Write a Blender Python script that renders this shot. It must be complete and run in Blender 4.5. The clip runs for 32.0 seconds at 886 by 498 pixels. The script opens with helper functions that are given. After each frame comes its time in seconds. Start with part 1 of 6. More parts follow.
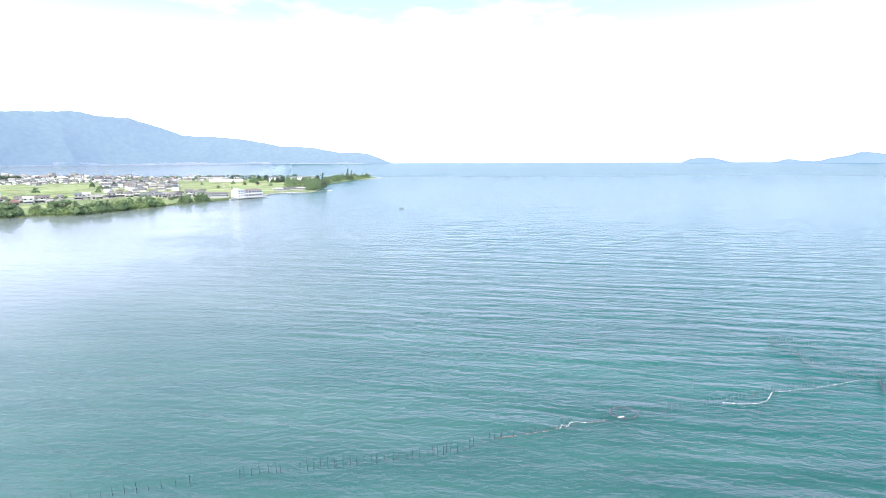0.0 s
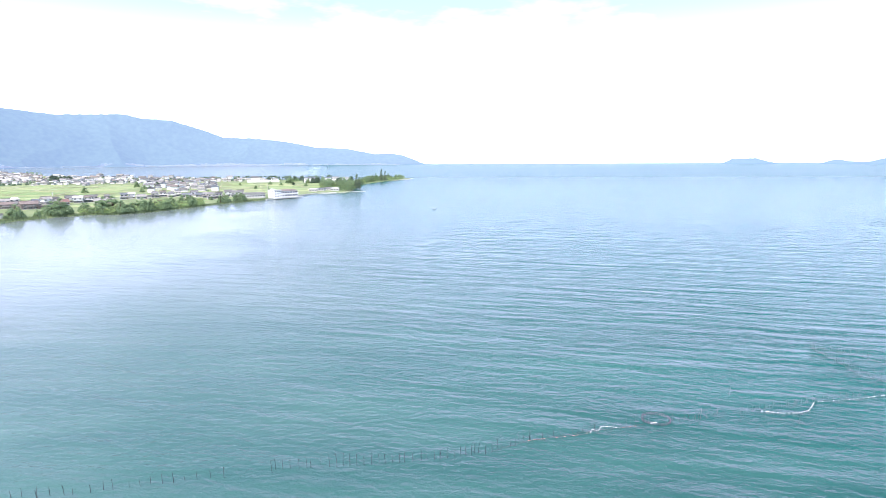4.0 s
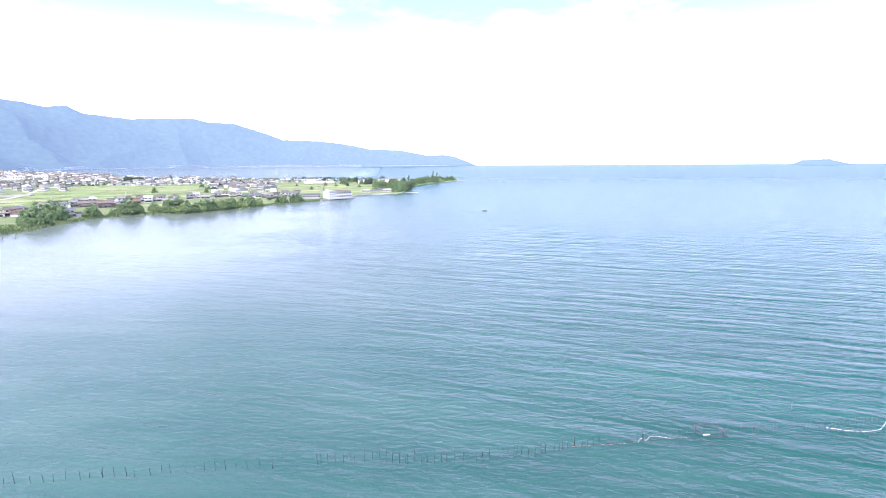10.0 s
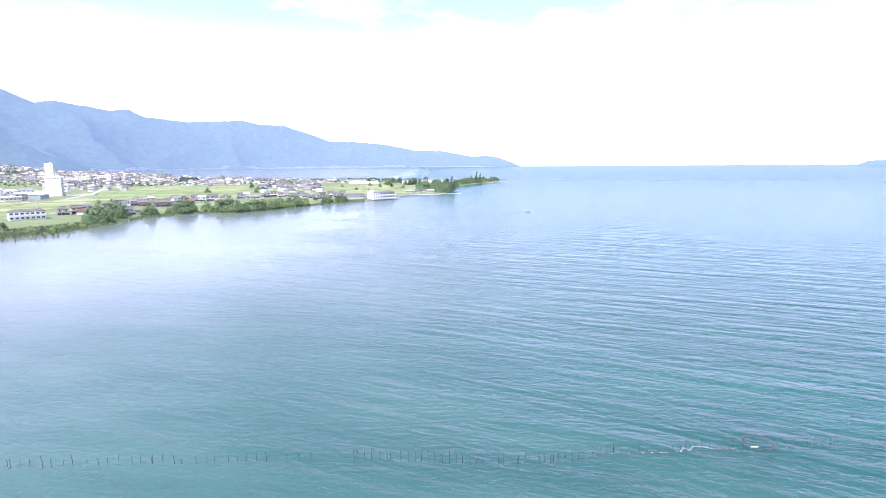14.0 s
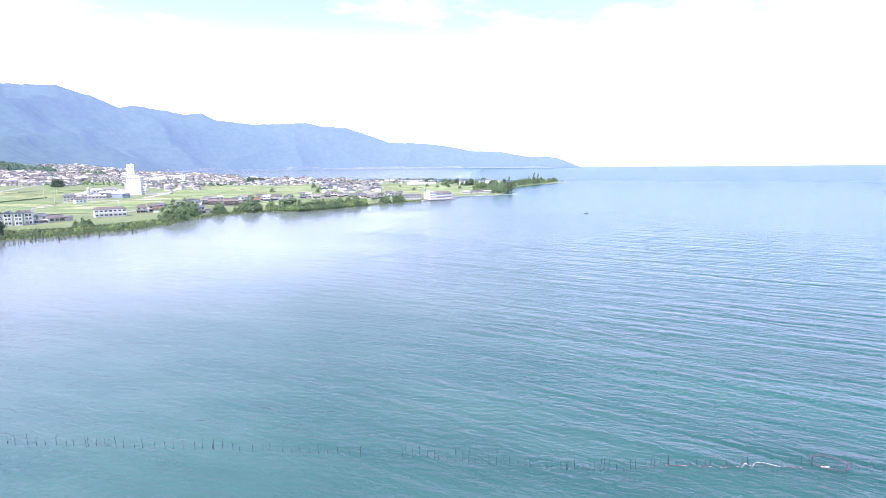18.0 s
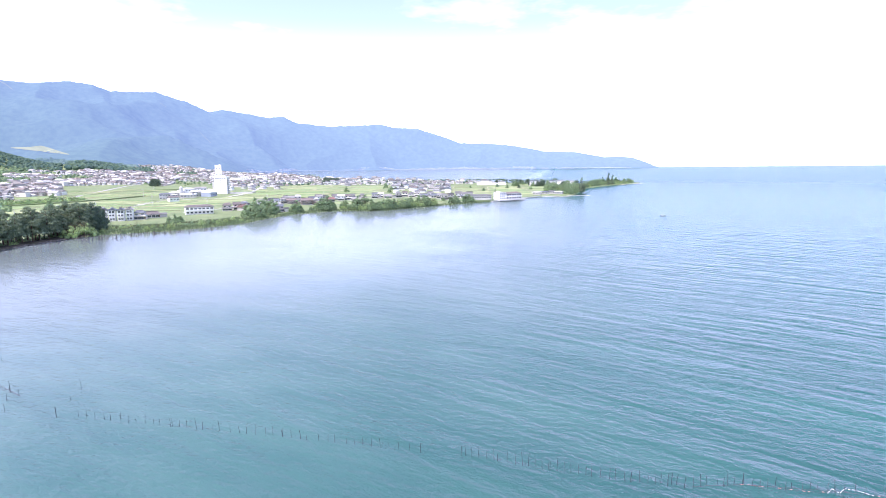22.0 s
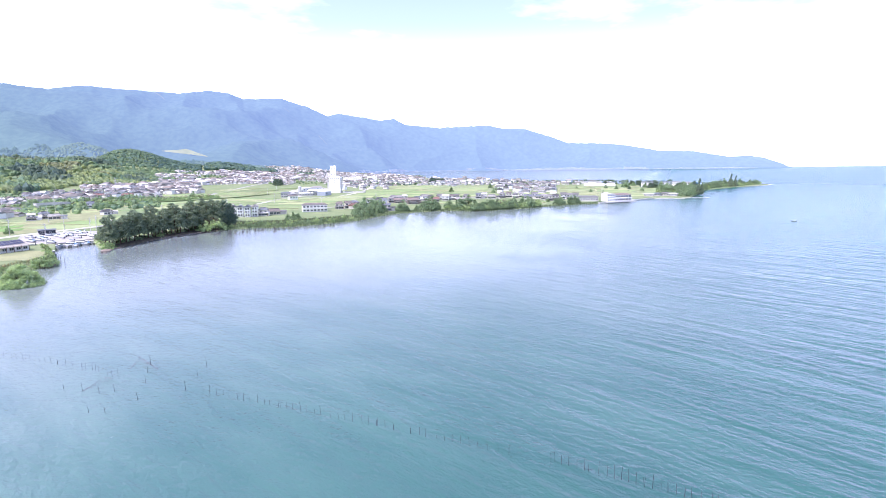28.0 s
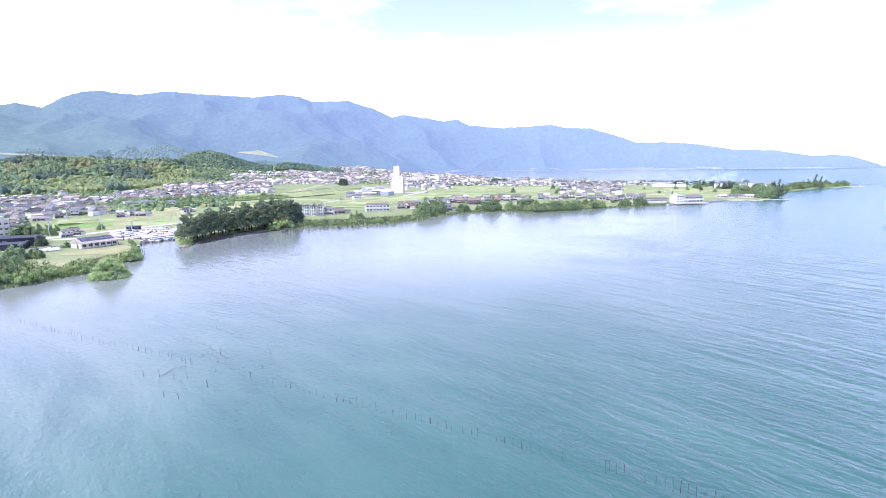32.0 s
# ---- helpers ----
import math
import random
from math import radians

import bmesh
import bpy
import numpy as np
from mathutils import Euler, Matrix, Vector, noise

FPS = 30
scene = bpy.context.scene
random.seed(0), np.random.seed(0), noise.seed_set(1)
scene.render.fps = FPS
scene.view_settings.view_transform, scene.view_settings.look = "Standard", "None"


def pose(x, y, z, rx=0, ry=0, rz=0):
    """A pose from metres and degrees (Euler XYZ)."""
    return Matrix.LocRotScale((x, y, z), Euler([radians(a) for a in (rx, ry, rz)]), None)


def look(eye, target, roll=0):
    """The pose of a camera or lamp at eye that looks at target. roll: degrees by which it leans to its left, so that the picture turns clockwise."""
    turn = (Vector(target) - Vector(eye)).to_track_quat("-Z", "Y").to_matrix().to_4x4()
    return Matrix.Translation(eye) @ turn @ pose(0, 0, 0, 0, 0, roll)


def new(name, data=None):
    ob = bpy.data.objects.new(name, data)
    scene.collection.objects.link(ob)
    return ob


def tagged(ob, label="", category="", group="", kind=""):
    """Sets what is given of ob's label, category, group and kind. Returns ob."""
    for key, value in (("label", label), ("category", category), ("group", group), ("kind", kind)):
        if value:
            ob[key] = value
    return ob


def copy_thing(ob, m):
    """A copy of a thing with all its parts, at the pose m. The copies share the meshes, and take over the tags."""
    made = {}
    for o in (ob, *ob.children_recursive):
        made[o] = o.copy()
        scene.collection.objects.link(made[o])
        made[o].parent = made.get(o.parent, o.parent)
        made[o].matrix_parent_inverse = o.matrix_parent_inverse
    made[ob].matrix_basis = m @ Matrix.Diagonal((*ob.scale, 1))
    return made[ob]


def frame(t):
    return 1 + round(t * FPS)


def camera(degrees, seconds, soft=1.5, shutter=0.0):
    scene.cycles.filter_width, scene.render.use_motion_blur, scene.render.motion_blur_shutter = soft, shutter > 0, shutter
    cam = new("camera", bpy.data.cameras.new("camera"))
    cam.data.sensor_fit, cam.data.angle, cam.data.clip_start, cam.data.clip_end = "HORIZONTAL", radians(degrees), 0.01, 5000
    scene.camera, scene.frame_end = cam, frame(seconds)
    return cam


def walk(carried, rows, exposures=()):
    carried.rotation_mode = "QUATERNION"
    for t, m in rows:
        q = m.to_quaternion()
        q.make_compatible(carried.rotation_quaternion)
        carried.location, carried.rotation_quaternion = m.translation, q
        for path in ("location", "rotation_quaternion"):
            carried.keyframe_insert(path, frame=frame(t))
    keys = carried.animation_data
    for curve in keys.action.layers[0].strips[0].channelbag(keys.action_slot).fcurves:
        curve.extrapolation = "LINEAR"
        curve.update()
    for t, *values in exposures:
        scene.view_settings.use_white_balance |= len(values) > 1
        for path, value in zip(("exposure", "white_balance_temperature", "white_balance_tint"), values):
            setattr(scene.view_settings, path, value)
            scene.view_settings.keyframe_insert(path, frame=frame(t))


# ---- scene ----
cam = camera(79.2, 32.0, soft=0.75)
# seconds, x, y, z, yaw, pitch, roll
ROWS = [
    (0.0, 0.07, 0.02, 40.04, -0.07, -9.59, -0.17),
    (0.5, 0.10, -0.00, 40.03, 0.04, -9.57, -0.17),
    (1.0, 0.14, -0.02, 40.03, 0.27, -9.56, -0.18),
    (1.5, 0.18, -0.03, 40.02, 0.55, -9.54, -0.18),
    (2.0, 0.22, -0.05, 40.02, 1.09, -9.53, -0.19),
    (2.5, 0.26, -0.06, 40.01, 1.62, -9.51, -0.19),
    (3.0, 0.31, -0.07, 40.01, 2.39, -9.50, -0.20),
    (3.5, 0.36, -0.08, 40.00, 2.97, -9.49, -0.21),
    (5.5, 0.58, -0.11, 39.98, 4.60, -9.43, -0.23),
    (6.0, 0.65, -0.11, 39.98, 4.98, -9.41, -0.24),
    (6.5, 0.71, -0.12, 39.97, 5.33, -9.40, -0.24),
    (7.0, 0.78, -0.12, 39.97, 5.62, -9.38, -0.25),
    (7.5, 0.84, -0.12, 39.96, 6.06, -9.37, -0.25),
    (8.0, 0.91, -0.12, 39.96, 6.81, -9.36, -0.26),
    (8.5, 0.99, -0.12, 39.95, 7.49, -9.34, -0.27),
    (9.0, 1.06, -0.12, 39.95, 8.06, -9.33, -0.27),
    (9.5, 1.14, -0.11, 39.94, 8.53, -9.31, -0.28),
    (10.0, 1.22, -0.11, 39.94, 8.95, -9.30, -0.29),
    (10.5, 1.30, -0.10, 39.93, 9.37, -9.28, -0.29),
    (11.0, 1.38, -0.10, 39.93, 9.77, -9.27, -0.30),
    (11.5, 1.46, -0.09, 39.92, 10.30, -9.26, -0.31),
    (12.0, 1.54, -0.08, 39.92, 10.91, -9.24, -0.32),
    (12.5, 1.63, -0.07, 39.91, 11.48, -9.23, -0.32),
    (13.0, 1.72, -0.05, 39.91, 11.94, -9.22, -0.33),
    (13.5, 1.80, -0.04, 39.90, 12.68, -9.20, -0.34),
    (14.0, 1.89, -0.03, 39.90, 13.59, -9.19, -0.34),
    (14.5, 1.99, -0.01, 39.89, 14.41, -9.17, -0.35),
    (16.5, 2.36, 0.06, 39.88, 17.35, -9.12, -0.38),
    (17.0, 2.46, 0.08, 39.88, 18.20, -9.11, -0.39),
    (17.5, 2.55, 0.10, 39.88, 19.04, -9.09, -0.40),
    (18.0, 2.65, 0.13, 39.87, 19.68, -9.08, -0.40),
    (18.5, 2.75, 0.15, 39.87, 20.47, -9.07, -0.41),
    (19.0, 2.85, 0.18, 39.87, 21.42, -9.05, -0.42),
    (19.5, 2.95, 0.21, 39.87, 22.30, -9.04, -0.43),
    (20.0, 3.05, 0.23, 39.87, 23.39, -9.03, -0.44),
    (20.5, 3.15, 0.26, 39.87, 24.36, -9.01, -0.45),
    (21.0, 3.25, 0.29, 39.87, 25.35, -9.00, -0.45),
    (21.5, 3.35, 0.32, 39.87, 26.20, -8.99, -0.46),
    (22.0, 3.45, 0.36, 39.87, 27.18, -8.97, -0.47),
    (22.5, 3.55, 0.39, 39.87, 28.19, -8.96, -0.48),
    (23.0, 3.65, 0.43, 39.87, 29.08, -8.95, -0.49),
    (23.5, 3.76, 0.46, 39.87, 30.11, -8.93, -0.50),
    (24.0, 3.86, 0.50, 39.87, 31.06, -8.92, -0.50),
    (24.5, 3.96, 0.54, 39.87, 31.92, -8.91, -0.51),
    (25.0, 4.06, 0.58, 39.88, 32.72, -8.89, -0.52),
    (25.5, 4.16, 0.62, 39.88, 33.66, -8.88, -0.53),
    (27.5, 4.57, 0.79, 39.90, 37.34, -8.83, -0.57),
    (28.0, 4.67, 0.84, 39.90, 38.33, -8.82, -0.58),
    (28.5, 4.77, 0.89, 39.91, 39.61, -8.81, -0.59),
    (29.0, 4.86, 0.94, 39.92, 40.72, -8.79, -0.60),
    (29.5, 4.96, 0.99, 39.92, 41.70, -8.78, -0.60),
    (30.0, 5.06, 1.04, 39.93, 42.48, -8.77, -0.61),
    (30.5, 5.16, 1.09, 39.94, 42.94, -8.76, -0.62),
    (31.0, 5.25, 1.14, 39.95, 43.54, -8.74, -0.63),
    (31.5, 5.35, 1.20, 39.96, 44.26, -8.73, -0.64),
    (32.0, 5.44, 1.25, 39.97, 44.93, -8.72, -0.65),
]
walk(cam, [(t, pose(x, y, z, 90 + pitch, 0, yaw) @ pose(0, 0, 0, 0, 0, roll)) for t, x, y, z, yaw, pitch, roll in ROWS],
     exposures=[(0.0, 0.88, 6600, 12), (3.5, 0.88, 6450, 15), (9.0, 0.88, 6300, 19.5), (19.0, 0.87, 6150, 24.5), (32.0, 0.86, 6080, 27)])

# ---------------------------------------------------------------- world and sun
SUN_ELEV, SUN_AZ = 58.0, 196.0        # degrees; azimuth clockwise from +y
SKY, SUN = 0.15, 3.5
world = bpy.data.worlds.new("sky")
scene.world = world
world.use_nodes = True
wn, wl = world.node_tree.nodes, world.node_tree.links
wn.clear()
w_out = wn.new("ShaderNodeOutputWorld")
w_bg = wn.new("ShaderNodeBackground")
w_bg.inputs[1].default_value = SKY
w_sky = wn.new("ShaderNodeTexSky")
w_sky.sky_type = "NISHITA"
w_sky.sun_disc = False
w_sky.sun_elevation, w_sky.sun_rotation = radians(SUN_ELEV), radians(SUN_AZ)
w_sky.air_density, w_sky.dust_density, w_sky.ozone_density = 1.0, 2.0, 1.5
w_co = wn.new("ShaderNodeTexCoord")
w_map = wn.new("ShaderNodeMapping")
w_map.inputs["Scale"].default_value = (1.2, 1.2, 4.0)
w_map.inputs["Rotation"].default_value = (0, 0, radians(44))
w_map.inputs["Location"].default_value = (0.3, 0.1, 0.2)
w_noise = wn.new("ShaderNodeTexNoise")
w_noise.inputs["Scale"].default_value = 2.2
w_noise.inputs["Detail"].default_value = 6.0
w_noise.inputs["Roughness"].default_value = 0.55
w_ramp = wn.new("ShaderNodeValToRGB")
w_ramp.color_ramp.elements[0].position, w_ramp.color_ramp.elements[0].color = 0.53, (0.13, 0.13, 0.13, 1)
w_ramp.color_ramp.elements[1].position, w_ramp.color_ramp.elements[1].color = 0.80, (0.97, 0.97, 0.97, 1)
w_mix = wn.new("ShaderNodeMix")
w_mix.data_type = "RGBA"
w_mix.inputs["B"].default_value = (8.6, 10.0, 13.8, 1)
wl.new(w_co.outputs["Generated"], w_map.inputs["Vector"])
wl.new(w_map.outputs[0], w_noise.inputs["Vector"])
wl.new(w_noise.outputs["Fac"], w_ramp.inputs[0])
# the veil of cloud is thick towards the horizon and opens overhead
w_sep = wn.new("ShaderNodeSeparateXYZ")
w_up = wn.new("ShaderNodeMapRange")
w_up.interpolation_type = "SMOOTHSTEP"
w_up.inputs["From Min"].default_value, w_up.inputs["From Max"].default_value = 0.24, 0.42
w_up.inputs["To Min"].default_value, w_up.inputs["To Max"].default_value = 1.0, 0.06
w_mul = wn.new("ShaderNodeMath")
w_mul.operation = "MULTIPLY"
wl.new(w_co.outputs["Generated"], w_sep.inputs[0])
wl.new(w_sep.outputs["Z"], w_up.inputs["Value"])
wl.new(w_up.outputs[0], w_mul.inputs[0])
# no gaps low over the horizon
w_low = wn.new("ShaderNodeMapRange")
w_low.interpolation_type = "SMOOTHSTEP"
w_low.inputs["From Min"].default_value, w_low.inputs["From Max"].default_value = 0.09, 0.25
w_gap = wn.new("ShaderNodeMix")
w_gap.data_type = "RGBA"
w_gap.inputs["A"].default_value = (1, 1, 1, 1)
wl.new(w_sep.outputs["Z"], w_low.inputs["Value"])
wl.new(w_low.outputs[0], w_gap.inputs["Factor"])
wl.new(w_ramp.outputs[0], w_gap.inputs["B"])
wl.new(w_gap.outputs["Result"], w_mul.inputs[1])
wl.new(w_mul.outputs[0], w_mix.inputs["Factor"])
wl.new(w_sky.outputs[0], w_mix.inputs["A"])
wl.new(w_mix.outputs["Result"], w_bg.inputs[0])
wl.new(w_bg.outputs[0], w_out.inputs[0])

sun_data = bpy.data.lights.new("sun", "SUN")
sun_data.energy, sun_data.angle, sun_data.color = SUN, radians(0.6), (1.0, 0.96, 0.89)
sun = new("sun", sun_data)
sa, se = radians(SUN_AZ), radians(SUN_ELEV)
sun_way = Vector((math.sin(sa) * math.cos(se), math.cos(sa) * math.cos(se), math.sin(se)))
sun.matrix_world = look(sun_way * 100, (0, 0, 0))

# ---------------------------------------------------------------- materials


def mat(name, c1, c2=None, scale=1.0, rough=0.8, bump=0.0, bump_scale=None, spec=0.3, metal=0.0, rnd=None,
        island=False, fine=0.25, stretch=None):
    """Two-tone noise material in world space. rnd: colours, one of which each object (or island) takes by its own random number."""
    m = bpy.data.materials.new(name)
    m.use_nodes = True
    n, l = m.node_tree.nodes, m.node_tree.links
    b = n["Principled BSDF"]
    b.inputs["Roughness"].default_value, b.inputs["Metallic"].default_value = rough, metal
    b.inputs["Specular IOR Level"].default_value = spec
    g = n.new("ShaderNodeNewGeometry")
    vec = g.outputs["Position"]
    if stretch:
        mp = n.new("ShaderNodeMapping")
        mp.inputs["Scale"].default_value = stretch
        l.new(vec, mp.inputs[0])
        vec = mp.outputs[0]
    big = n.new("ShaderNodeTexNoise")
    big.inputs["Scale"].default_value, big.inputs["Detail"].default_value = scale, 5.0
    l.new(vec, big.inputs["Vector"])
    ramp = n.new("ShaderNodeValToRGB")
    ramp.color_ramp.elements[0].position, ramp.color_ramp.elements[1].position = 0.35, 0.65
    ramp.color_ramp.elements[0].color = (*c1, 1)
    ramp.color_ramp.elements[1].color = (*(c2 or c1), 1)
    l.new(big.outputs["Fac"], ramp.inputs[0])
    col = ramp.outputs[0]
    if rnd:
        if island:
            src = g.outputs["Random Per Island"]
        else:
            src = n.new("ShaderNodeObjectInfo").outputs["Random"]
        pick = n.new("ShaderNodeValToRGB")
        pick.color_ramp.interpolation = "CONSTANT"
        e = pick.color_ramp.elements
        while len(e) < len(rnd):
            e.new(0.5)
        for i, c in enumerate(rnd):
            e[i].position, e[i].color = i / len(rnd), (*c, 1)
        l.new(src, pick.inputs[0])
        mx = n.new("ShaderNodeMix")
        mx.data_type, mx.blend_type = "RGBA", "MULTIPLY"
        mx.inputs["Factor"].default_value = 1.0
        l.new(col, mx.inputs["A"])
        l.new(pick.outputs[0], mx.inputs["B"])
        col = mx.outputs["Result"]
    if fine:
        fn = n.new("ShaderNodeTexNoise")
        fn.inputs["Scale"].default_value, fn.inputs["Detail"].default_value = scale * 9.0, 3.0
        l.new(vec, fn.inputs["Vector"])
        mr = n.new("ShaderNodeMapRange")
        mr.inputs["To Min"].default_value, mr.inputs["To Max"].default_value = 1 - fine, 1 + fine
        l.new(fn.outputs["Fac"], mr.inputs["Value"])
        ml = n.new("ShaderNodeMix")
        ml.data_type, ml.blend_type = "RGBA", "MULTIPLY"
        ml.inputs["Factor"].default_value = 1.0
        l.new(col, ml.inputs["A"])
        l.new(mr.outputs[0], ml.inputs["B"])
        col = ml.outputs["Result"]
    l.new(col, b.inputs["Base Color"])
    if bump:
        bn = n.new("ShaderNodeTexNoise")
        bn.inputs["Scale"].default_value, bn.inputs["Detail"].default_value = bump_scale or scale * 8, 4.0
        l.new(vec, bn.inputs["Vector"])
        bp = n.new("ShaderNodeBump")
        bp.inputs["Strength"].default_value, bp.inputs["Distance"].default_value = bump, 0.1
        l.new(bn.outputs["Fac"], bp.inputs["Height"])
        l.new(bp.outputs[0], b.inputs["Normal"])
    return m


def foliage(name, c1, c2, var=0.35):
    m = mat(name, c1, c2, scale=0.35, rough=0.75, spec=0.2, fine=0.35,
            rnd=[(1 - var, 1 - var, 1 - var), (1, 1.0, 0.9), (1 + var * 0.6, 1 + var * 0.5, 0.9), (0.85, 0.92, 1.0), (1.1, 1.05, 0.8)], island=True)
    n, l = m.node_tree.nodes, m.node_tree.links
    b = n["Principled BSDF"]
    thin = n.new("ShaderNodeBsdfTranslucent")
    l.new(b.inputs["Base Color"].links[0].from_socket, thin.inputs[0])
    both = n.new("ShaderNodeMixShader")
    both.inputs[0].default_value = 0.32
    l.new(b.outputs[0], both.inputs[1])
    l.new(thin.outputs[0], both.inputs[2])
    l.new(both.outputs[0], n["Material Output"].inputs[0])
    return m


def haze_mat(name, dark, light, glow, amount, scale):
    """Backdrop of distance: far slopes, with the blue haze before them put in as faint emission."""
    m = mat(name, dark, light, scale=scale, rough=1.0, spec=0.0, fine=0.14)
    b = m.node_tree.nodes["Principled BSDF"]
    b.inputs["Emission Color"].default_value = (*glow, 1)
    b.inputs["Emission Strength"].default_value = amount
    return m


def mountain_mat():
    """Backdrop of distance: green woods nearer by; haze painted as emission, bluer towards the far end of the range."""
    m = haze_mat("hazed_wooded_slope", (0.054, 0.088, 0.064), (0.074, 0.114, 0.080), (0.1, 0.1, 0.1), 1.0, 0.03)
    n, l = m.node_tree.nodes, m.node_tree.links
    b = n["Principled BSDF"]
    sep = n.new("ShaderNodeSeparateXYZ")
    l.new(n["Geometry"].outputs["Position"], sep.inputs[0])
    # the range runs away northwards and each flank leans back, so the painted haze thickens with y and with height
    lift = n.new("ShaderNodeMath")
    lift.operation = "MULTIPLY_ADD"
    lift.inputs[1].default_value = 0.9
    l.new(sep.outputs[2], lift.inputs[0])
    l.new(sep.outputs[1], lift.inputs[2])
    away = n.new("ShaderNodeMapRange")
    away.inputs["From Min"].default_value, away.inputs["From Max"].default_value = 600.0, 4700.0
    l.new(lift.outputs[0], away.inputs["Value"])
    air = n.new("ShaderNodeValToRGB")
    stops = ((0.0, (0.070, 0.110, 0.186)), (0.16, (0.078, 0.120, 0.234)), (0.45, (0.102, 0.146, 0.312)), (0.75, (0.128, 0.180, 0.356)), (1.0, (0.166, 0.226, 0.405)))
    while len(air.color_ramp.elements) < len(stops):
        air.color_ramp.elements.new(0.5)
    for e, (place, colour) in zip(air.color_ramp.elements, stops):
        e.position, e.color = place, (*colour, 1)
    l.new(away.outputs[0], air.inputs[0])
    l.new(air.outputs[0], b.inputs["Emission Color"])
    return m


def water_material():
    m = bpy.data.materials.new("lake_water")
    m.use_nodes = True
    n, l = m.node_tree.nodes, m.node_tree.links
    b = n["Principled BSDF"]
    g = n.new("ShaderNodeNewGeometry")
    pos = g.outputs["Position"]

    def math_node(op, a, c=None, clamp=False):
        k = n.new("ShaderNodeMath")
        k.operation, k.use_clamp = op, clamp
        for i, v in enumerate((a, c)):
            if v is None:
                continue
            if isinstance(v, (int, float)):
                k.inputs[i].default_value = v
            else:
                l.new(v, k.inputs[i])
        return k.outputs[0]

    def noise_node(scale, rot=0.0, stretch=(1, 1, 1), detail=3.0, rough=0.5):
        mp = n.new("ShaderNodeMapping")
        mp.inputs["Rotation"].default_value = (0, 0, radians(rot))
        mp.inputs["Scale"].default_value = stretch
        l.new(pos, mp.inputs[0])
        t = n.new("ShaderNodeTexNoise")
        t.inputs["Scale"].default_value, t.inputs["Detail"].default_value, t.inputs["Roughness"].default_value = scale, detail, rough
        l.new(mp.outputs[0], t.inputs["Vector"])
        return t.outputs["Fac"]

    def ranged(v, a, c, lo, hi):
        k = n.new("ShaderNodeMapRange")
        k.interpolation_type = "SMOOTHSTEP"
        for i, q in zip((1, 2, 3, 4), (a, c, lo, hi)):
            k.inputs[i].default_value = q
        l.new(v, k.inputs[0])
        return k.outputs[0]

    # sheltered, turbid water with sky glare, inshore of a line that runs from the near shallows to the point
    sep = n.new("ShaderNodeSeparateXYZ")
    l.new(pos, sep.inputs[0])
    inshore = math_node("SUBTRACT", math_node("MULTIPLY", sep.outputs[0], -0.943), math_node("ADD", math_node("MULTIPLY", sep.outputs[1], 0.334), 36.0))
    wob = noise_node(0.010, rot=-15, stretch=(1.0, 2.0, 1), detail=3.0)
    shelter = ranged(math_node("ADD", inshore, math_node("MULTIPLY", math_node("SUBTRACT", wob, 0.5), 70.0)), -110.0, 110.0, 0.0, 1.0)
    shelter = math_node("MULTIPLY", shelter, ranged(sep.outputs[1], 620.0, 900.0, 1.0, 0.0))
    patch = noise_node(0.011, rot=8, stretch=(0.45, 1.6, 1), detail=4.0, rough=0.6)
    # colour of the water body, sky glare included inshore
    body = n.new("ShaderNodeMix")
    body.data_type = "RGBA"
    milky = ranged(math_node("ADD", inshore, math_node("MULTIPLY", math_node("SUBTRACT", wob, 0.5), 70.0)), -175.0, 95.0, 0.0, 1.0)
    body.inputs["A"].default_value = (0.002, 0.077, 0.068, 1)
    silt_glare = n.new("ShaderNodeMix")
    silt_glare.data_type = "RGBA"
    silt_glare.inputs["A"].default_value = (0.096, 0.178, 0.170, 1)
    silt_glare.inputs["B"].default_value = (0.176, 0.208, 0.210, 1)
    l.new(silt_glare.outputs["Result"], body.inputs["B"])
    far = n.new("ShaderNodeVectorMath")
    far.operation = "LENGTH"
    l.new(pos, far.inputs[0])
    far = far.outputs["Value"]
    # sky glare put into the turbid colour: paler with distance, greener near by
    l.new(ranged(math_node("ADD", far, math_node("MULTIPLY", math_node("SUBTRACT", wob, 0.5), 90.0)), 50.0, 210.0, 0.0, 1.0), silt_glare.inputs["Factor"])
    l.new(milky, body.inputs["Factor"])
    # reflections of bluer sky painted as dark blue-green patches, strongest near by
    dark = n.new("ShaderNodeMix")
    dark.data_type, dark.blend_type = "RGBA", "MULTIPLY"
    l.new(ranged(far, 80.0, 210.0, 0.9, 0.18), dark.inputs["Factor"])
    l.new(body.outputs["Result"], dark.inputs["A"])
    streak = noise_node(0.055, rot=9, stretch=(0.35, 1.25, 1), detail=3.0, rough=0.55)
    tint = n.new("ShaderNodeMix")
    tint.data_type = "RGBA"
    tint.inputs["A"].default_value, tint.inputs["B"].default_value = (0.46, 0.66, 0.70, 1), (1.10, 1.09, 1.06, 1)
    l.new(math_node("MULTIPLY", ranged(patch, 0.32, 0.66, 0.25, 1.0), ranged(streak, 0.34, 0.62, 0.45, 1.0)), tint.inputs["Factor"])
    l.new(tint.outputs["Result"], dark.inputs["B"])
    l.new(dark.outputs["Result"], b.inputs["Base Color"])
    calm = ranged(shelter, 0.0, 0.62, 0.0, 1.0)
    # the bay behind the peninsula lies still
    bay = math_node("MULTIPLY", ranged(math_node("ADD", sep.outputs[0], math_node("MULTIPLY", sep.outputs[1], 0.27)), -150.0, 0.0, 1.0, 0.0), ranged(sep.outputs[1], 850.0, 1100.0, 0.0, 1.0))
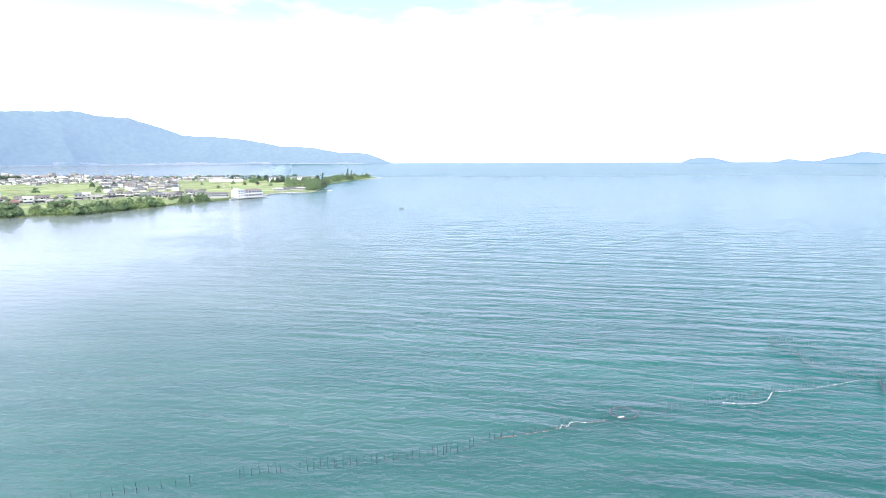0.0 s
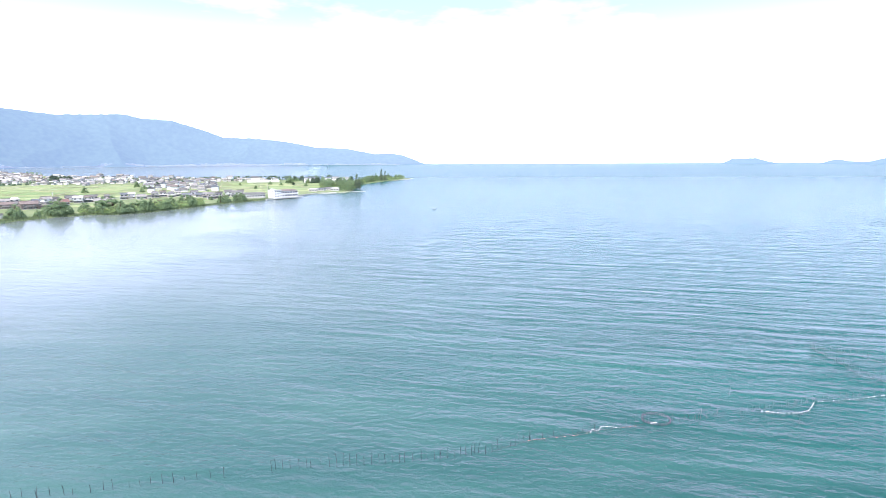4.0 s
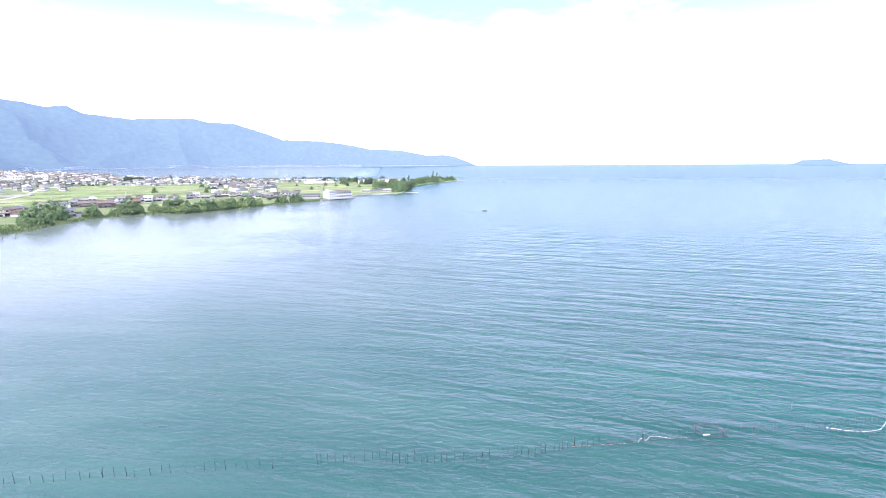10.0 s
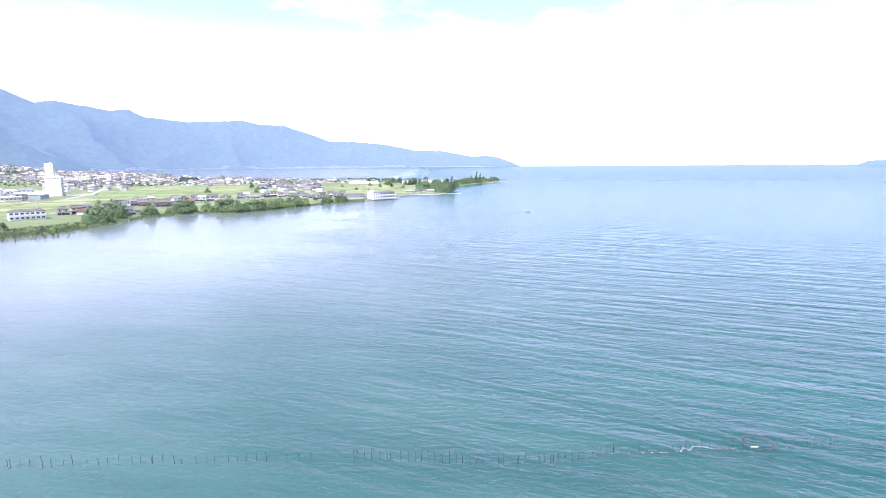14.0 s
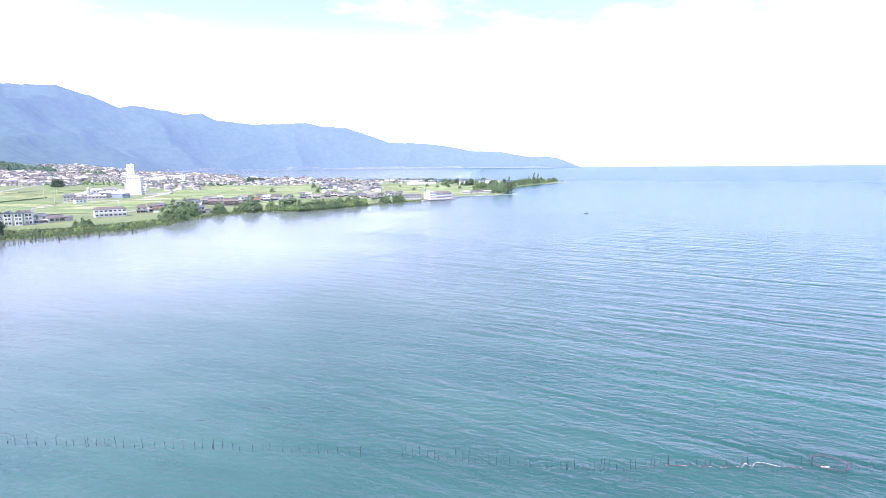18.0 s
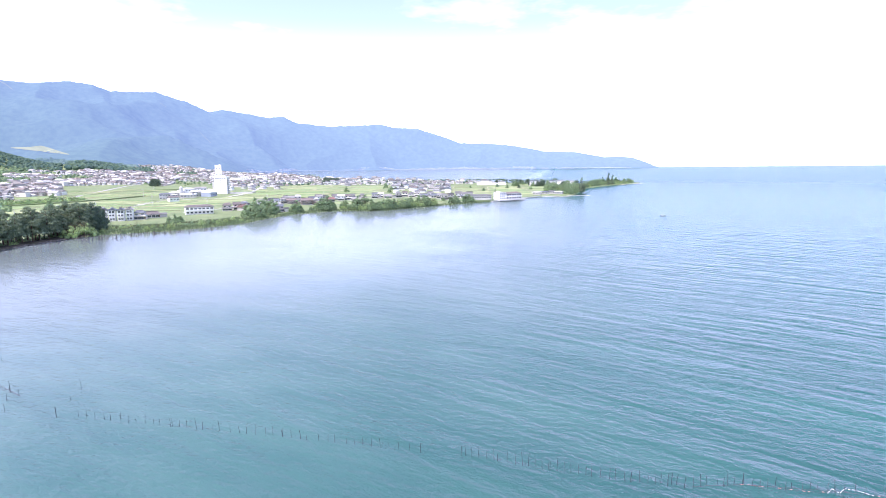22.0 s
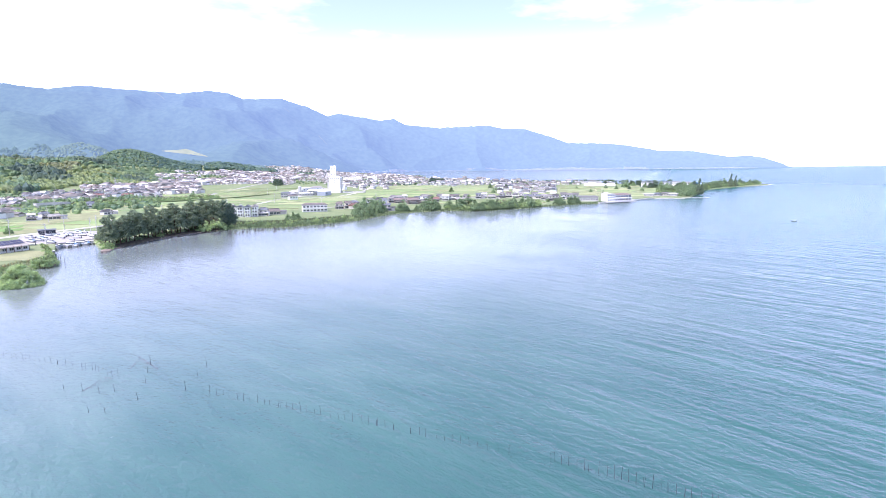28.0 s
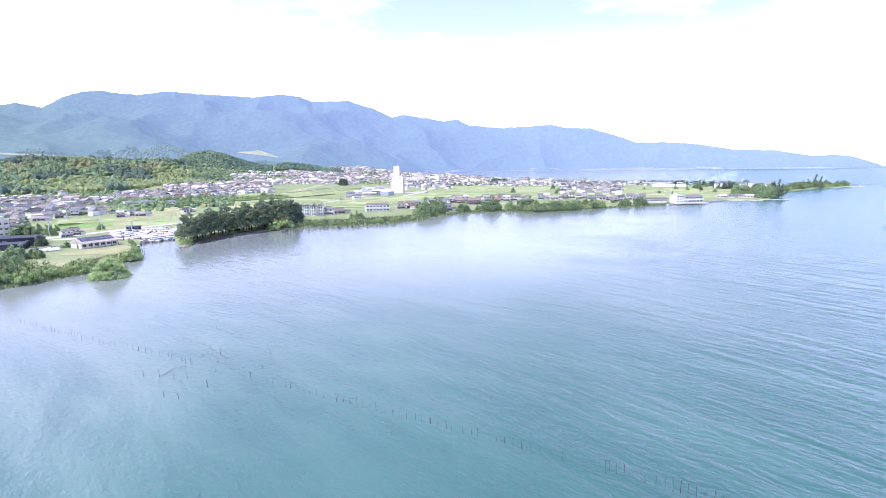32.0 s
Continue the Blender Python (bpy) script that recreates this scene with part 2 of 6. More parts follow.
    l.new(math_node("MULTIPLY", ranged(sep.outputs[1], 120.0, 1500.0, 0.21, 0.28), math_node("SUBTRACT", 1.0, math_node("MAXIMUM", math_node("MULTIPLY", bay, 0.75), math_node("MULTIPLY", calm, 0.45)))), b.inputs["Roughness"])
    b.inputs["Specular IOR Level"].default_value = 0.5
    b.inputs["IOR"].default_value = 1.333
    # three trains of long-crested waves, then chop and ripples
    def train(length, turn, crest, wobble):
        mp = n.new("ShaderNodeMapping")
        mp.vector_type = "TEXTURE"
        mp.inputs["Rotation"].default_value = (0, 0, radians(turn))
        mp.inputs["Scale"].default_value = (crest, 1, 1)
        l.new(pos, mp.inputs[0])
        t = n.new("ShaderNodeTexWave")
        t.wave_type, t.bands_direction, t.wave_profile = "BANDS", "Y", "SIN"
        for key, value in (("Scale", 0.314 / length), ("Distortion", wobble), ("Detail", 2.0), ("Detail Scale", 1.3), ("Detail Roughness", 0.5)):
            t.inputs[key].default_value = value
        l.new(mp.outputs[0], t.inputs["Vector"])
        return t.outputs["Fac"]

    def times(v, k):
        return math_node("MULTIPLY", v, k)

    groups = ranged(noise_node(0.035, rot=8, stretch=(0.5, 1.3, 1), detail=2.0), 0.32, 0.68, 0.45, 1.25)
    trains = math_node("ADD", math_node("ADD", times(train(3.7, -13, 2.0, 7.0), 0.15), times(train(6.1, -9, 2.2, 6.0), 0.18)), times(train(2.3, -20, 2.5, 8.0), 0.06))
    trains = math_node("ADD", trains, times(train(11.5, -15, 2.5, 6.5), 0.28))
    mid = noise_node(0.32, rot=13, stretch=(0.26, 1.0, 1), detail=2.5)
    chop = noise_node(1.05, rot=15, stretch=(0.55, 1.0, 1), detail=3.0)
    rip = noise_node(2.8, rot=16, stretch=(0.75, 1.0, 1), detail=3.0, rough=0.6)
    # the long trains break up in the lee
    trains = math_node("MULTIPLY", trains, math_node("SUBTRACT", 0.71, times(calm, 0.35)))
    height = math_node("ADD", math_node("ADD", math_node("MULTIPLY", trains, groups), math_node("MULTIPLY", mid, math_node("ADD", 0.40, times(calm, 0.22)))), math_node("ADD", times(chop, 0.36), math_node("MULTIPLY", rip, math_node("SUBTRACT", 0.13, times(calm, 0.04)))))
    bp = n.new("ShaderNodeBump")
    bp.inputs["Distance"].default_value = 1.0
    # wind patches; livelier far out on the open lake
    out = math_node("MULTIPLY", ranged(sep.outputs[1], 280.0, 620.0, 1.0, 1.4), ranged(patch, 0.34, 0.66, 1.16, 0.90))
    lee = math_node("ADD", ranged(far, 70.0, 250.0, 0.74, 0.22), ranged(far, 330.0, 620.0, 0.0, 0.24))
    lively = math_node("ADD", math_node("MULTIPLY", lee, calm), math_node("SUBTRACT", 1.0, calm))
    l.new(math_node("MULTIPLY", lively, out), bp.inputs["Strength"])
    l.new(height, bp.inputs["Height"])
    l.new(bp.outputs[0], b.inputs["Normal"])
    return m


M_WATER = water_material()
M_GROUND = mat("grassy_ground", (0.150, 0.204, 0.092), (0.208, 0.248, 0.122), scale=0.05, bump=0.3, bump_scale=2.0)
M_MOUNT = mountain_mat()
# blue haze over the islands comes from their emission colour
M_ISLAND = haze_mat("hazed_island", (0.06, 0.10, 0.14), (0.07, 0.11, 0.15), (0.16, 0.225, 0.37), 1.0, 0.004)
# bare ground and scars carry the haze before them as emission
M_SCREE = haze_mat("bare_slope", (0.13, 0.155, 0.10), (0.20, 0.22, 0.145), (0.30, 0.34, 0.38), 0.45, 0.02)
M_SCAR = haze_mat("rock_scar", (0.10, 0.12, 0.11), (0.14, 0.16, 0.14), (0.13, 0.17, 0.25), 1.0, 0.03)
M_STRIP = mat("vegetable_green", (0.115, 0.230, 0.055), (0.165, 0.290, 0.085), scale=0.1, fine=0.25, bump=0.2)
M_PADDY = mat("paddy_green", (0.190, 0.262, 0.112), (0.258, 0.318, 0.155), scale=0.03, fine=0.25, bump=0.2, bump_scale=1.5,
              rnd=[(1, 1, 1), (0.85, 0.95, 0.8), (1.10, 1.06, 1.05), (1.18, 1.08, 1.10), (0.80, 0.92, 0.78), (0.98, 1.04, 0.9), (1.32, 1.18, 1.25)])
M_SAND = mat("beach_sand", (0.55, 0.48, 0.36), (0.66, 0.60, 0.48), scale=0.2, bump=0.2)
M_LAWN = mat("mown_lawn", (0.205, 0.230, 0.115), (0.278, 0.288, 0.155), scale=0.08, bump=0.2, bump_scale=3)
M_ASPHALT = mat("road_asphalt", (0.30, 0.30, 0.29), (0.40, 0.39, 0.37), scale=0.3, bump=0.2)
M_CONCRETE = mat("concrete", (0.45, 0.44, 0.42), (0.58, 0.57, 0.54), scale=0.4, bump=0.2)
M_ROCK = mat("shore_rock", (0.16, 0.13, 0.11), (0.30, 0.25, 0.21), scale=0.6, bump=0.6)
M_PINE = foliage("pine_needles", (0.168, 0.230, 0.168), (0.248, 0.315, 0.215), 0.22)
M_BROAD = foliage("broadleaf_leaves", (0.202, 0.302, 0.180), (0.292, 0.398, 0.242), 0.20)
M_WILLOW = foliage("willow_leaves", (0.330, 0.460, 0.222), (0.430, 0.560, 0.298), 0.20)
# leaf colour lightened and greyed to hold the haze of distance
M_HILL = foliage("hazed_hill_leaves", (0.158, 0.245, 0.150), (0.228, 0.320, 0.190), 0.16)
M_GRAVEL = mat("gravel_yard", (0.30, 0.29, 0.28), (0.42, 0.41, 0.40), scale=0.4, bump=0.3)
M_DARKLEAF = foliage("evergreen_leaves", (0.108, 0.166, 0.132), (0.158, 0.220, 0.168), 0.20)
M_BAMBOO = foliage("bamboo_leaves", (0.262, 0.338, 0.166), (0.325, 0.392, 0.215), 0.12)
M_REED = foliage("reed_stalks", (0.152, 0.220, 0.124), (0.210, 0.272, 0.165), 0.22)
M_FLOOR = mat("forest_floor", (0.060, 0.052, 0.036), (0.105, 0.088, 0.062), scale=0.4, bump=0.5)
# wall colour has the distance haze mixed in as pale blue
M_FAR_TOWN = mat("hazed_town_wall", (0.30, 0.37, 0.48), (0.42, 0.47, 0.55), scale=0.05, fine=0.05)
M_CHEST = foliage("chestnut_blossom", (0.225, 0.258, 0.145), (0.275, 0.298, 0.175), 0.10)
# knoll and foothill leaves are duller and bluer, with haze in the colour
M_KNOLL = foliage("hazed_knoll_leaves", (0.132, 0.212, 0.150), (0.190, 0.275, 0.184), 0.16)
M_FOOTWOOD = foliage("hazed_foothill_leaves", (0.098, 0.169, 0.143), (0.137, 0.215, 0.169), 0.15)
M_STRAW = foliage("dry_reeds", (0.30, 0.26, 0.15), (0.36, 0.32, 0.2))
M_BARK = mat("pine_bark", (0.07, 0.045, 0.035), (0.13, 0.085, 0.06), scale=1.5, bump=0.5)
M_POST = mat("weathered_post", (0.028, 0.038, 0.045), (0.055, 0.068, 0.076), scale=3.0, rough=0.9,
             rnd=[(1, 1, 1), (1.4, 1.4, 1.4), (0.7, 0.75, 0.8), (1.2, 1.2, 1.2)])
M_NET = mat("fishing_net", (0.10, 0.085, 0.105), (0.17, 0.14, 0.165), scale=4.0, rough=1.0, spec=0.1)
M_RING = mat("purple_brown_net", (0.14, 0.095, 0.14), (0.22, 0.155, 0.21), scale=4.0, rough=1.0, spec=0.1)
M_ROPE_RED = mat("red_float_rope", (0.36, 0.19, 0.17), (0.46, 0.29, 0.27), scale=3)
M_FLOAT_W = mat("white_float", (0.80, 0.80, 0.78), (0.86, 0.86, 0.84), scale=3, rough=0.5)
M_WALL = mat("house_wall", (0.72, 0.70, 0.66), (0.80, 0.78, 0.75), scale=0.4, fine=0.08,
             rnd=[(1, 1, 1), (1.0, 0.97, 0.9), (0.82, 0.80, 0.78), (0.78, 0.75, 0.72), (0.95, 0.95, 0.98), (1, 0.95, 0.90), (0.66, 0.65, 0.66)])
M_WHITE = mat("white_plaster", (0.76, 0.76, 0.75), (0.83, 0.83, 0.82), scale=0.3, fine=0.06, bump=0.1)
M_ROOF = mat("glazed_roof_tile", (0.145, 0.142, 0.140), (0.220, 0.216, 0.212), scale=0.6, rough=0.6, spec=0.3, fine=0.2, bump=0.4, bump_scale=4,
             rnd=[(0.8, 0.8, 0.82), (1.1, 1.1, 1.15), (0.45, 0.46, 0.50), (0.88, 0.80, 0.77), (2.6, 2.6, 2.6), (0.9, 0.9, 0.95), (1.5, 1.48, 1.45), (0.75, 0.85, 1.0)])
M_ROOF_RED = mat("red_roof", (0.19, 0.115, 0.105), (0.26, 0.165, 0.148), scale=0.6, bump=0.3)
M_ROOF_BROWN = mat("brown_roof", (0.16, 0.128, 0.122), (0.24, 0.20, 0.188), scale=0.6, bump=0.3)
M_WINDOW = mat("window_glass", (0.035, 0.045, 0.055), (0.06, 0.07, 0.085), scale=1.0, rough=0.1, spec=0.6, fine=0.0)
M_FRAME = mat("window_frame", (0.55, 0.55, 0.55), (0.65, 0.65, 0.65), scale=2, rough=0.5, fine=0.05)
M_DARKSHED = mat("dark_metal_siding", (0.030, 0.034, 0.050), (0.050, 0.055, 0.075), scale=0.3, rough=0.5, fine=0.15)
M_SOLAR = mat("solar_panel", (0.07, 0.075, 0.12), (0.10, 0.105, 0.15), scale=1.0, rough=0.25, spec=0.6)
M_BEIGE = mat("beige_sheet_roof", (0.33, 0.30, 0.27), (0.40, 0.37, 0.34), scale=0.5, rough=0.6, fine=0.12, bump=0.2, bump_scale=3)
M_PALE = mat("pale_sheet_roof", (0.50, 0.50, 0.51), (0.62, 0.62, 0.62), scale=0.5, rough=0.5, fine=0.12, bump=0.2, bump_scale=3)
M_STUMP = mat("rotted_stump", (0.055, 0.055, 0.055), (0.12, 0.11, 0.10), scale=2.0, rough=0.9, rnd=[(1, 1, 1), (1.5, 1.45, 1.4), (0.7, 0.75, 0.8)])
M_STEEL = mat("galvanised_steel", (0.45, 0.46, 0.47), (0.55, 0.56, 0.57), scale=1.0, rough=0.45, metal=0.6)
M_HULL = mat("boat_hull", (0.50, 0.51, 0.52), (0.62, 0.62, 0.62), scale=1.0, rough=0.35,
             rnd=[(1, 1, 1), (0.8, 0.8, 0.8), (0.65, 0.70, 0.78), (0.9, 0.9, 0.88), (0.45, 0.52, 0.66), (0.4, 0.4, 0.4), (0.7, 0.67, 0.64)])
M_TARP = mat("blue_tarpaulin", (0.10, 0.25, 0.50), (0.16, 0.33, 0.58), scale=1.5, rough=0.6,
             rnd=[(1, 1, 1), (2.0, 1.3, 0.85), (3.0, 1.5, 0.85), (4.0, 2.0, 1.15), (0.8, 0.5, 0.3), (3.4, 1.7, 1.0), (1.6, 0.8, 0.45)])
M_WOOD = mat("dark_timber", (0.10, 0.065, 0.045), (0.17, 0.115, 0.08), scale=1.2, bump=0.3)

# ---------------------------------------------------------------- mesh helpers
rng = np.random.default_rng(7)


class Shape:
    """Collects verts and faces of one part."""

    def __init__(self):
        self.v, self.f, self.k = [], [], 0

    def add(self, verts, faces):
        self.f += [tuple(i + self.k for i in q) for q in faces]
        self.v += [tuple(p) for p in verts]
        self.k += len(verts)
        return self

    def box(self, cx, cy, z0, sx, sy, sz, rot=0.0, taper=1.0):
        c, s = math.cos(radians(rot)), math.sin(radians(rot))
        out = []
        for z, k in ((z0, 1.0), (z0 + sz, taper)):
            for dx, dy in ((-1, -1), (1, -1), (1, 1), (-1, 1)):
                x, y = dx * sx / 2 * k, dy * sy / 2 * k
                out.append((cx + c * x - s * y, cy + s * x + c * y, z))
        return self.add(out, [(3, 2, 1, 0), (4, 5, 6, 7), (0, 1, 5, 4), (1, 2, 6, 5), (2, 3, 7, 6), (3, 0, 4, 7)])

    def gable(self, cx, cy, z0, sx, sy, rise, thick=0.25, hip=0.0):
        """A roof with its ridge along x, eaves at z0, with thickness. hip: how far the ridge stops short of the ends."""
        x, y, r = sx / 2, sy / 2, sx / 2 - hip
        lo = [(-x, -y, z0 - thick), (x, -y, z0 - thick), (x, y, z0 - thick), (-x, y, z0 - thick)]
        up = [(-x, -y, z0), (x, -y, z0), (x, y, z0), (-x, y, z0), (-r, 0, z0 + rise), (r, 0, z0 + rise)]
        v = [(cx + a, cy + b, c) for a, b, c in lo + up]
        return self.add(v, [(3, 2, 1, 0), (0, 1, 5, 4), (1, 2, 6, 5), (2, 3, 7, 6), (3, 0, 4, 7), (4, 5, 9, 8), (6, 7, 8, 9), (5, 6, 9), (7, 4, 8)])

    def tube(self, points, radii, n=7, cap=True):
        rings = []
        for i, (p, r) in enumerate(zip(points, radii)):
            a = Vector(points[min(i + 1, len(points) - 1)]) - Vector(points[max(i - 1, 0)])
            q = a.to_track_quat("Z", "Y") if a.length > 1e-6 else None
            for k in range(n):
                o = Vector((r * math.cos(2 * math.pi * k / n), r * math.sin(2 * math.pi * k / n), 0))
                if q:
                    o = q @ o
                rings.append(tuple(Vector(p) + o))
        fs = []
        for i in range(len(points) - 1):
            for k in range(n):
                a, b = i * n + k, i * n + (k + 1) % n
                fs.append((a, b, b + n, a + n))
        if cap:
            fs.append(tuple(range((len(points) - 1) * n, len(points) * n)))
            fs.append(tuple(reversed(range(n))))
        return self.add(rings, fs)

    def mesh(self, name, material, smooth=False):
        me = bpy.data.meshes.new(name)
        me.from_pydata(self.v, [], self.f)
        me.materials.append(material)
        if smooth:
            me.shade_smooth()
        return me


def array_mesh(name, verts, faces, material, smooth=False):
    me = bpy.data.meshes.new(name)
    nv, nf, w = len(verts), len(faces), faces.shape[1]
    me.vertices.add(nv)
    me.vertices.foreach_set("co", np.asarray(verts, dtype=np.float32).ravel())
    me.loops.add(nf * w)
    me.loops.foreach_set("vertex_index", np.asarray(faces, dtype=np.int32).ravel())
    me.polygons.add(nf)
    me.polygons.foreach_set("loop_start", np.arange(0, nf * w, w, dtype=np.int32))
    me.polygons.foreach_set("use_smooth", np.full(nf, smooth))
    me.update(calc_edges=True)
    me.materials.append(material)
    return me


def part(name, shape, material, parent, label="", smooth=False, at=None):
    """Links one mesh object under a thing or a part."""
    me = shape if isinstance(shape, bpy.types.Mesh) else shape.mesh(name, material, smooth)
    ob = new(name, me)
    ob.parent = parent
    if at is not None:
        ob.matrix_basis = at
    return tagged(ob, label)


def thing(name, label, category, group="", kind=""):
    return tagged(new(name), label, category, group, kind)


class Kind:
    """A thing that is built once and then copied."""

    def __init__(self, build):
        self.build, self.first, self.used = build, None, False

    def put(self, m, label=""):
        if not self.used:
            self.used, self.first = True, self.build()
            self.first.matrix_basis = m
            ob = self.first
        else:
            ob = copy_thing(self.first, m)
            ob.matrix_basis = m
        return tagged(ob, label)


def at(x, y, z=0.0, turn=0.0, s=1.0, sz=None, lean=0.0):
    return Matrix.Translation((x, y, z)) @ Euler((radians(lean), 0, radians(turn))).to_matrix().to_4x4() @ Matrix.Diagonal((s, s, sz or s, 1))


def polar(az, r):
    """Plan point at az degrees left of +y and r metres from the origin."""
    return -r * math.sin(radians(az)), r * math.cos(radians(az))


# ---------------------------------------------------------------- the plan of the shore
SHORE = [(6.9, 1140), (7.8, 1098), (9.6, 1013), (11.9, 897), (12.6, 770), (13.2, 690), (14.2, 668), (15.8, 668), (17.8, 640), (20.5, 590), (22.2, 570),
         (26.7, 530), (28.7, 505), (33, 472), (35.2, 470), (37.2, 480), (38.5, 476), (42.1, 460), (44.5, 435), (46.6, 404), (50, 384), (54, 372), (58.8, 374),
         (62.2, 363), (66.6, 338), (69.4, 314), (70.45, 304), (70.8, 318), (71.4, 348), (73.6, 340), (74.1, 336), (74.25, 274), (75.76, 265), (78.0, 253),
         (78.7, 243), (80.8, 239), (82.8, 234), (84.7, 231), (92, 228), (110, 250), (140, 330)]
BACK = [(6.9, 1141), (9, 1135), (12, 1085), (16, 1090), (21.8, 1160), (26.7, 1270), (31, 1390), (35.5, 1530), (39, 1720), (42, 2050), (44.5, 2600), (46.3, 3200), (47.3, 3800), (140, 3800)]
S_AZ, S_R = [p[0] for p in sorted(SHORE)], [p[1] for p in sorted(SHORE)]
B_AZ, B_R = [p[0] for p in BACK], [p[1] for p in BACK]


def shore(az):
    return float(np.interp(az, S_AZ, S_R))


def slope_of(az):
    return np.interp(az, [40, 46, 48.5, 53, 58, 70, 90], [0.0, 0.0, 0.003, 0.020, 0.027, 0.028, 0.028])


def smooth(a, b, x):
    k = np.clip((x - a) / (b - a), 0, 1)
    return k * k * (3 - 2 * k)


HILLS = [(76.5, 1420, 5.5, 190, 34), (71.2, 1440, 3.0, 170, 28), (82.5, 1480, 5.0, 200, 35), (69.0, 2050, 2.6, 260, 51), (66.0, 2080, 3.0, 260, 34), (60.3, 1930, 2.6, 150, 22)]


def land_z(az, r):
    """Height of the land (without the shore's bank)."""
    az, r = np.asarray(az, float), np.asarray(r, float)
    z = 1.5 + np.clip(r - 900, 0, None) * slope_of(az)
    for a, rr, wa, wr, h in HILLS:
        z = z + h * np.exp(-((az - a) / wa) ** 2 - ((r - rr) / wr) ** 2)
    return z


def ground_z(x, y):
    return float(land_z(math.degrees(math.atan2(-x, y)), math.hypot(x, y)))


def build_land():
    az = np.concatenate([np.arange(6.9, 70, 0.12), np.arange(70, 76, 0.05), np.arange(76, 90, 0.15), np.arange(90, 140.1, 1.0)])
    rs, rb = np.interp(az, S_AZ, S_R), np.interp(az, B_AZ, B_R)
    wob = np.array([noise.noise((a * 2.1, 3.0, 0)) * 2.2 + noise.noise((a * 9, 8.0, 0)) * 0.8 for a in az]) * np.where((az > 70.5) & (az < 75), 0.1, 1)
    rs = rs + wob
    steps = [-14, -3, 0, 1.2, 4, 10, 22]
    bank = [-3.5, -0.9, 0.0, 0.35, 0.8, 1.25, 1.5]
    rows = []
    for s, b in zip(steps, bank):
        rows.append((rs + np.minimum(s, (rb - rs) * 0.4), np.full(len(az), b)))
    for k in np.linspace(0.0, 1.0, 75)[1:]:
        s0 = np.minimum(22, (rb - rs) * 0.4)
        r = rs + s0 + (rb - rs - s0) * k ** 1.25
        z = land_z(az, r)
        if k == 1.0:
            z = np.where(az < 47.2, 0.1, z)
        rows.append((r, z))
    rows.append((rb + 12, np.where(az < 47.2, -3.5, rows[-1][1] - 8)))
    R, Z = np.array([q[0] for q in rows]), np.array([q[1] for q in rows])
    X, Y = -R * np.sin(np.radians(az)), R * np.cos(np.radians(az))
    v = np.stack([X, Y, Z], -1).reshape(-1, 3)
    n = len(az)
    i, j = np.meshgrid(np.arange(len(rows) - 1), np.arange(n - 1), indexing="ij")
    a = (i * n + j).ravel()
    f = np.stack([a, a + n, a + n + 1, a + 1], -1)
    ob = new("ground", array_mesh("ground", v, f, M_GROUND, True))
    return tagged(ob, "low grassy lake plain rising to wooded foothills", "ground", kind="structure")


build_land()

# ---------------------------------------------------------------- lake


def build_water():
    rings = [0, 60, 150, 400, 1000, 2500, 4500, 7500]
    v, f, n = [(0, 0, 0)], [], 96
    for r in rings[1:]:
        v += [(r * math.cos(2 * math.pi * k / n), r * math.sin(2 * math.pi * k / n), 0) for k in range(n)]
    f += [(0, 1 + k, 1 + (k + 1) % n) for k in range(n)]
    for i in range(len(rings) - 2):
        for k in range(n):
            a, b = 1 + i * n + k, 1 + i * n + (k + 1) % n
            f.append((a, a + n, b + n, b))
    me = bpy.data.meshes.new("water")
    me.from_pydata(v, [], f)
    me.materials.append(M_WATER)
    me.shade_smooth()
    tagged(new("water", me), "wind-rippled blue-green lake water, milky with silt and painted sky glare inshore", "water", kind="structure")


build_water()

# ---------------------------------------------------------------- mountains: summits and saddles as (azimuth, height)
RIDGE = [(5.4, -6), (5.7, 10), (6.05, 30), (7.7, 80), (8.9, 94), (10.5, 89), (13.4, 135), (16.6, 145), (19.0, 185), (21.9, 213), (25.3, 221), (26.6, 264), (29.7, 344), (32.2, 354),
         (33.5, 380), (36.2, 372), (38.5, 362), (42.0, 390), (43.3, 444), (44.7, 426), (46.7, 456), (49.0, 485), (50.0, 462), (52.0, 537), (54.5, 601), (58.1, 588),
         (59.3, 627), (60.9, 642), (63.6, 614), (68.6, 625), (71.5, 635), (73.8, 596), (76.6, 615), (77.7, 606), (79.3, 558), (80.8, 479), (82.5, 501), (86, 440), (95, 520), (140, 380)]
R_AZ, R_H = [p[0] for p in RIDGE], [p[1] for p in RIDGE]
FOOT_AZ, FOOT_R = [4.5, 20, 35, 40, 44, 47, 52, 60, 140], [4420, 4400, 4250, 4000, 3600, 3200, 2750, 2450, 2450]


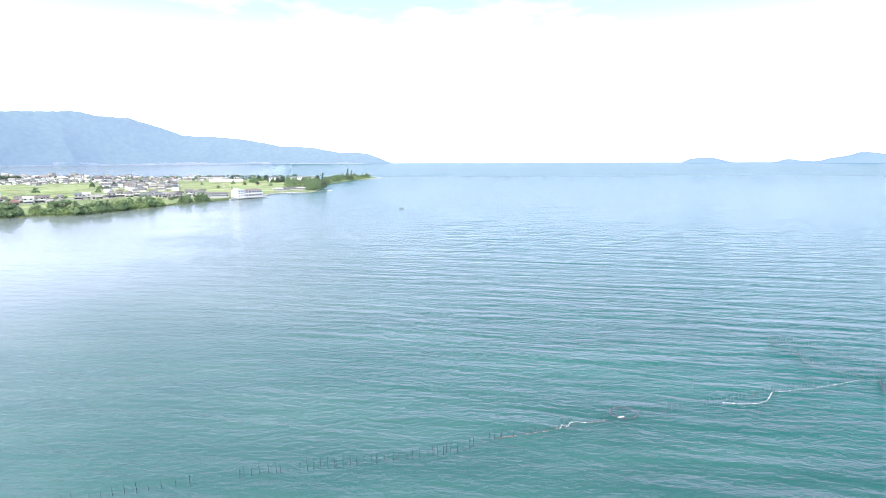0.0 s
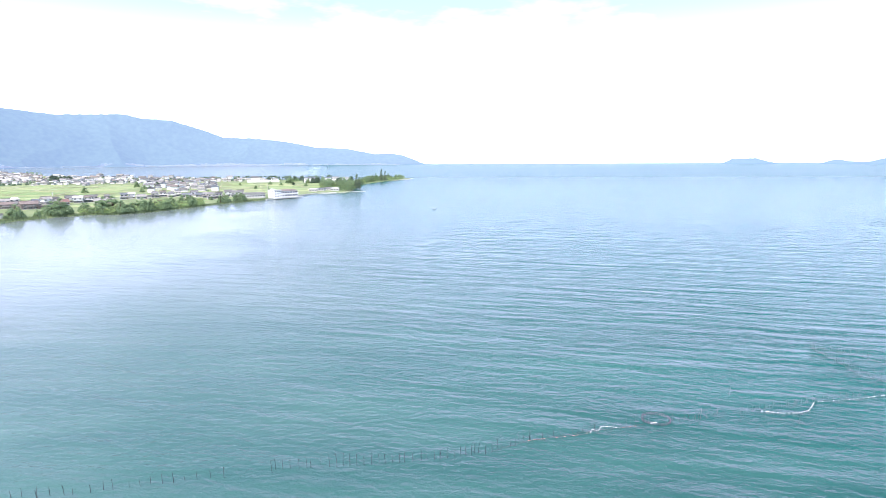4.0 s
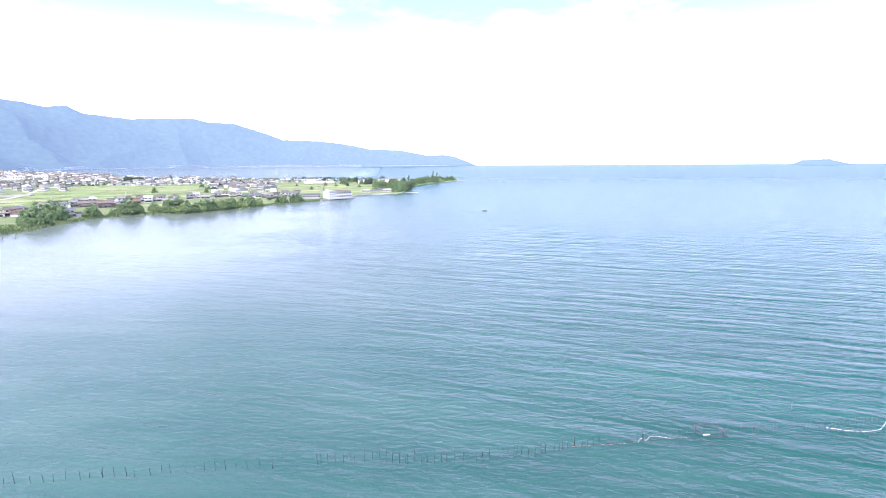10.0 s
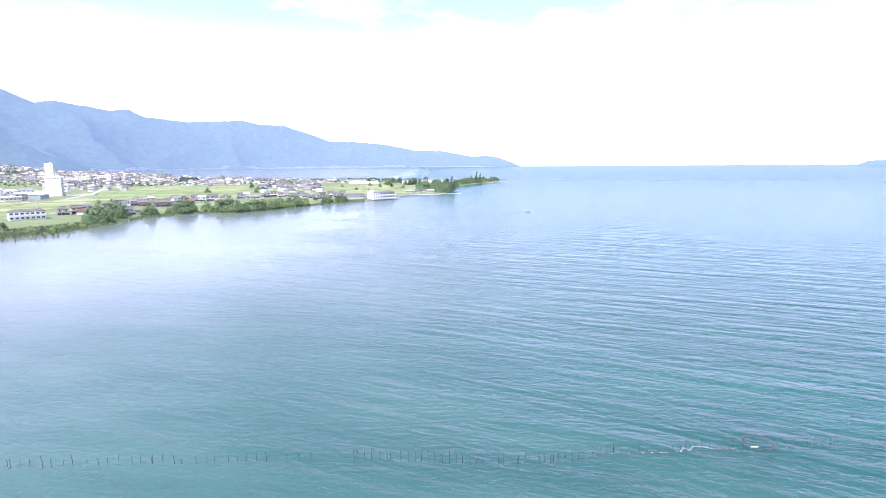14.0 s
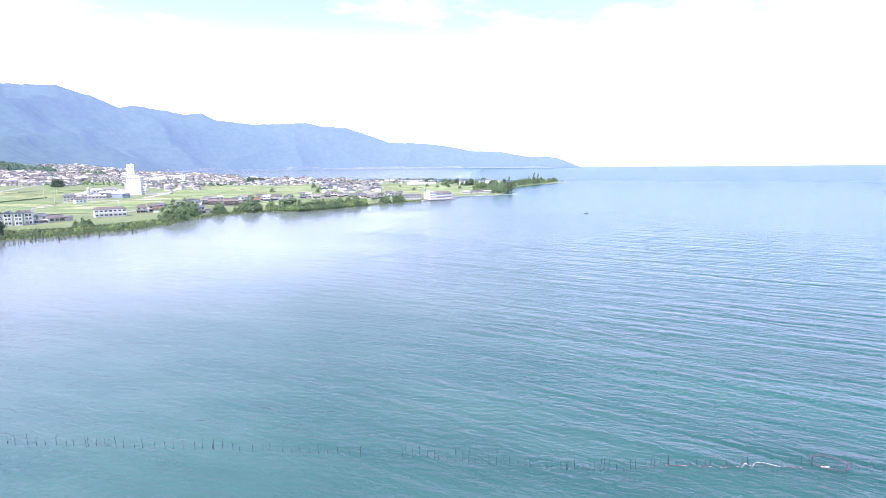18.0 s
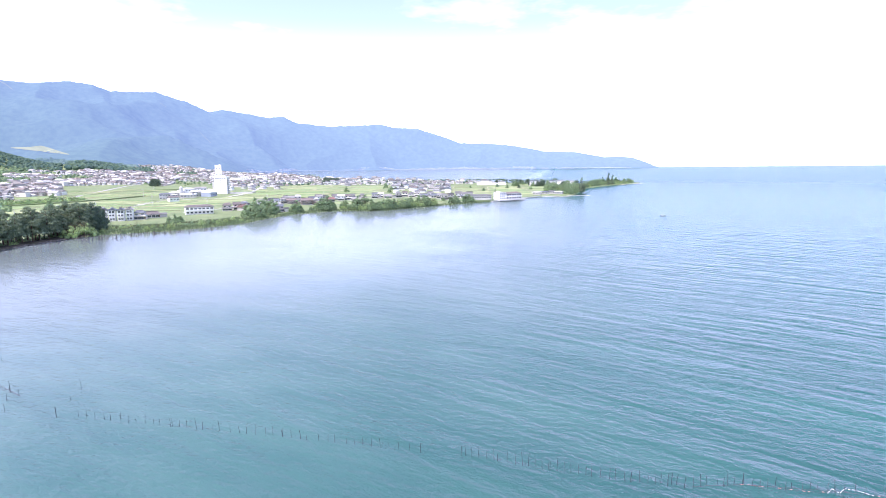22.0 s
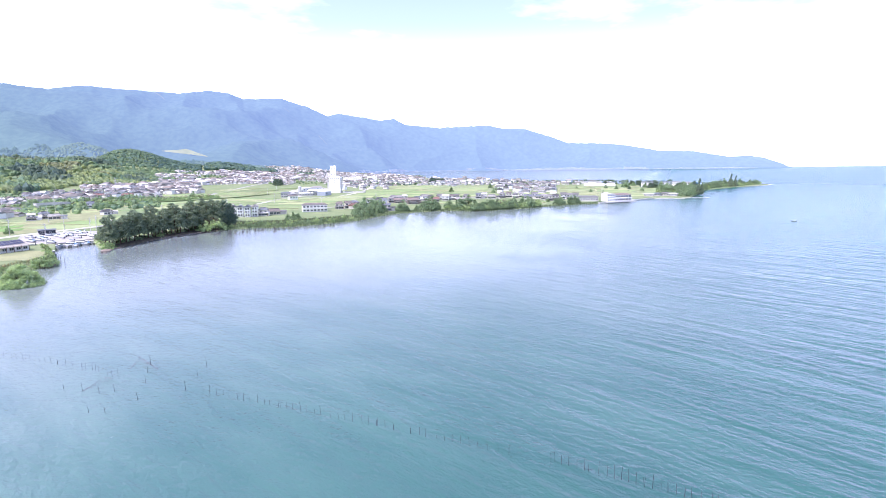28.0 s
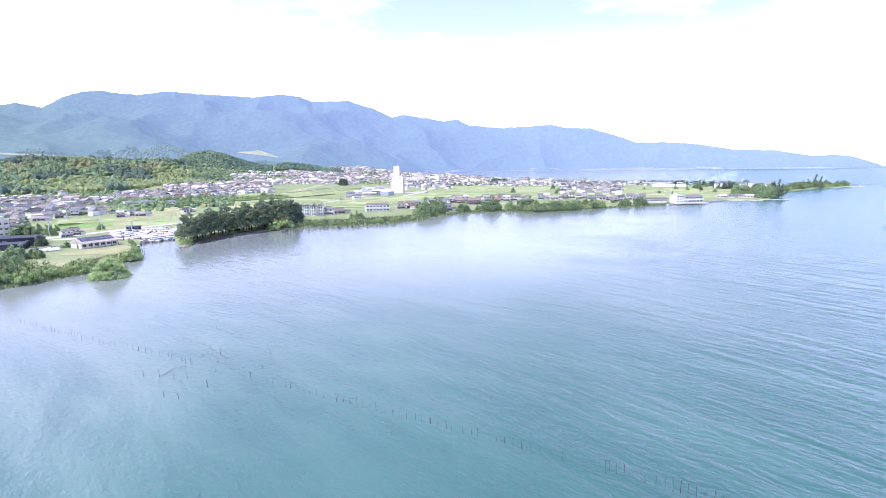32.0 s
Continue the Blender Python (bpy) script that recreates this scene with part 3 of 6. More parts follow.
def build_mountains(a0, a1, step, name, material, label):
    az = np.arange(a0, a1 + step / 2, step)
    ht, rf = np.interp(az, R_AZ, R_H), np.mean([np.interp(az + e, FOOT_AZ, FOOT_R) for e in np.linspace(-3.5, 3.5, 15)], 0)
    ht = ht + np.array([noise.noise((a * 1.9, 0.5, 2.0)) * 5 + noise.noise((a * 6.0, 1.5, 2.0)) * 2.5 for a in az]) * np.clip(ht / 300, 0.1, 1)
    broad = np.convolve(np.pad(ht, 30, mode="edge"), np.hanning(63)[1:-1] / np.hanning(63)[1:-1].sum(), "valid")
    rows = []
    us = np.concatenate([[-0.03, 0.0], np.linspace(0.03, 1.0, 44)])
    top = np.full(len(az), 4720.0)
    zf = 2.0 + (rf - 900) * slope_of(az) * smooth(41.0, 53.0, az)
    for u in us:
        r = rf + (top - rf) * max(u, -0.03)
        if u <= 0:
            z = zf + (-12 if u < 0 else -1.0)
        else:
            hu = broad + (ht - broad) * float(smooth(0.80, 1.0, u))
            z = zf + (hu - zf) * u ** 1.55
            xs, ys = -r * np.sin(np.radians(az)) / 900, r * np.cos(np.radians(az)) / 900
            spur = np.array([1 - 2 * abs(noise.noise((p, q, 5.0))) + 0.5 * (1 - 2 * abs(noise.noise((2.3 * p, 2.3 * q, 9.0)))) + 0.10 * (1 - 2 * abs(noise.noise((6 * p, 6 * q, 2.0)))) for p, q in zip(xs, ys)])
            z = z + (spur - 0.85) * 0.23 * broad * (u * (1 - u) * 4) ** 0.7
            z = np.minimum(z, 40 + (hu - 40) * (r / top) - (1 - u) * 25) if u > 0.12 else z
            z = np.maximum(z, zf)
            if u == 1.0:
                z = ht
        rows.append((r, z))
    rows.append((top + 350, ht - 120))
    R, Z = np.array([q[0] for q in rows]), np.array([q[1] for q in rows])
    v = np.stack([-R * np.sin(np.radians(az)), R * np.cos(np.radians(az)), Z], -1).reshape(-1, 3)
    n = len(az)
    i, j = np.meshgrid(np.arange(len(rows) - 1), np.arange(n - 1), indexing="ij")
    a = (i * n + j).ravel()
    ob = new(name, array_mesh(name, v, np.stack([a, a + n, a + n + 1, a + 1], -1), material, True))
    return tagged(ob, label, "mountain", kind="structure")


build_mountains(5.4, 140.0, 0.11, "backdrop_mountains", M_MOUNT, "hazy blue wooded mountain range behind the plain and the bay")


def build_island(name, a0, a1, tops, label):
    az = np.linspace(a0, a1, 60)
    h = np.interp(az, [p[0] for p in tops], [p[1] for p in tops]) + np.array([noise.noise((a * 4, 1, 7)) * 3 for a in az])
    v, f, n = [], [], len(az)
    for k, (r, q) in enumerate(((4500, -0.04), (4560, 0.35), (4640, 0.85), (4700, 1.0), (4790, 0.0))):
        for a, t in zip(az, h):
            x, y = polar(a, r)
            v.append((x, y, max(t, 0) * q - (3 if q <= 0 else 0)))
    for i in range(4):
        for j in range(n - 1):
            a = i * n + j
            f.append((a, a + n, a + n + 1, a + 1))
    me = bpy.data.meshes.new(name)
    me.from_pydata(v, [], f)
    me.materials.append(M_ISLAND)
    me.shade_smooth()
    tagged(new(name, me), label, "island", kind="structure")


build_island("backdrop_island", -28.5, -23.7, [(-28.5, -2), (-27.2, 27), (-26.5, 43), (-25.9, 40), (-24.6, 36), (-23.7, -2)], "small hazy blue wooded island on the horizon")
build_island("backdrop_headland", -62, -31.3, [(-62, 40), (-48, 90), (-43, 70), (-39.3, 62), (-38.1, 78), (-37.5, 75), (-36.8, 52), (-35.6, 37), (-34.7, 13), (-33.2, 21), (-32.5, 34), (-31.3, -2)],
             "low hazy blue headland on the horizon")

# ---------------------------------------------------------------- plants
_bm = bmesh.new()
bmesh.ops.create_icosphere(_bm, subdivisions=1, radius=1.0)
ICO_V = np.array([v.co[:] for v in _bm.verts])
ICO_F = np.array([[v.index for v in f.verts] for f in _bm.faces])
_bm.free()


def leaf_cloud(name, blobs, leaves, size, material, seed, core=0.60):
    """A crown: rough dark-hearted clumps, each with a coat of loose leaf sprays. blobs: rows of centre and radii."""
    g = np.random.default_rng(seed)
    V, F, k = [], [], 0
    for cx, cy, cz, rx, ry, rz in blobs:
        bump = 1 + 0.28 * g.standard_normal(len(ICO_V)).clip(-1.5, 1.5)
        V.append(ICO_V * bump[:, None] * core * np.array([rx, ry, rz]) + np.array([cx, cy, cz]))
        F.append(ICO_F + k)
        k += len(ICO_V)
        n = int(leaves * (rx * ry + rx * rz + ry * rz) / 3)
        d = g.standard_normal((n, 3))
        d[:, 2] += 0.25
        d /= np.linalg.norm(d, axis=1)[:, None]
        c = d * np.array([rx, ry, rz]) * g.uniform(0.50, 1.22, (n, 1)) + np.array([cx, cy, cz])
        e = g.standard_normal((n, 3))
        e = np.cross(d, e)
        e /= np.linalg.norm(e, axis=1)[:, None] + 1e-9
        u = np.cross(d + 0.6 * g.standard_normal((n, 3)), e)
        u /= np.linalg.norm(u, axis=1)[:, None] + 1e-9
        s = size * g.uniform(0.6, 1.4, (n, 1))
        tri = np.stack([c - e * s, c + e * s * 0.9, c + u * s * 1.1, ], 1).reshape(-1, 3)
        V.append(tri)
        F.append(np.arange(n * 3).reshape(n, 3) + k)
        k += n * 3
    return array_mesh(name, np.concatenate(V), np.concatenate(F), material)


def blobs_dome(g, n, R, h0, h1, rb, flat=0.75):
    out = []
    for _ in range(n):
        a, q = g.uniform(0, 2 * math.pi), math.sqrt(g.uniform(0, 1))
        z = h0 + (h1 - h0) * (1 - q ** 1.8) * g.uniform(0.35, 1.0)
        r = rb * g.uniform(0.7, 1.25)
        out.append((R * q * math.cos(a), R * q * math.sin(a), z, r, r, r * flat))
    return out


def tree_builder(name, label, category, seed, height, R, trunk_r, bare, nb, rb, leaves, size, leaf_mat, flat=0.75, stems=1, part_name="crown"):
    def build():
        g = np.random.default_rng(seed)
        t = thing(name, label, category)
        tr = Shape()
        for q in range(stems):
            ox, oy = (0, 0) if stems == 1 else g.uniform(-0.35, 0.35, 2) * R
            bx, by = g.uniform(-0.5, 0.5, 2)
            top = height * g.uniform(0.75, 0.88)
            pts = [(ox, oy, -0.6), (ox + bx * 0.3, oy + by * 0.3, height * 0.25), (ox + bx, oy + by, height * 0.5), (ox + bx * 1.3, oy + by * 0.8, top)]
            tr.tube(pts, [trunk_r * 1.25, trunk_r, trunk_r * 0.75, trunk_r * 0.2])
            for _ in range(4):
                z = height * g.uniform(max(bare, 0.25), 0.75)
                a = g.uniform(0, 6.28)
                e = R * g.uniform(0.45, 0.85)
                tr.tube([(ox + bx * z / height, oy + by * z / height, z), (ox + e * 0.5 * math.cos(a), oy + e * 0.5 * math.sin(a), z + 0.6), (ox + e * math.cos(a), oy + e * math.sin(a), z + 1.6)],
                        [trunk_r * 0.45, trunk_r * 0.3, trunk_r * 0.12], n=5)
        part("trunk", tr, M_BARK, t)
        part(part_name, leaf_cloud(part_name, blobs_dome(g, nb, R, height * bare, height - rb * flat * 0.8, rb, flat), leaves, size, leaf_mat, seed + 50), leaf_mat, t)
        return t
    return Kind(build)


PINES = [tree_builder("pine_tree", "tall dark pine tree with bare trunk on the spit", "tree", 11 + i, 16.5 + i, 4.2 + 0.4 * i, 0.28, 0.22, 70 + 3 * i, 1.15, 120, 0.22, M_PINE, 0.62) for i in range(4)]
BROADS = [tree_builder("broadleaf_tree", "rounded green broadleaf tree on the lake plain", "tree", 31 + i, 9 + i, 3.8 + 0.5 * i, 0.28, 0.04, 44, 1.25, 90, 0.26, M_BROAD, 0.85) for i in range(3)]
DARKS = [tree_builder("evergreen_tree", "dense dark evergreen broadleaf tree", "tree", 41 + i, 13 + 2 * i, 4.6 + 0.5 * i, 0.38, 0.05, 56, 1.45, 80, 0.28, M_DARKLEAF, 0.85) for i in range(2)]
WILLOWS = [tree_builder("willow_shrub", "bright green willow shrub at the water's edge", "shrub", 51 + i, 5.2 + 0.7 * i, 3.1 + 0.4 * i, 0.12, 0.03, 40, 0.85, 130, 0.17, M_WILLOW, 0.9, stems=4) for i in range(3)]
BUSHES = [tree_builder("green_bush", "low rounded green bush near the shore", "bush", 61 + i, 2.6 + 0.5 * i, 1.9 + 0.3 * i, 0.07, 0.03, 14, 0.70, 130, 0.18, M_BROAD, 0.95, stems=3) for i in range(2)]
HEDGES = [tree_builder("hedge_bush", "dense bright green bush on the railway embankment", "bush", 91 + i, 2.6 + 0.4 * i, 2.1, 0.07, 0.02, 16, 0.75, 130, 0.18, M_WILLOW, 0.95, stems=3) for i in range(2)]
CONIFERS = [tree_builder("tall_conifer", "tall narrow dark conifer above the point's trees", "tree", 71, 20, 2.2, 0.35, 0.08, 34, 1.15, 80, 0.28, M_PINE, 1.4)]
CLUMP = tree_builder("willow_clump", "broad rounded willow clump standing in the shallow water", "shrub", 81, 8.8, 6.6, 0.14, 0.02, 150, 1.2, 110, 0.19, M_WILLOW, 0.85, stems=9)

_pick = random.Random(3)


def plant(kinds, az, r, z=None, s=1.0, label=""):
    x, y = polar(az, r)
    k = _pick.choice(kinds)
    q = s * _pick.uniform(0.85, 1.15)
    return k.put(at(x, y, ground_z(x, y) - 0.1 if z is None else z, _pick.uniform(0, 360), q, q * _pick.uniform(0.9, 1.1)), label)


# the pine spit: two loose rows behind the stony edge
for i in range(34):
    a = 70.1 - i * (70.1 - 60.6) / 33 + _pick.uniform(-0.12, 0.12)
    plant(PINES, a, shore(a) + (4.5 if i % 2 else 11) + _pick.uniform(-1.5, 2.5) + (5 if a < 63 else 0), z=0.9, s=float(np.interp(a, [60, 64, 67, 70], [1.04, 1.0, 0.90, 0.76])))
for i in range(11):
    a = 69.6 - i * 0.85 + _pick.uniform(-0.2, 0.2)
    plant(PINES, a, shore(a) + 18 + _pick.uniform(-2, 3), z=1.2, s=float(np.interp(a, [60, 64, 67, 70], [1.04, 1.0, 0.90, 0.78])))
for i in range(24):
    a = 69.8 - i * 0.38 + _pick.uniform(-0.15, 0.15)
    plant(BUSHES, a, shore(a) + 10 + _pick.uniform(-4, 8), z=0.9, s=_pick.uniform(0.6, 1.1), label="dark undergrowth bush beneath the pines")
for a, s_, q in ((61.3, 14, 1.2), (60.6, 17, 1.25), (61.9, 20, 1.15), (60.2, 16, 1.15), (60.0, 30, 1.2), (59.7, 44, 1.05), (61.0, 26, 1.42), (60.5, 24, 1.48), (60.1, 22, 1.35), (61.6, 24, 1.3)):
    plant(DARKS, a, shore(a) + s_, s=q, label="large dark rounded evergreen at the root of the pine spit")
for a, s_, q in ((70.25, 3.5, 0.75), (69.95, 3.0, 0.7), (66.0, 2.5, 0.6), (61.8, 0.5, 1.4), (60.8, 0.5, 1.3), (60.2, 5, 1.0), (61.2, 7, 1.0), (65.7, 3.0, 0.45)):
    plant(WILLOWS, a, shore(a) + s_, z=0.5, s=q)
for a, r, q in ((70.3, 318, 0.9), (70.35, 326, 0.9)):
    plant(PINES, a, r, z=0.9, s=q)
for a, r, q in ((70.6, 322, 0.5), (70.8, 336, 0.5)):
    plant(WILLOWS, a, r, z=0.6, s=q)
# reed shore and shrubs between spit and first houses
for i in range(16):
    a = 59.6 - i * 0.62 + _pick.uniform(-0.3, 0.3)
    plant(BUSHES, a, shore(a) + _pick.uniform(6, 16), z=1.0, s=_pick.uniform(0.8, 1.4))
for a, s_, q in ((54.0, 34, 0.45), (53.4, 36, 0.62), (53.0, 33, 0.55), (51.2, 14, 0.4), (47.0, 42, 0.9), (46.6, 30, 1.05), (46.1, 18, 1.05), (45.6, 9, 0.8), (45.3, 27, 1.2), (44.8, 18, 1.05), (44.4, 26, 0.95), (45.7, 38, 1.2), (46.3, 46, 1.1),
                 (45.0, 40, 1.1), (44.1, 36, 0.75), (46.8, 16, 0.6), (42.5, 12, 0.7), (42.1, 10, 0.85), (41.7, 14, 0.6), (40.6, 10, 0.5), (39.6, 7, 0.85), (39.2, 5, 1.0), (38.9, 9, 1.0), (38.5, 8, 0.8), (40.1, 24, 0.5)):
    plant(BROADS, a, shore(a) + s_, s=q * 1.15, label="broad green shore tree in front of lake houses")
for i in range(58):
    a = 60.2 - i * 0.235 + _pick.uniform(-0.15, 0.15)
    plant(BUSHES if i % 3 else WILLOWS[:1], a, shore(a) + _pick.uniform(3, 15), z=0.7, s=_pick.uniform(0.6, 1.05), label="low grey-green bush in the reed shore")
# long willow thicket
for i in range(46):
    a = 37.3 - i * (37.3 - 27.6) / 45 + _pick.uniform(-0.15, 0.15)
    for s_ in (4, 13):
        plant(WILLOWS if _pick.random() < 0.72 else BROADS, a, shore(a) + s_ + _pick.uniform(-2, 4), s=_pick.uniform(0.85, 1.3) * (1 if s_ > 5 else 0.85) * (0.65 if i < 7 else 1.0))
for a, s_, q in ((25.9, 6, 0.6), (25.5, 6, 0.75), (25.2, 7, 0.6), (24.4, 8, 0.9), (24.0, 7, 1.0), (23.7, 9, 0.7)):
    plant(BROADS, a, shore(a) + s_, s=q)
# trees of the point
for i in range(84):
    a = 7.6 + (i / 83) ** 1.15 * 6.6 + _pick.uniform(-0.15, 0.15)
    room = min(np.interp(a, B_AZ, B_R) - shore(a), 120)
    plant(BROADS + WILLOWS[2:], a, shore(a) + 8 + _pick.uniform(0.02, 0.8) * room, s=_pick.uniform(0.85, 1.2) * (1.0 if a > 9 else 0.75))
for i in range(44):
    a = 12.9 + _pick.uniform(0, 3.2)
    plant(BROADS + WILLOWS[2:], a, _pick.uniform(735, 860), s=_pick.uniform(0.9, 1.3))
for a, r, q in ((12.45, 742, 1.2), (12.2, 748, 0.9), (9.9, 1010, 1.15), (9.5, 1018, 1.0), (21.3, 690, 0.45)):
    plant(CONIFERS, a, r, s=q)
for i in range(26):
    a = 13 + _pick.uniform(0, 6.5)
    plant(DARKS + BROADS, a, 1000 + _pick.uniform(-90, 70), s=_pick.uniform(0.7, 1.0))
# single trees and groves on the plain
x0, y0 = polar(55.2, 1080)
for q in range(3):
    DARKS[1].put(at(x0 + q * 4 - 4, y0 + q * 2, ground_z(x0, y0), q * 70, 1.05), "solitary dark round tree among the fields")
for i in range(18):
    plant(DARKS, 38.6 + _pick.uniform(-0.7, 0.7), 1180 + _pick.uniform(-12, 12), s=_pick.uniform(0.8, 1.0), label="dark grove tree at the edge of the village")
for i in range(70):
    a = _pick.choice([_pick.uniform(17, 41), _pick.uniform(62, 84)])
    r = shore(a) + 40 + _pick.uniform(0, 1) ** 0.6 * (min(np.interp(a, B_AZ, B_R), 1300) - shore(a) - 60)
    plant(BROADS + BUSHES + DARKS[:1], a, r, s=_pick.uniform(0.5, 0.85))
# near bank by the harbour mouth
x0, y0 = polar(76.75, 231)
CLUMP.put(at(x0, y0, -0.25, 30, 1.0))
for a, r, q in ((74.5, 278, 0.85), (74.75, 270, 0.95), (75.1, 267.5, 1.0), (75.5, 269, 0.8), (74.55, 288, 0.75), (74.6, 300, 0.7), (74.75, 312, 0.6), (74.9, 326, 0.6), (75.1, 338, 0.5)):
    plant(WILLOWS, a, r, z=0.6, s=q)
for a, s_, q in ((78.9, 4, 0.85), (79.4, 5, 0.95), (79.8, 9, 0.9), (79.1, 13, 0.8), (78.4, 12, 0.6), (77.8, 9, 0.45), (81.0, 4, 0.9), (81.6, 6, 1.0), (82.1, 4, 0.9), (81.4, 14, 0.9), (82.3, 14, 1.0), (80.2, 3, 0.65)):
    plant(WILLOWS, a, shore(a) + s_, z=0.6, s=q)
for i in range(30):
    a = 82.5 + _pick.uniform(0, 6)
    plant(WILLOWS if _pick.random() < 0.7 else BROADS[:1], a, shore(a) + _pick.uniform(2, 42), z=0.9, s=_pick.uniform(0.85, 1.15))
for a, r, q in ((82.0, 294, 0.7), (82.4, 298, 0.75), (83.2, 294, 0.8), (83.8, 300, 0.8), (79.9, 326, 0.4), (80.9, 396, 0.7), (81.2, 405, 0.9), (81.8, 410, 0.9), (82.4, 408, 1.0), (83.0, 412, 0.9), (82.7, 420, 1.0), (81.0, 414, 0.8), (80.6, 424, 0.7), (83.6, 405, 0.9)):
    plant(BROADS, a, r, s=q * 0.8)


def strewn(name, label, category, verts, faces, xs, ys, zs, sc, material, seed, squash=0.8, bumpy=0.25, sprays=0):
    """Many small clumps in one object."""
    g = np.random.default_rng(seed)
    n = len(xs)
    b = 1 + bumpy * g.standard_normal((n, len(verts), 1)).clip(-1.6, 1.6)
    v = verts[None] * b * (np.asarray(sc)[:, None, None] * np.array([1, 1, squash]))
    v = v + np.stack([xs, ys, zs], -1)[:, None, :]
    f = faces[None] + (np.arange(n) * len(verts))[:, None, None]
    V, F = [v.reshape(-1, 3)], [f.reshape(-1, faces.shape[1])]
    if sprays:
        m = n * sprays
        d = g.standard_normal((m, 3))
        d[:, 2] = np.abs(d[:, 2]) + 0.1
        d /= np.linalg.norm(d, axis=1)[:, None]
        R = np.repeat(np.asarray(sc), sprays)[:, None]
        c = np.repeat(np.stack([xs, ys, zs], -1), sprays, 0) + d * R * g.uniform(0.85, 1.25, (m, 1)) * np.array([1, 1, squash])
        e = np.cross(d, g.standard_normal((m, 3)))
        e /= np.linalg.norm(e, axis=1)[:, None] + 1e-9
        u = np.cross(d + 0.5 * g.standard_normal((m, 3)), e)
        w = R * g.uniform(0.10, 0.24, (m, 1))
        F.append(np.arange(3 * m).reshape(m, 3) + len(V[0]))
        V.append(np.stack([c - e * w, c + e * w, c + u * w], 1).reshape(-1, 3))
    ob = new(name, array_mesh(name, np.concatenate(V), np.concatenate(F), material))
    return tagged(ob, label, category, kind="stuff")


def wood_patch(name, label, n, az, rr, sizes, material, seed, lift=0.5):
    g = np.random.default_rng(seed)
    a, r = g.uniform(*az, n), g.uniform(*rr, n)
    z = land_z(a, r)
    s = g.uniform(*sizes, n)
    return strewn(name, label, "woods", ICO_V, ICO_F, -r * np.sin(np.radians(a)), r * np.cos(np.radians(a)), z + s * lift, s, material, seed + 1, 0.85, 0.30, 22)


def hill_woods():
    """Woods of the low hill in patches of one kind: bamboo on the lower edge, dark conifers in the folds, tawny crowns on the crest."""
    g = np.random.default_rng(5)
    pools = {"hillside_woods": [], "evergreen_woods": [], "bamboo_grove": [], "chestnut_trees": []}
    for _ in range(6500):
        a = g.uniform(65.8, 90)
        edge = float(np.interp(a, [66, 72, 76, 90], [1140, 1110, 1010, 985]))
        r = edge + (1650 - edge) * g.uniform(0, 1) ** 1.25
        x, y = polar(a, r)
        if r < edge + 30 + 40 * noise.noise((a * 0.9, 1.0, 4.0)) or (a < 67.2 and r > 1300):
            continue
        n1, n2, n3 = noise.noise((x / 60, y / 60, 1.0)), noise.noise((x / 75, y / 75, 7.0)), noise.noise((x / 50, y / 50, 12.0))
        if r < edge + 220 and n1 > -0.10:
            k = "bamboo_grove"
        elif n2 > 0.16:
            k = "evergreen_woods"
        elif r > 1270 and n3 > 0.12:
            k = "chestnut_trees"
        else:
            k = "hillside_woods"
        pools[k].append((a, r, g.uniform(2.4, 6.6) * (0.8 if k == "bamboo_grove" else 1)))
    looks = {"hillside_woods": ("mixed green woods on the low hill", M_HILL, 0.85), "evergreen_woods": ("dark conifers in the folds of the hill", M_DARKLEAF, 1.35),
             "bamboo_grove": ("pale yellow-green bamboo along the wood's edge", M_BAMBOO, 1.0), "chestnut_trees": ("tawny flowering trees on the hill's crest", M_CHEST, 0.8)}
    for i, (k, rows) in enumerate(pools.items()):
        q = np.array(rows)
        z = land_z(q[:, 0], q[:, 1])
        strewn(k, looks[k][0], "woods", ICO_V, ICO_F, -q[:, 1] * np.sin(np.radians(q[:, 0])), q[:, 1] * np.cos(np.radians(q[:, 0])), z + q[:, 2] * 0.55, q[:, 2], looks[k][1], 50 + i, looks[k][2], 0.30, 34)


hill_woods()
wood_patch("knoll_woods", "green woods on the steep knoll", 1700, (66.2, 72.5), (1780, 2250), (2.6, 5.4), M_KNOLL, 9)
wood_patch("knoll_conifers", "dark conifers on the shaded flank of the knoll", 1100, (62.2, 67.0), (1780, 2250), (2.6, 5.0), M_FOOTWOOD, 8)
wood_patch("foothill_woods", "dark wooded belt at the foot of the mountains", 1200, (57.5, 90), (2150, 2900), (4, 8), M_FOOTWOOD, 14)
wood_patch("upland_trees", "scattered trees between the upland houses", 420, (49, 66), (1650, 2600), (2.5, 5), M_FOOTWOOD, 15)
wood_patch("garden_trees", "small garden trees between village houses", 1300, (66, 88), (600, 1050), (1.4, 3.4), M_HILL, 16)
wood_patch("hedge_trees", "leafy garden trees between the near village's houses", 620, (72, 88), (560, 960), (1.6, 3.4), M_BROAD, 26)
wood_patch("orchard_bushes", "low bright green orchard bushes beside the viaduct", 300, (75.1, 78.4), (575, 650), (1.2, 2.1), M_WILLOW, 28)
wood_patch("saddle_woods", "green woods in the saddle below the knoll", 700, (64.6, 69), (1260, 1800), (2.4, 4.6), M_HILL, 27)
wood_patch("town_trees", "small trees between the far town's houses", 900, (53, 66), (1150, 1750), (1.2, 2.8), M_HILL, 19)
wood_patch("mid_town_trees", "small trees between the mid town's houses", 620, (40, 53), (1090, 2300), (1.3, 3.0), M_HILL, 29)
wood_patch("village_trees", "small dark trees between the peninsula's houses", 420, (15, 50), (1080, 1350), (1.5, 3.0), M_DARKLEAF, 17)
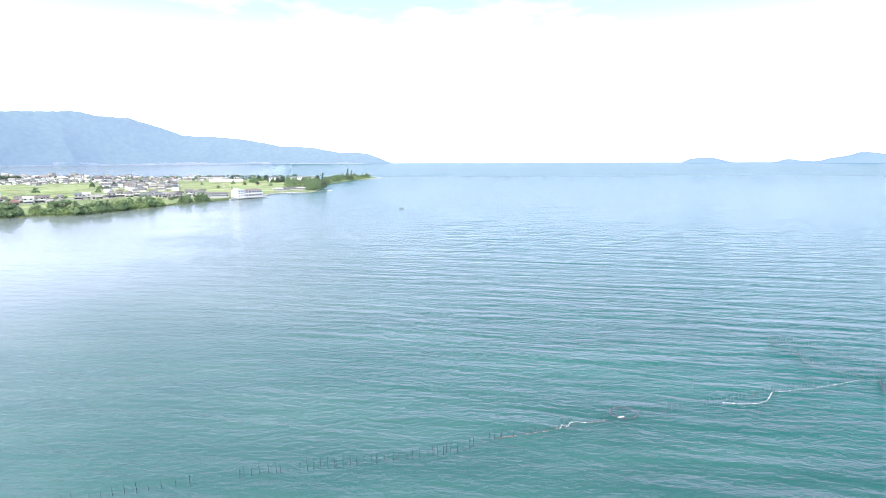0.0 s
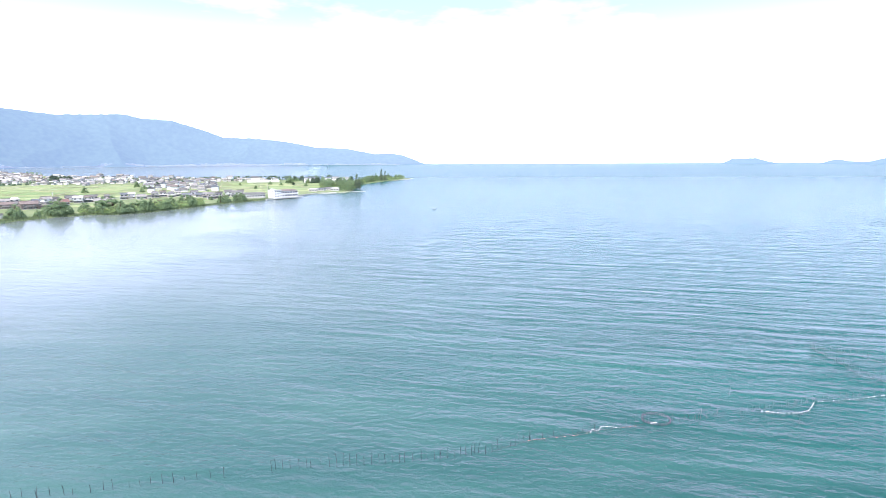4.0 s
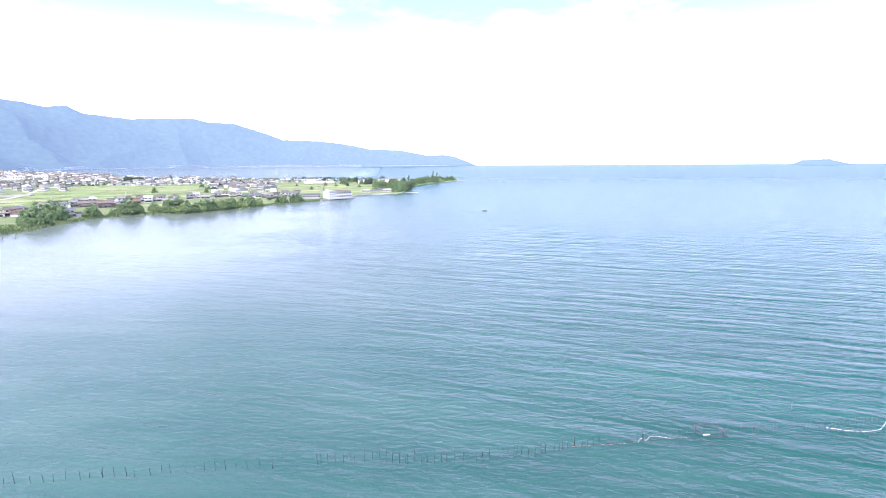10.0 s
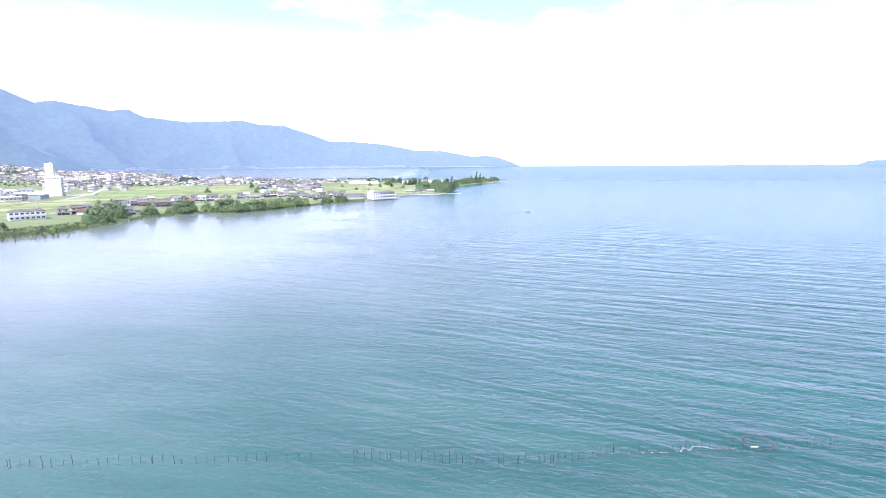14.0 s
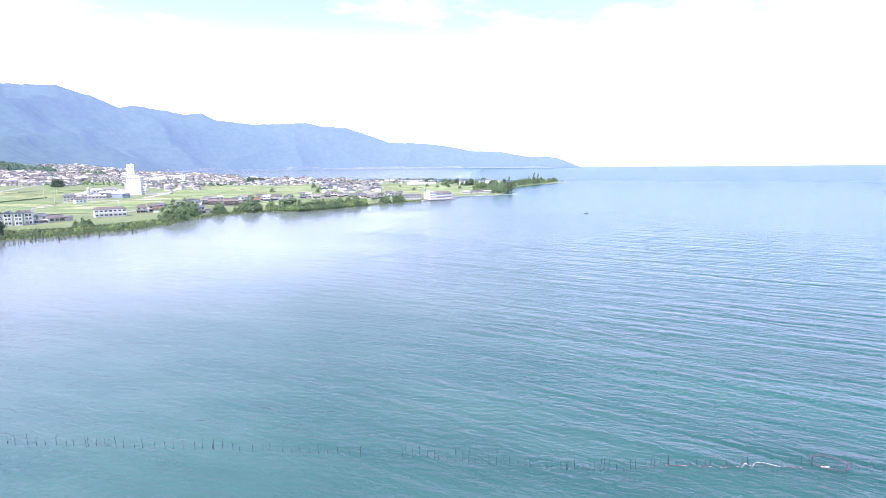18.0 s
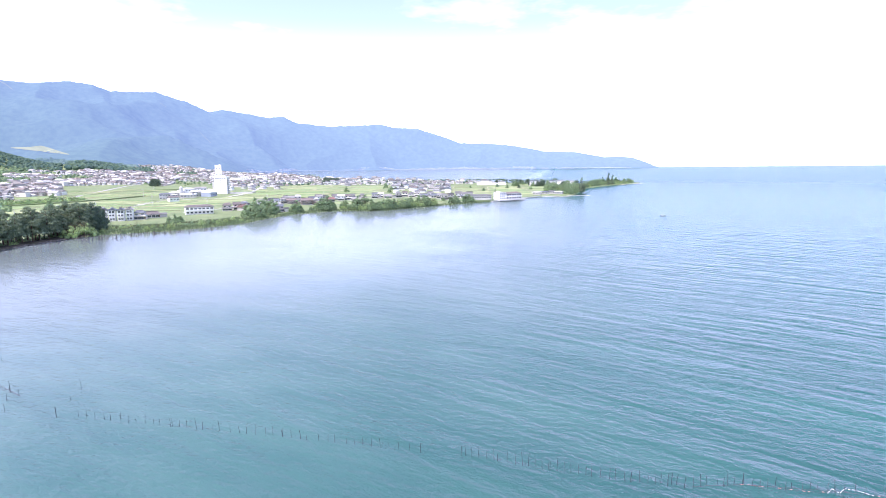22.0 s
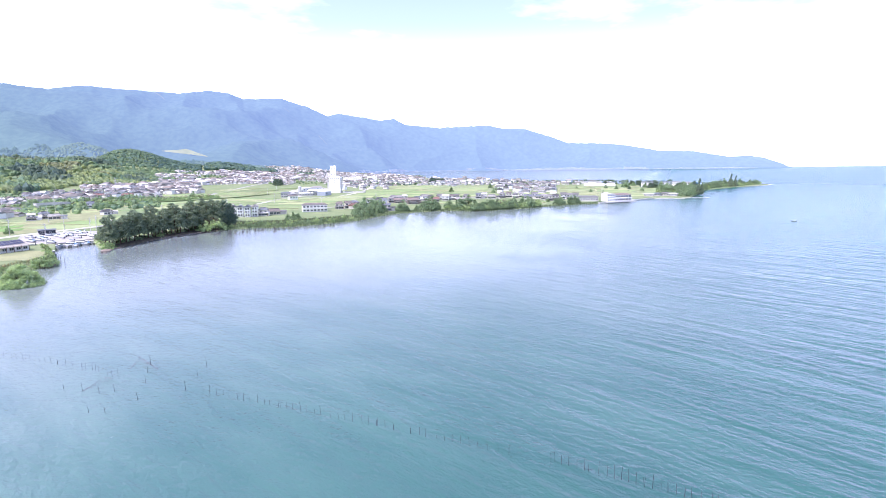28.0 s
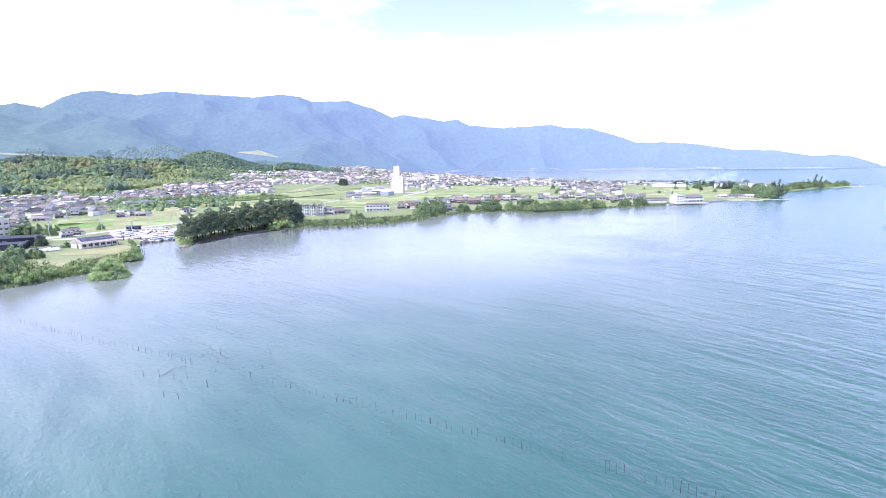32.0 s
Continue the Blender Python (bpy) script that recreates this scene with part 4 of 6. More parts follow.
wood_patch("ridge_woods", "dark woods on the low ridge behind the town", 560, (55.3, 61.8), (1780, 1960), (4.0, 7.5), M_FOOTWOOD, 10)

# ---------------------------------------------------------------- reeds


def reed_belt(name, label, spans, material, seed, per=14, tall=1.8):
    g = np.random.default_rng(seed)
    V = []
    for a0, a1, s0, s1 in spans:
        length = radians(a1 - a0) * shore((a0 + a1) / 2)
        n = int(abs(length) * abs(s1 - s0) * per / 10)
        a, s = g.uniform(a0, a1, n), g.uniform(s0, s1, n)
        r = np.interp(a, S_AZ, S_R) + s
        x, y = -r * np.sin(np.radians(a)), r * np.cos(np.radians(a))
        z = np.clip(s * 0.08, -0.4, 1.2)
        t = g.uniform(0, 6.28, n)
        w, h = g.uniform(0.14, 0.36, n), tall * g.uniform(0.6, 1.25, n)
        lx, ly = g.normal(0, 0.35, n), g.normal(0, 0.35, n)
        V.append(np.stack([np.stack([x - w * np.cos(t), y - w * np.sin(t), z - 0.3], -1), np.stack([x + w * np.cos(t), y + w * np.sin(t), z - 0.3], -1), np.stack([x + lx, y + ly, z + h], -1)], 1))
    v = np.concatenate(V).reshape(-1, 3)
    ob = new(name, array_mesh(name, v, np.arange(len(v)).reshape(-1, 3), material))
    return tagged(ob, label, "reeds", kind="stuff")


reed_belt("reed_belt", "green reed belt along the lake shore", [(44.0, 60.3, -1.0, 30), (38, 44, -1, 8), (20.5, 24.6, -2, 8), (78, 88, -1, 5), (24.6, 38, -1.5, 4)], M_REED, 21, per=34, tall=1.7)
reed_belt("bank_grass", "rough green grass on the near bank", [(75.0, 79.5, 0, 22), (79.5, 88, 2, 24)], M_REED, 24, per=30, tall=0.9)
reed_belt("dry_reed_patch", "pale dry reeds beside the lawn", [(75.4, 79.0, 8, 22), (79, 81.5, 6, 16), (83, 86, 8, 40)], M_STRAW, 22, per=10, tall=1.4)
reed_belt("shallow_reeds", "thin reeds standing in the shallow water", [(78.4, 79.6, -9, -3), (79.5, 82.0, -28, -20), (60.3, 62, -3, 1)], M_STRAW, 23, per=2.5, tall=0.6)

# ---------------------------------------------------------------- fishing weirs in the lake


def post_mesh(seed, h, r):
    g = np.random.default_rng(seed)
    a, b = g.uniform(-0.10, 0.10, 2) * h
    return Shape().tube([(0, 0, -1.2), (a * 0.4, b * 0.4, h * 0.5), (a, b, h)], [r, r * 0.95, r * 0.8], n=7).mesh("post", M_POST)


POSTS = [post_mesh(100 + i, 1.15 + 0.12 * i, 0.028 + 0.004 * (i % 3)) for i in range(6)]


def net_mesh(p0, p1, low, high, sag=0.0, cord=0.012):
    """A strip of netting as crossed cords between two posts."""
    s = Shape()
    a, b = Vector(p0), Vector(p1)
    n = max(3, int((b - a).length / 0.22))
    for k in range(n + 1):
        q = a.lerp(b, k / n)
        s.tube([(q.x, q.y, low), (q.x, q.y, high - sag * math.sin(math.pi * k / n))], [cord, cord], n=3, cap=False)
    for j in range(4):
        z = low + (high - low) * j / 3
        s.tube([(a.x, a.y, z), ((a.x + b.x) / 2, (a.y + b.y) / 2, z - sag * j / 3), (b.x, b.y, z)], [cord * 1.33] * 3, n=3, cap=False)
    return s


def weir(label, line, step, net=True, tall=1.0, jitter=0.25, seed=0):
    """A row of posts along a line of plan points, with netting at the waterline."""
    g = random.Random(seed)
    w = thing("fishing_weir", label, "fish trap", "fishing weirs in the lake")
    w.location = (*line[0], 0)
    ox, oy = line[0]
    for (x0, y0), (x1, y1) in zip(line, line[1:]):
        d = math.hypot(x1 - x0, y1 - y0)
        k, s = max(1, round(d / step)), 0
        pts = [(x0 + (x1 - x0) * (i + g.uniform(-jitter, jitter)) / k, y0 + (y1 - y0) * (i + g.uniform(-jitter, jitter)) / k) for i in range(k + 1)]
        for px, py in pts:
            q = tall * g.uniform(0.75, 1.2)
            part("post", g.choice(POSTS), M_POST, w, at=at(px - ox + g.uniform(-0.12, 0.12), py - oy + g.uniform(-0.12, 0.12), 0, g.uniform(0, 360), 1.0, q))
        if net:
            for a, b in zip(pts, pts[1:]):
                part("net_panel", net_mesh((a[0] - ox, a[1] - oy, 0), (b[0] - ox, b[1] - oy, 0), -0.3, 0.10), M_NET, w)
    return w


weir("long row of dark wooden posts with a waterline net", [(-86.0, 45.6), (-70, 50.2), (-52, 55.5), (-31.6, 60.9)], 1.45, seed=1, tall=0.92, net=False)
weir("crowded row of dark wooden posts with a waterline net", [(-25.9, 62.6), (-24.6, 63.0)], 0.65, seed=2, net=False)
weir("row of dark wooden posts with a waterline net", [(-23.4, 63.2), (-14, 64.6), (-4, 66.6), (1.2, 68.4)], 0.95, seed=3, net=False)
weir("row of dark posts beside red floats", [(3.0, 68.8), (8.4, 72.0), (18.6, 75.4), (26.0, 77.6)], 0.95, seed=4)
weir("scattered dark posts beyond the ring net", [(31.0, 78.8), (34.8, 79.6), (38.6, 80.8)], 0.9, seed=5, net=False)
weir("row of dark posts leading to the white boom", [(42.6, 82.2), (52.8, 85.4), (57.5, 87.6)], 0.8, seed=6, net=False, tall=0.8)
weir("row of dark posts along the white boom", [(57.5, 87.6), (66, 89.6), (76.4, 92.9), (84, 95.8), (97, 101)], 1.3, seed=7, net=False, tall=0.75)
weir("zigzag post fence of the large fish trap", [(72.4, 113.7), (72.6, 104.4), (72.0, 99.2), (75.3, 95.5), (79, 91.5), (75.6, 85.8)], 0.62, seed=8, tall=0.85)
weir("outer post fence of the large fish trap", [(72.4, 113.7), (78.9, 110.3), (81.8, 102.7), (86.3, 98.8), (95, 93)], 0.75, seed=9, tall=0.8)
weir("post row running from the near shore to a heart trap", [(-172, 19.6), (-157.7, 23.7), (-145.5, 27.0), (-133.4, 31.0), (-124.4, 34.6), (-113.6, 37.4), (-105.8, 39.3)], 2.1, seed=10, net=False, jitter=0.4)
weir("two tall posts with a slack drying net", [(-112.1, 45.6), (-108.3, 46.1), (-104.1, 45.8)], 3.0, seed=11, net=False, jitter=0.05)
weir("far row of dark posts out in the lake", [(-10, 551), (4.5, 556), (8.2, 515)], 6.0, seed=12, tall=1.1, net=False)
weir("far bent row of dark posts out in the lake", [(127.8, 545), (143.6, 566), (146.4, 529), (155, 494)], 3.5, seed=13, tall=1.3, net=False)
weir("far small row of dark posts out in the lake", [(-66, 930), (-56, 925)], 3.0, seed=14, tall=1.6)
weir("far short row of dark posts out in the lake", [(42, 897), (60, 896)], 3.0, seed=15, tall=1.6)

for n_, (x, y, h) in enumerate([(0.1, 67.7, 1.5), (2.0, 68.0, 1.2), (44.0, 88.7, 1.2), (49.8, 78.9, 1.3), (-97.2, 52.3, 1.3), (-89.5, 44.1, 1.15), (-127.7, 53.4, 1.0), (-107.2, 30.5, 1.1), (-100.7, 34.0, 1.0), (-99.4, 36.0, 1.0),
                                (-99.2, 41.3, 0.9), (-92.0, 37.0, 0.9), (-93.5, 29.9, 1.0), (-91.1, 31.5, 0.9), (-94.3, 48.8, 0.6), (-104.5, 32.6, 1.0), (-103.9, 43.6, 0.8)]):
    ob = new("mooring_post", POSTS[n_ % 6])
    ob.matrix_basis = at(x, y, 0, n_ * 50, 1.25, h)
    tagged(ob, "lone dark wooden post standing in the lake", "post", "lone posts in the lake")


def slack_net(p0, p1, p2, label):
    t = thing("drying_net", label, "net")
    t.location = (*p0, 0)
    s = Shape()
    a, b, c = (Vector((*p, z)) - Vector((*p0, 0)) for p, z in zip((p0, p1, p2), (0.05, 1.15, 0.1)))
    for k in range(15):
        u = k / 14
        top = a.lerp(b, u * 2) if u < 0.5 else b.lerp(c, u * 2 - 1)
        s.tube([(top.x, top.y, 0.0), tuple(top)], [0.008, 0.007], n=3, cap=False)
    for j in range(5):
        q = j / 4
        s.tube([(a.x, a.y, a.z * q), (b.x * 0.5 + a.x * 0.5, b.y * 0.5 + a.y * 0.5, b.z * 0.42 * q), (b.x, b.y, b.z * q), (c.x, c.y, c.z * q)], [0.009] * 4, n=3, cap=False)
    part("netting", s, M_NET, t)
    part("head_rope", Shape().tube([tuple(a), tuple(a.lerp(b, 0.5) - Vector((0, 0, 0.15))), tuple(b), tuple(c)], [0.018] * 4, n=5), M_NET, t)


slack_net((-109.2, 42.5), (-112.1, 45.6), (-104.1, 45.8), "dark slack net hung between tall posts")
slack_net((-104.5, 32.6), (-105.6, 36.6), (-106.4, 38.3), "dark slack net stretched to the post row")


def float_line(name, label, pts, step, rad, material, seed, rope=None):
    """A rope with floats on it."""
    t = thing(name, label, "float line")
    t.location = (*pts[0], 0)
    g = random.Random(seed)
    o = Vector((*pts[0], 0))
    ps = [Vector((*p, 0.03)) - o for p in pts]
    part("rope", Shape().tube([tuple(p) for p in ps], [0.012] * len(ps), n=5), rope or M_NET, t)
    me = Shape()
    me.tube([(-rad * 3.2, 0, 0), (-rad * 2.4, 0, 0), (0, 0, 0), (rad * 2.4, 0, 0), (rad * 3.2, 0, 0)], [rad * 0.3, rad * 0.9, rad, rad * 0.9, rad * 0.3], n=8)
    fm = me.mesh("float", material, True)
    for a, b in zip(ps, ps[1:]):
        n = max(1, int((b - a).length / step))
        ang = math.degrees(math.atan2(b.y - a.y, b.x - a.x))
        for k in range(n):
            q = a.lerp(b, (k + g.uniform(0.1, 0.9)) / n)
            part("float", fm, material, t, at=at(q.x, q.y, 0.05, ang + g.uniform(-14, 14)))
    return t


float_line("white_boom", "curved white float boom joining the post row", [(46.5, 83.2), (49.3, 82.6), (52.0, 82.8), (54.2, 83.8), (55.6, 85.4), (56.9, 87.0)], 0.36, 0.040, M_FLOAT_W, 1)
float_line("boom_rope", "sagging rope with sparse white floats along the posts", [(56.9, 87.0), (61, 87.8), (65.4, 88.7), (71, 90.4), (76.4, 92.3)], 0.85, 0.036, M_FLOAT_W, 6)
float_line("red_float_rope", "faded red float rope along the posts", [(8.0, 71.9), (9.2, 72.3), (10.9, 72.7)], 0.40, 0.045, M_ROPE_RED, 2)
float_line("pink_float_rope", "faded pink and white float rope along the posts", [(12.2, 73.1), (15.5, 73.9), (18, 75.0)], 1.1, 0.05, M_ROPE_RED, 3)
float_line("white_net_floats", "tangle of pale floats and net rope", [(17.6, 74.6), (18.2, 75.9), (18.9, 75.2), (19.6, 76.6), (20.8, 76.8), (22.4, 76.4)], 0.26, 0.032, M_FLOAT_W, 4)
float_line("brown_float_rope", "brown float rope leading to the ring net", [(22.4, 76.4), (25.2, 77.2)], 0.9, 0.045, M_ROPE_RED, 5)

ring = thing("ring_net", "round net enclosure of purple-brown mesh with white float", "fish trap")
ring.location = (28.6, 79.2, 0)
for k in range(16):
    a0, a1 = 2 * math.pi * k / 16, 2 * math.pi * (k + 1) / 16
    p0, p1 = (2.15 * math.cos(a0), 1.85 * math.sin(a0), 0), (2.15 * math.cos(a1), 1.85 * math.sin(a1), 0)
    part("net_panel", net_mesh(p0, p1, -0.3, 0.50, 0.08, 0.016), M_RING, ring)
    if k % 2 == 0:
        part("post", POSTS[k % 6], M_POST, ring, at=at(p0[0], p0[1], 0, k * 40, 1, 0.75))
s = Shape().tube([(-0.55, 0, 0.08), (-0.4, 0, 0.1), (0.3, 0, 0.1), (0.55, 0, 0.08)], [0.04, 0.08, 0.085, 0.045], n=8)
part("buoy", s, M_FLOAT_W, ring, "white buoy", True, at=at(-0.7, -1.1, 0.05, 15))

# stumps of old reed fences
STUMPS = [Shape().tube([(0, 0, -1.2), (0.03 * (i - 2), 0.02 * i, 0.6), (0.05 * (i - 2), 0.03 * i, 1.0)], [0.17, 0.15, 0.11], n=7).mesh("stump", M_STUMP) for i in range(5)]
for i in range(104):
    a = 61.2 - (i / 103) * 13.6 + _pick.uniform(-0.25, 0.25)
    if a < 49 and _pick.random() < 0.5:
        continue
    r = float(np.interp(a, [47, 49.3, 51, 55, 57.5, 59.4, 61.5], [376, 373, 368, 364, 360, 355, 352])) - 5 + _pick.uniform(-5, 4)
    x, y = polar(a, r)
    ob = new("old_fence_stump", STUMPS[i % 5])
    ob.matrix_basis = at(x, y, -0.3, i * 33, _pick.uniform(0.8, 1.4), _pick.choice((0.8, 1.2, 1.6, 2.2, 2.9)) * _pick.uniform(0.85, 1.15), _pick.uniform(-14, 14))
    tagged(ob, "dark rotted stump standing in the shallows by the reeds", "post", "old stumps by the reeds")
for x, y in ((-278.1, 79.2), (-273.5, 78.8), (-269.7, 78.4), (-261.5, 77.2)):
    ob = new("mooring_pile", POSTS[3])
    ob.matrix_basis = at(x, y, 0, x * 9, 4.0, 1.9)
    tagged(ob, "thick mooring pile at the harbour mouth", "post", "mooring piles")

# ---------------------------------------------------------------- buildings


def window_mesh(w, h):
    """A recessed pane in a proud frame, facing -y, its middle at the origin."""
    s = Shape()
    for x0, z0, sx, sz in ((0, -h / 2 - 0.06, w + 0.24, 0.12), (0, h / 2 - 0.06, w + 0.24, 0.12)):
        s.box(x0, -0.04, z0, sx, 0.16, sz)
    for x0 in (-w / 2 - 0.05, 0.0, w / 2 + 0.05):
        s.box(x0, -0.03, -h / 2, 0.09, 0.12, h)
    return s.mesh("window", M_FRAME), Shape().box(0, 0.0, -h / 2, w, 0.06, h).mesh("pane", M_WINDOW)


WIN = {k: window_mesh(*k) for k in ((1.7, 1.25), (2.6, 1.9), (0.9, 1.0), (1.3, 1.7))}


def put_window(parent, size, x, y, z, turn=0.0):
    w = part("window", WIN[size][0], M_FRAME, parent, at=at(x, y, z, turn))
    part("pane", WIN[size][1], M_WINDOW, w)
    return w


def house_builder(label, w, d, storeys, hip, skirt, wall_mat, roof_mat, windows=True, wing=0, seed=0, category="house"):
    """A Japanese lake house: tiled roof with ridge, eaves all round, a lower roof over the ground floor and sliding windows."""
    def build():
        g = random.Random(seed)
        t = thing("house", label, category, "houses of the lake villages")
        h1, h2 = 2.9, 2.7 * (storeys - 1)
        part("plinth", Shape().box(0, 0, -1.5, w + 0.3, d + 0.3, 1.85), M_CONCRETE, t)
        part("wall", Shape().box(0, 0, 0.3, w, d, h1), wall_mat, t)
        top, uw, ud = 0.3 + h1, w, d
        if storeys > 1:
            uw, ud = w - (2.0 if skirt else 0.0), d - (1.6 if skirt else 0.0)
            part("upper_wall", Shape().box(0, 0, top, uw, ud, h2), wall_mat, t)
            if skirt:
                lr = Shape()
                lr.box(0, 0, top - 0.15, w + 1.5, d + 1.5, 0.18)
                lr.box(0, 0, top + 0.03, w + 1.4, d + 1.4, 0.75, taper=uw / (w + 1.4) * 1.02)
                part("lower_roof", lr, roof_mat, t)
            top += h2
        roof = part("roof", Shape().gable(0, 0, top + 0.12, uw + 1.6, ud + 1.6, (ud + 1.6) * 0.27, 0.22, hip), roof_mat, t)
        rid = Shape().box(0, 0, top + 0.02 + (ud + 1.6) * 0.27, uw + 1.6 - 2 * hip, 0.45, 0.38)
        for e in (-1, 1):
            rid.box(e * ((uw + 1.6) / 2 - hip), 0, top + 0.1 + (ud + 1.6) * 0.27, 0.3, 0.6, 0.6)
        part("ridge", rid, roof_mat, roof)
        if not hip:
            for e in (-1, 1):
                gs = Shape()
                x = e * (uw / 2 - 0.02)
                hh = (ud + 1.6) * 0.27 * ud / (ud + 1.6)
                gs.add([(x, -ud / 2, top - 0.1), (x, ud / 2, top - 0.1), (x, 0, top + hh), (x - e * 0.2, -ud / 2, top - 0.1), (x - e * 0.2, ud / 2, top - 0.1), (x - e * 0.2, 0, top + hh)],
                       [(0, 1, 2), (5, 4, 3), (0, 3, 4, 1), (1, 4, 5, 2), (2, 5, 3, 0)])
                part("gable_wall", gs, wall_mat, t)
        if wing:
            ww = w * 0.55
            part("wing_wall", Shape().box(w / 2 + ww / 2 - 0.2, -d * 0.1, 0.0, ww, d * 0.65, 2.9), wall_mat, t)
            part("wing_roof", Shape().gable(w / 2 + ww / 2 - 0.2, -d * 0.1, 3.02, ww + 1.0, d * 0.65 + 1.2, 1.3, 0.2), roof_mat, t)
        if windows:
            for e, turn in ((-1, 0),):
                for k in (-0.3, 0.02, 0.3):
                    put_window(t, (2.6, 1.9), k * w, e * (d / 2 + 0.02), 1.6, turn)
                if storeys > 1:
                    for q in range(storeys - 1):
                        for k in (-0.3, 0.3):
                            put_window(t, (1.7, 1.25), k * uw, e * (ud / 2 + 0.02), 0.3 + h1 + 1.55 + 2.7 * q, turn)
            for e, turn in ((-1, -90), (1, 90)):
                if storeys > 1:
                    put_window(t, (0.9, 1.0), e * (uw / 2 + 0.02), 0.8, 0.3 + h1 + 1.6, turn)
            part("door", Shape().box(w * 0.44, -d / 2 - 0.03, 0.3, 1.0, 0.12, 2.05), M_WOOD, t, "dark wooden door")
            if storeys > 1 and g.random() < 0.6:
                b = Shape().box(0, -ud / 2 - 0.65, 0.3 + h1 + 0.3, uw * 0.5, 1.2, 0.15)
                for k in range(9):
                    b.box(-uw * 0.25 + k * uw * 0.0625, -ud / 2 - 1.2, 0.3 + h1 + 0.45, 0.06, 0.06, 0.9)
                b.box(0, -ud / 2 - 1.2, 0.3 + h1 + 1.3, uw * 0.5, 0.1, 0.08)
                part("balcony", b, M_FRAME, t, "light metal balcony")
        return t
    return Kind(build)


NEAR = [house_builder("two-storey house with grey tiled roof and pale walls", 9.5, 7.5, 2, 2.0, True, M_WALL, M_ROOF, True, 0, 1),
        house_builder("gabled two-storey house with grey roof near the lake", 8.5, 7.0, 2, 0.0, True, M_WALL, M_ROOF, True, 1, 2),
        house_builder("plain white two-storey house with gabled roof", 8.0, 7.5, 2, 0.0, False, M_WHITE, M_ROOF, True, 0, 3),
        house_builder("low tiled farmhouse with a wing", 11.0, 7.5, 1, 1.5, False, M_WALL, M_ROOF, True, 1, 4)]
MID = [house_builder("tiled village house with pale walls", 10.0, 8.0, 2, 2.2, True, M_WALL, M_ROOF, False, 0, 5),
       house_builder("gabled village house with grey roof", 9.0, 7.5, 2, 0.0, True, M_WALL, M_ROOF, False, 1, 6),
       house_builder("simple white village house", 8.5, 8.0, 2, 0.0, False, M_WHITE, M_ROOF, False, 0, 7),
       house_builder("long low village house", 13.0, 8.0, 1, 1.5, False, M_WALL, M_ROOF, False, 1, 8)]
RED = house_builder("small house with a steep red gabled roof", 8.0, 8.0, 1, 0.0, False, M_WALL, M_ROOF_RED, True, 0, 9)
BROWN = house_builder("large house with dark brown roof and weathered walls", 15, 9, 2, 0.0, False, M_ROOF_BROWN, M_ROOF_BROWN, True, 1, 10)


def tall_build():
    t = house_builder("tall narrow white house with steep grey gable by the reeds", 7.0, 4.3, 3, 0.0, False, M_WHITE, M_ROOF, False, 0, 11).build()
    for z in (1.7, 4.5, 7.2):
        for y in (-1.0, 1.0):
            put_window(t, (1.3, 1.7), -3.52, y, z, -90)
    part("balcony", Shape().box(-3.9, 0, 3.1, 0.8, 3.6, 0.14).box(-4.26, 0, 3.2, 0.08, 3.6, 0.9), M_FRAME, t, "light metal balcony")
    return t


TALL = Kind(tall_build)
TAKEN = []


def free(x, y, gap):
    return all((x - a) ** 2 + (y - b) ** 2 > max(gap, c) ** 2 for a, b, c in TAKEN)


def settle(kind, az, r, turn=0.0, s=1.0, gap=12.0, label=""):
    x, y = polar(az, r)
    TAKEN.append((x, y, gap))
    return kind.put(at(x, y, ground_z(x, y), az + turn, s), label)


# lake-front houses
for az_, r_, k_, t_ in ((56.4, 452, 0, -10), (55.4, 462, 3, 10), (48.8, 500, 0, 0), (47.9, 508, 1, 12), (47.2, 516, 0, -8), (45.6, 540, 2, 5), (44.6, 560, 1, 0),
                        (43.8, 470, 1, 10), (43.2, 600, 0, 5), (42.6, 596, 1, 0), (42.0, 612, 0, -6), (39.9, 600, 2, 30), (37.6, 600, 2, -5), (36.9, 606, 0, 8), (36.0, 585, 3, 4), (34.1, 630, 1, 0), (32.7, 628, 3, 0),
                        (31.6, 640, 0, 12), (30.9, 652, 1, 0), (28.9, 632, 3, 4), (27.7, 628, 3, 0), (26.7, 590, 0, 5), (26.0, 600, 1, -8), (25.2, 628, 2, 0), (24.6, 618, 0, 9), (45.9, 470, 3, 0)):
    settle(NEAR[k_], az_, r_, t_, 0.84, 11)
for az_, r_, k_, t_ in ((45.2, 545, 0, 10), (44.2, 552, 2, -10), (43.4, 575, 0, 15), (41.9, 588, 3, 0), (40.6, 580, 1, 10), (39.2, 606, 0, 0), (38.2, 612, 2, 12), (36.4, 622, 1, 0), (35.4, 615, 0, -8), (33.5, 642, 2, 0), (30.2, 640, 0, 6),
                        (29.6, 655, 1, 0), (28.2, 642, 2, 10), (27.2, 612, 1, 0), (24.0, 632, 2, 0), (46.5, 498, 1, 20)):
    settle(NEAR[k_], az_, r_, t_, 0.78, 10)
for az_, r_ in ((59.3, 453), (58.6, 450), (57.9, 447), (57.2, 449)):
    settle(TALL, az_, r_, 80, 0.92, 6)
settle(RED, 38.7, 585, 20, 0.85, 12)
settle(RED, 37.9, 640, 80, 0.9, 12, "house with faded red roof among lake houses")
settle(RED, 47.3, 500, 60, 0.9, 10, "house with red-brown roof beside the shore trees")
settle(RED, 25.1, 660, 10, 0.8, 10, "house with orange-red roof behind the shore trees")
settle(BROWN, 41.1, 548, 10, 0.75, 17)
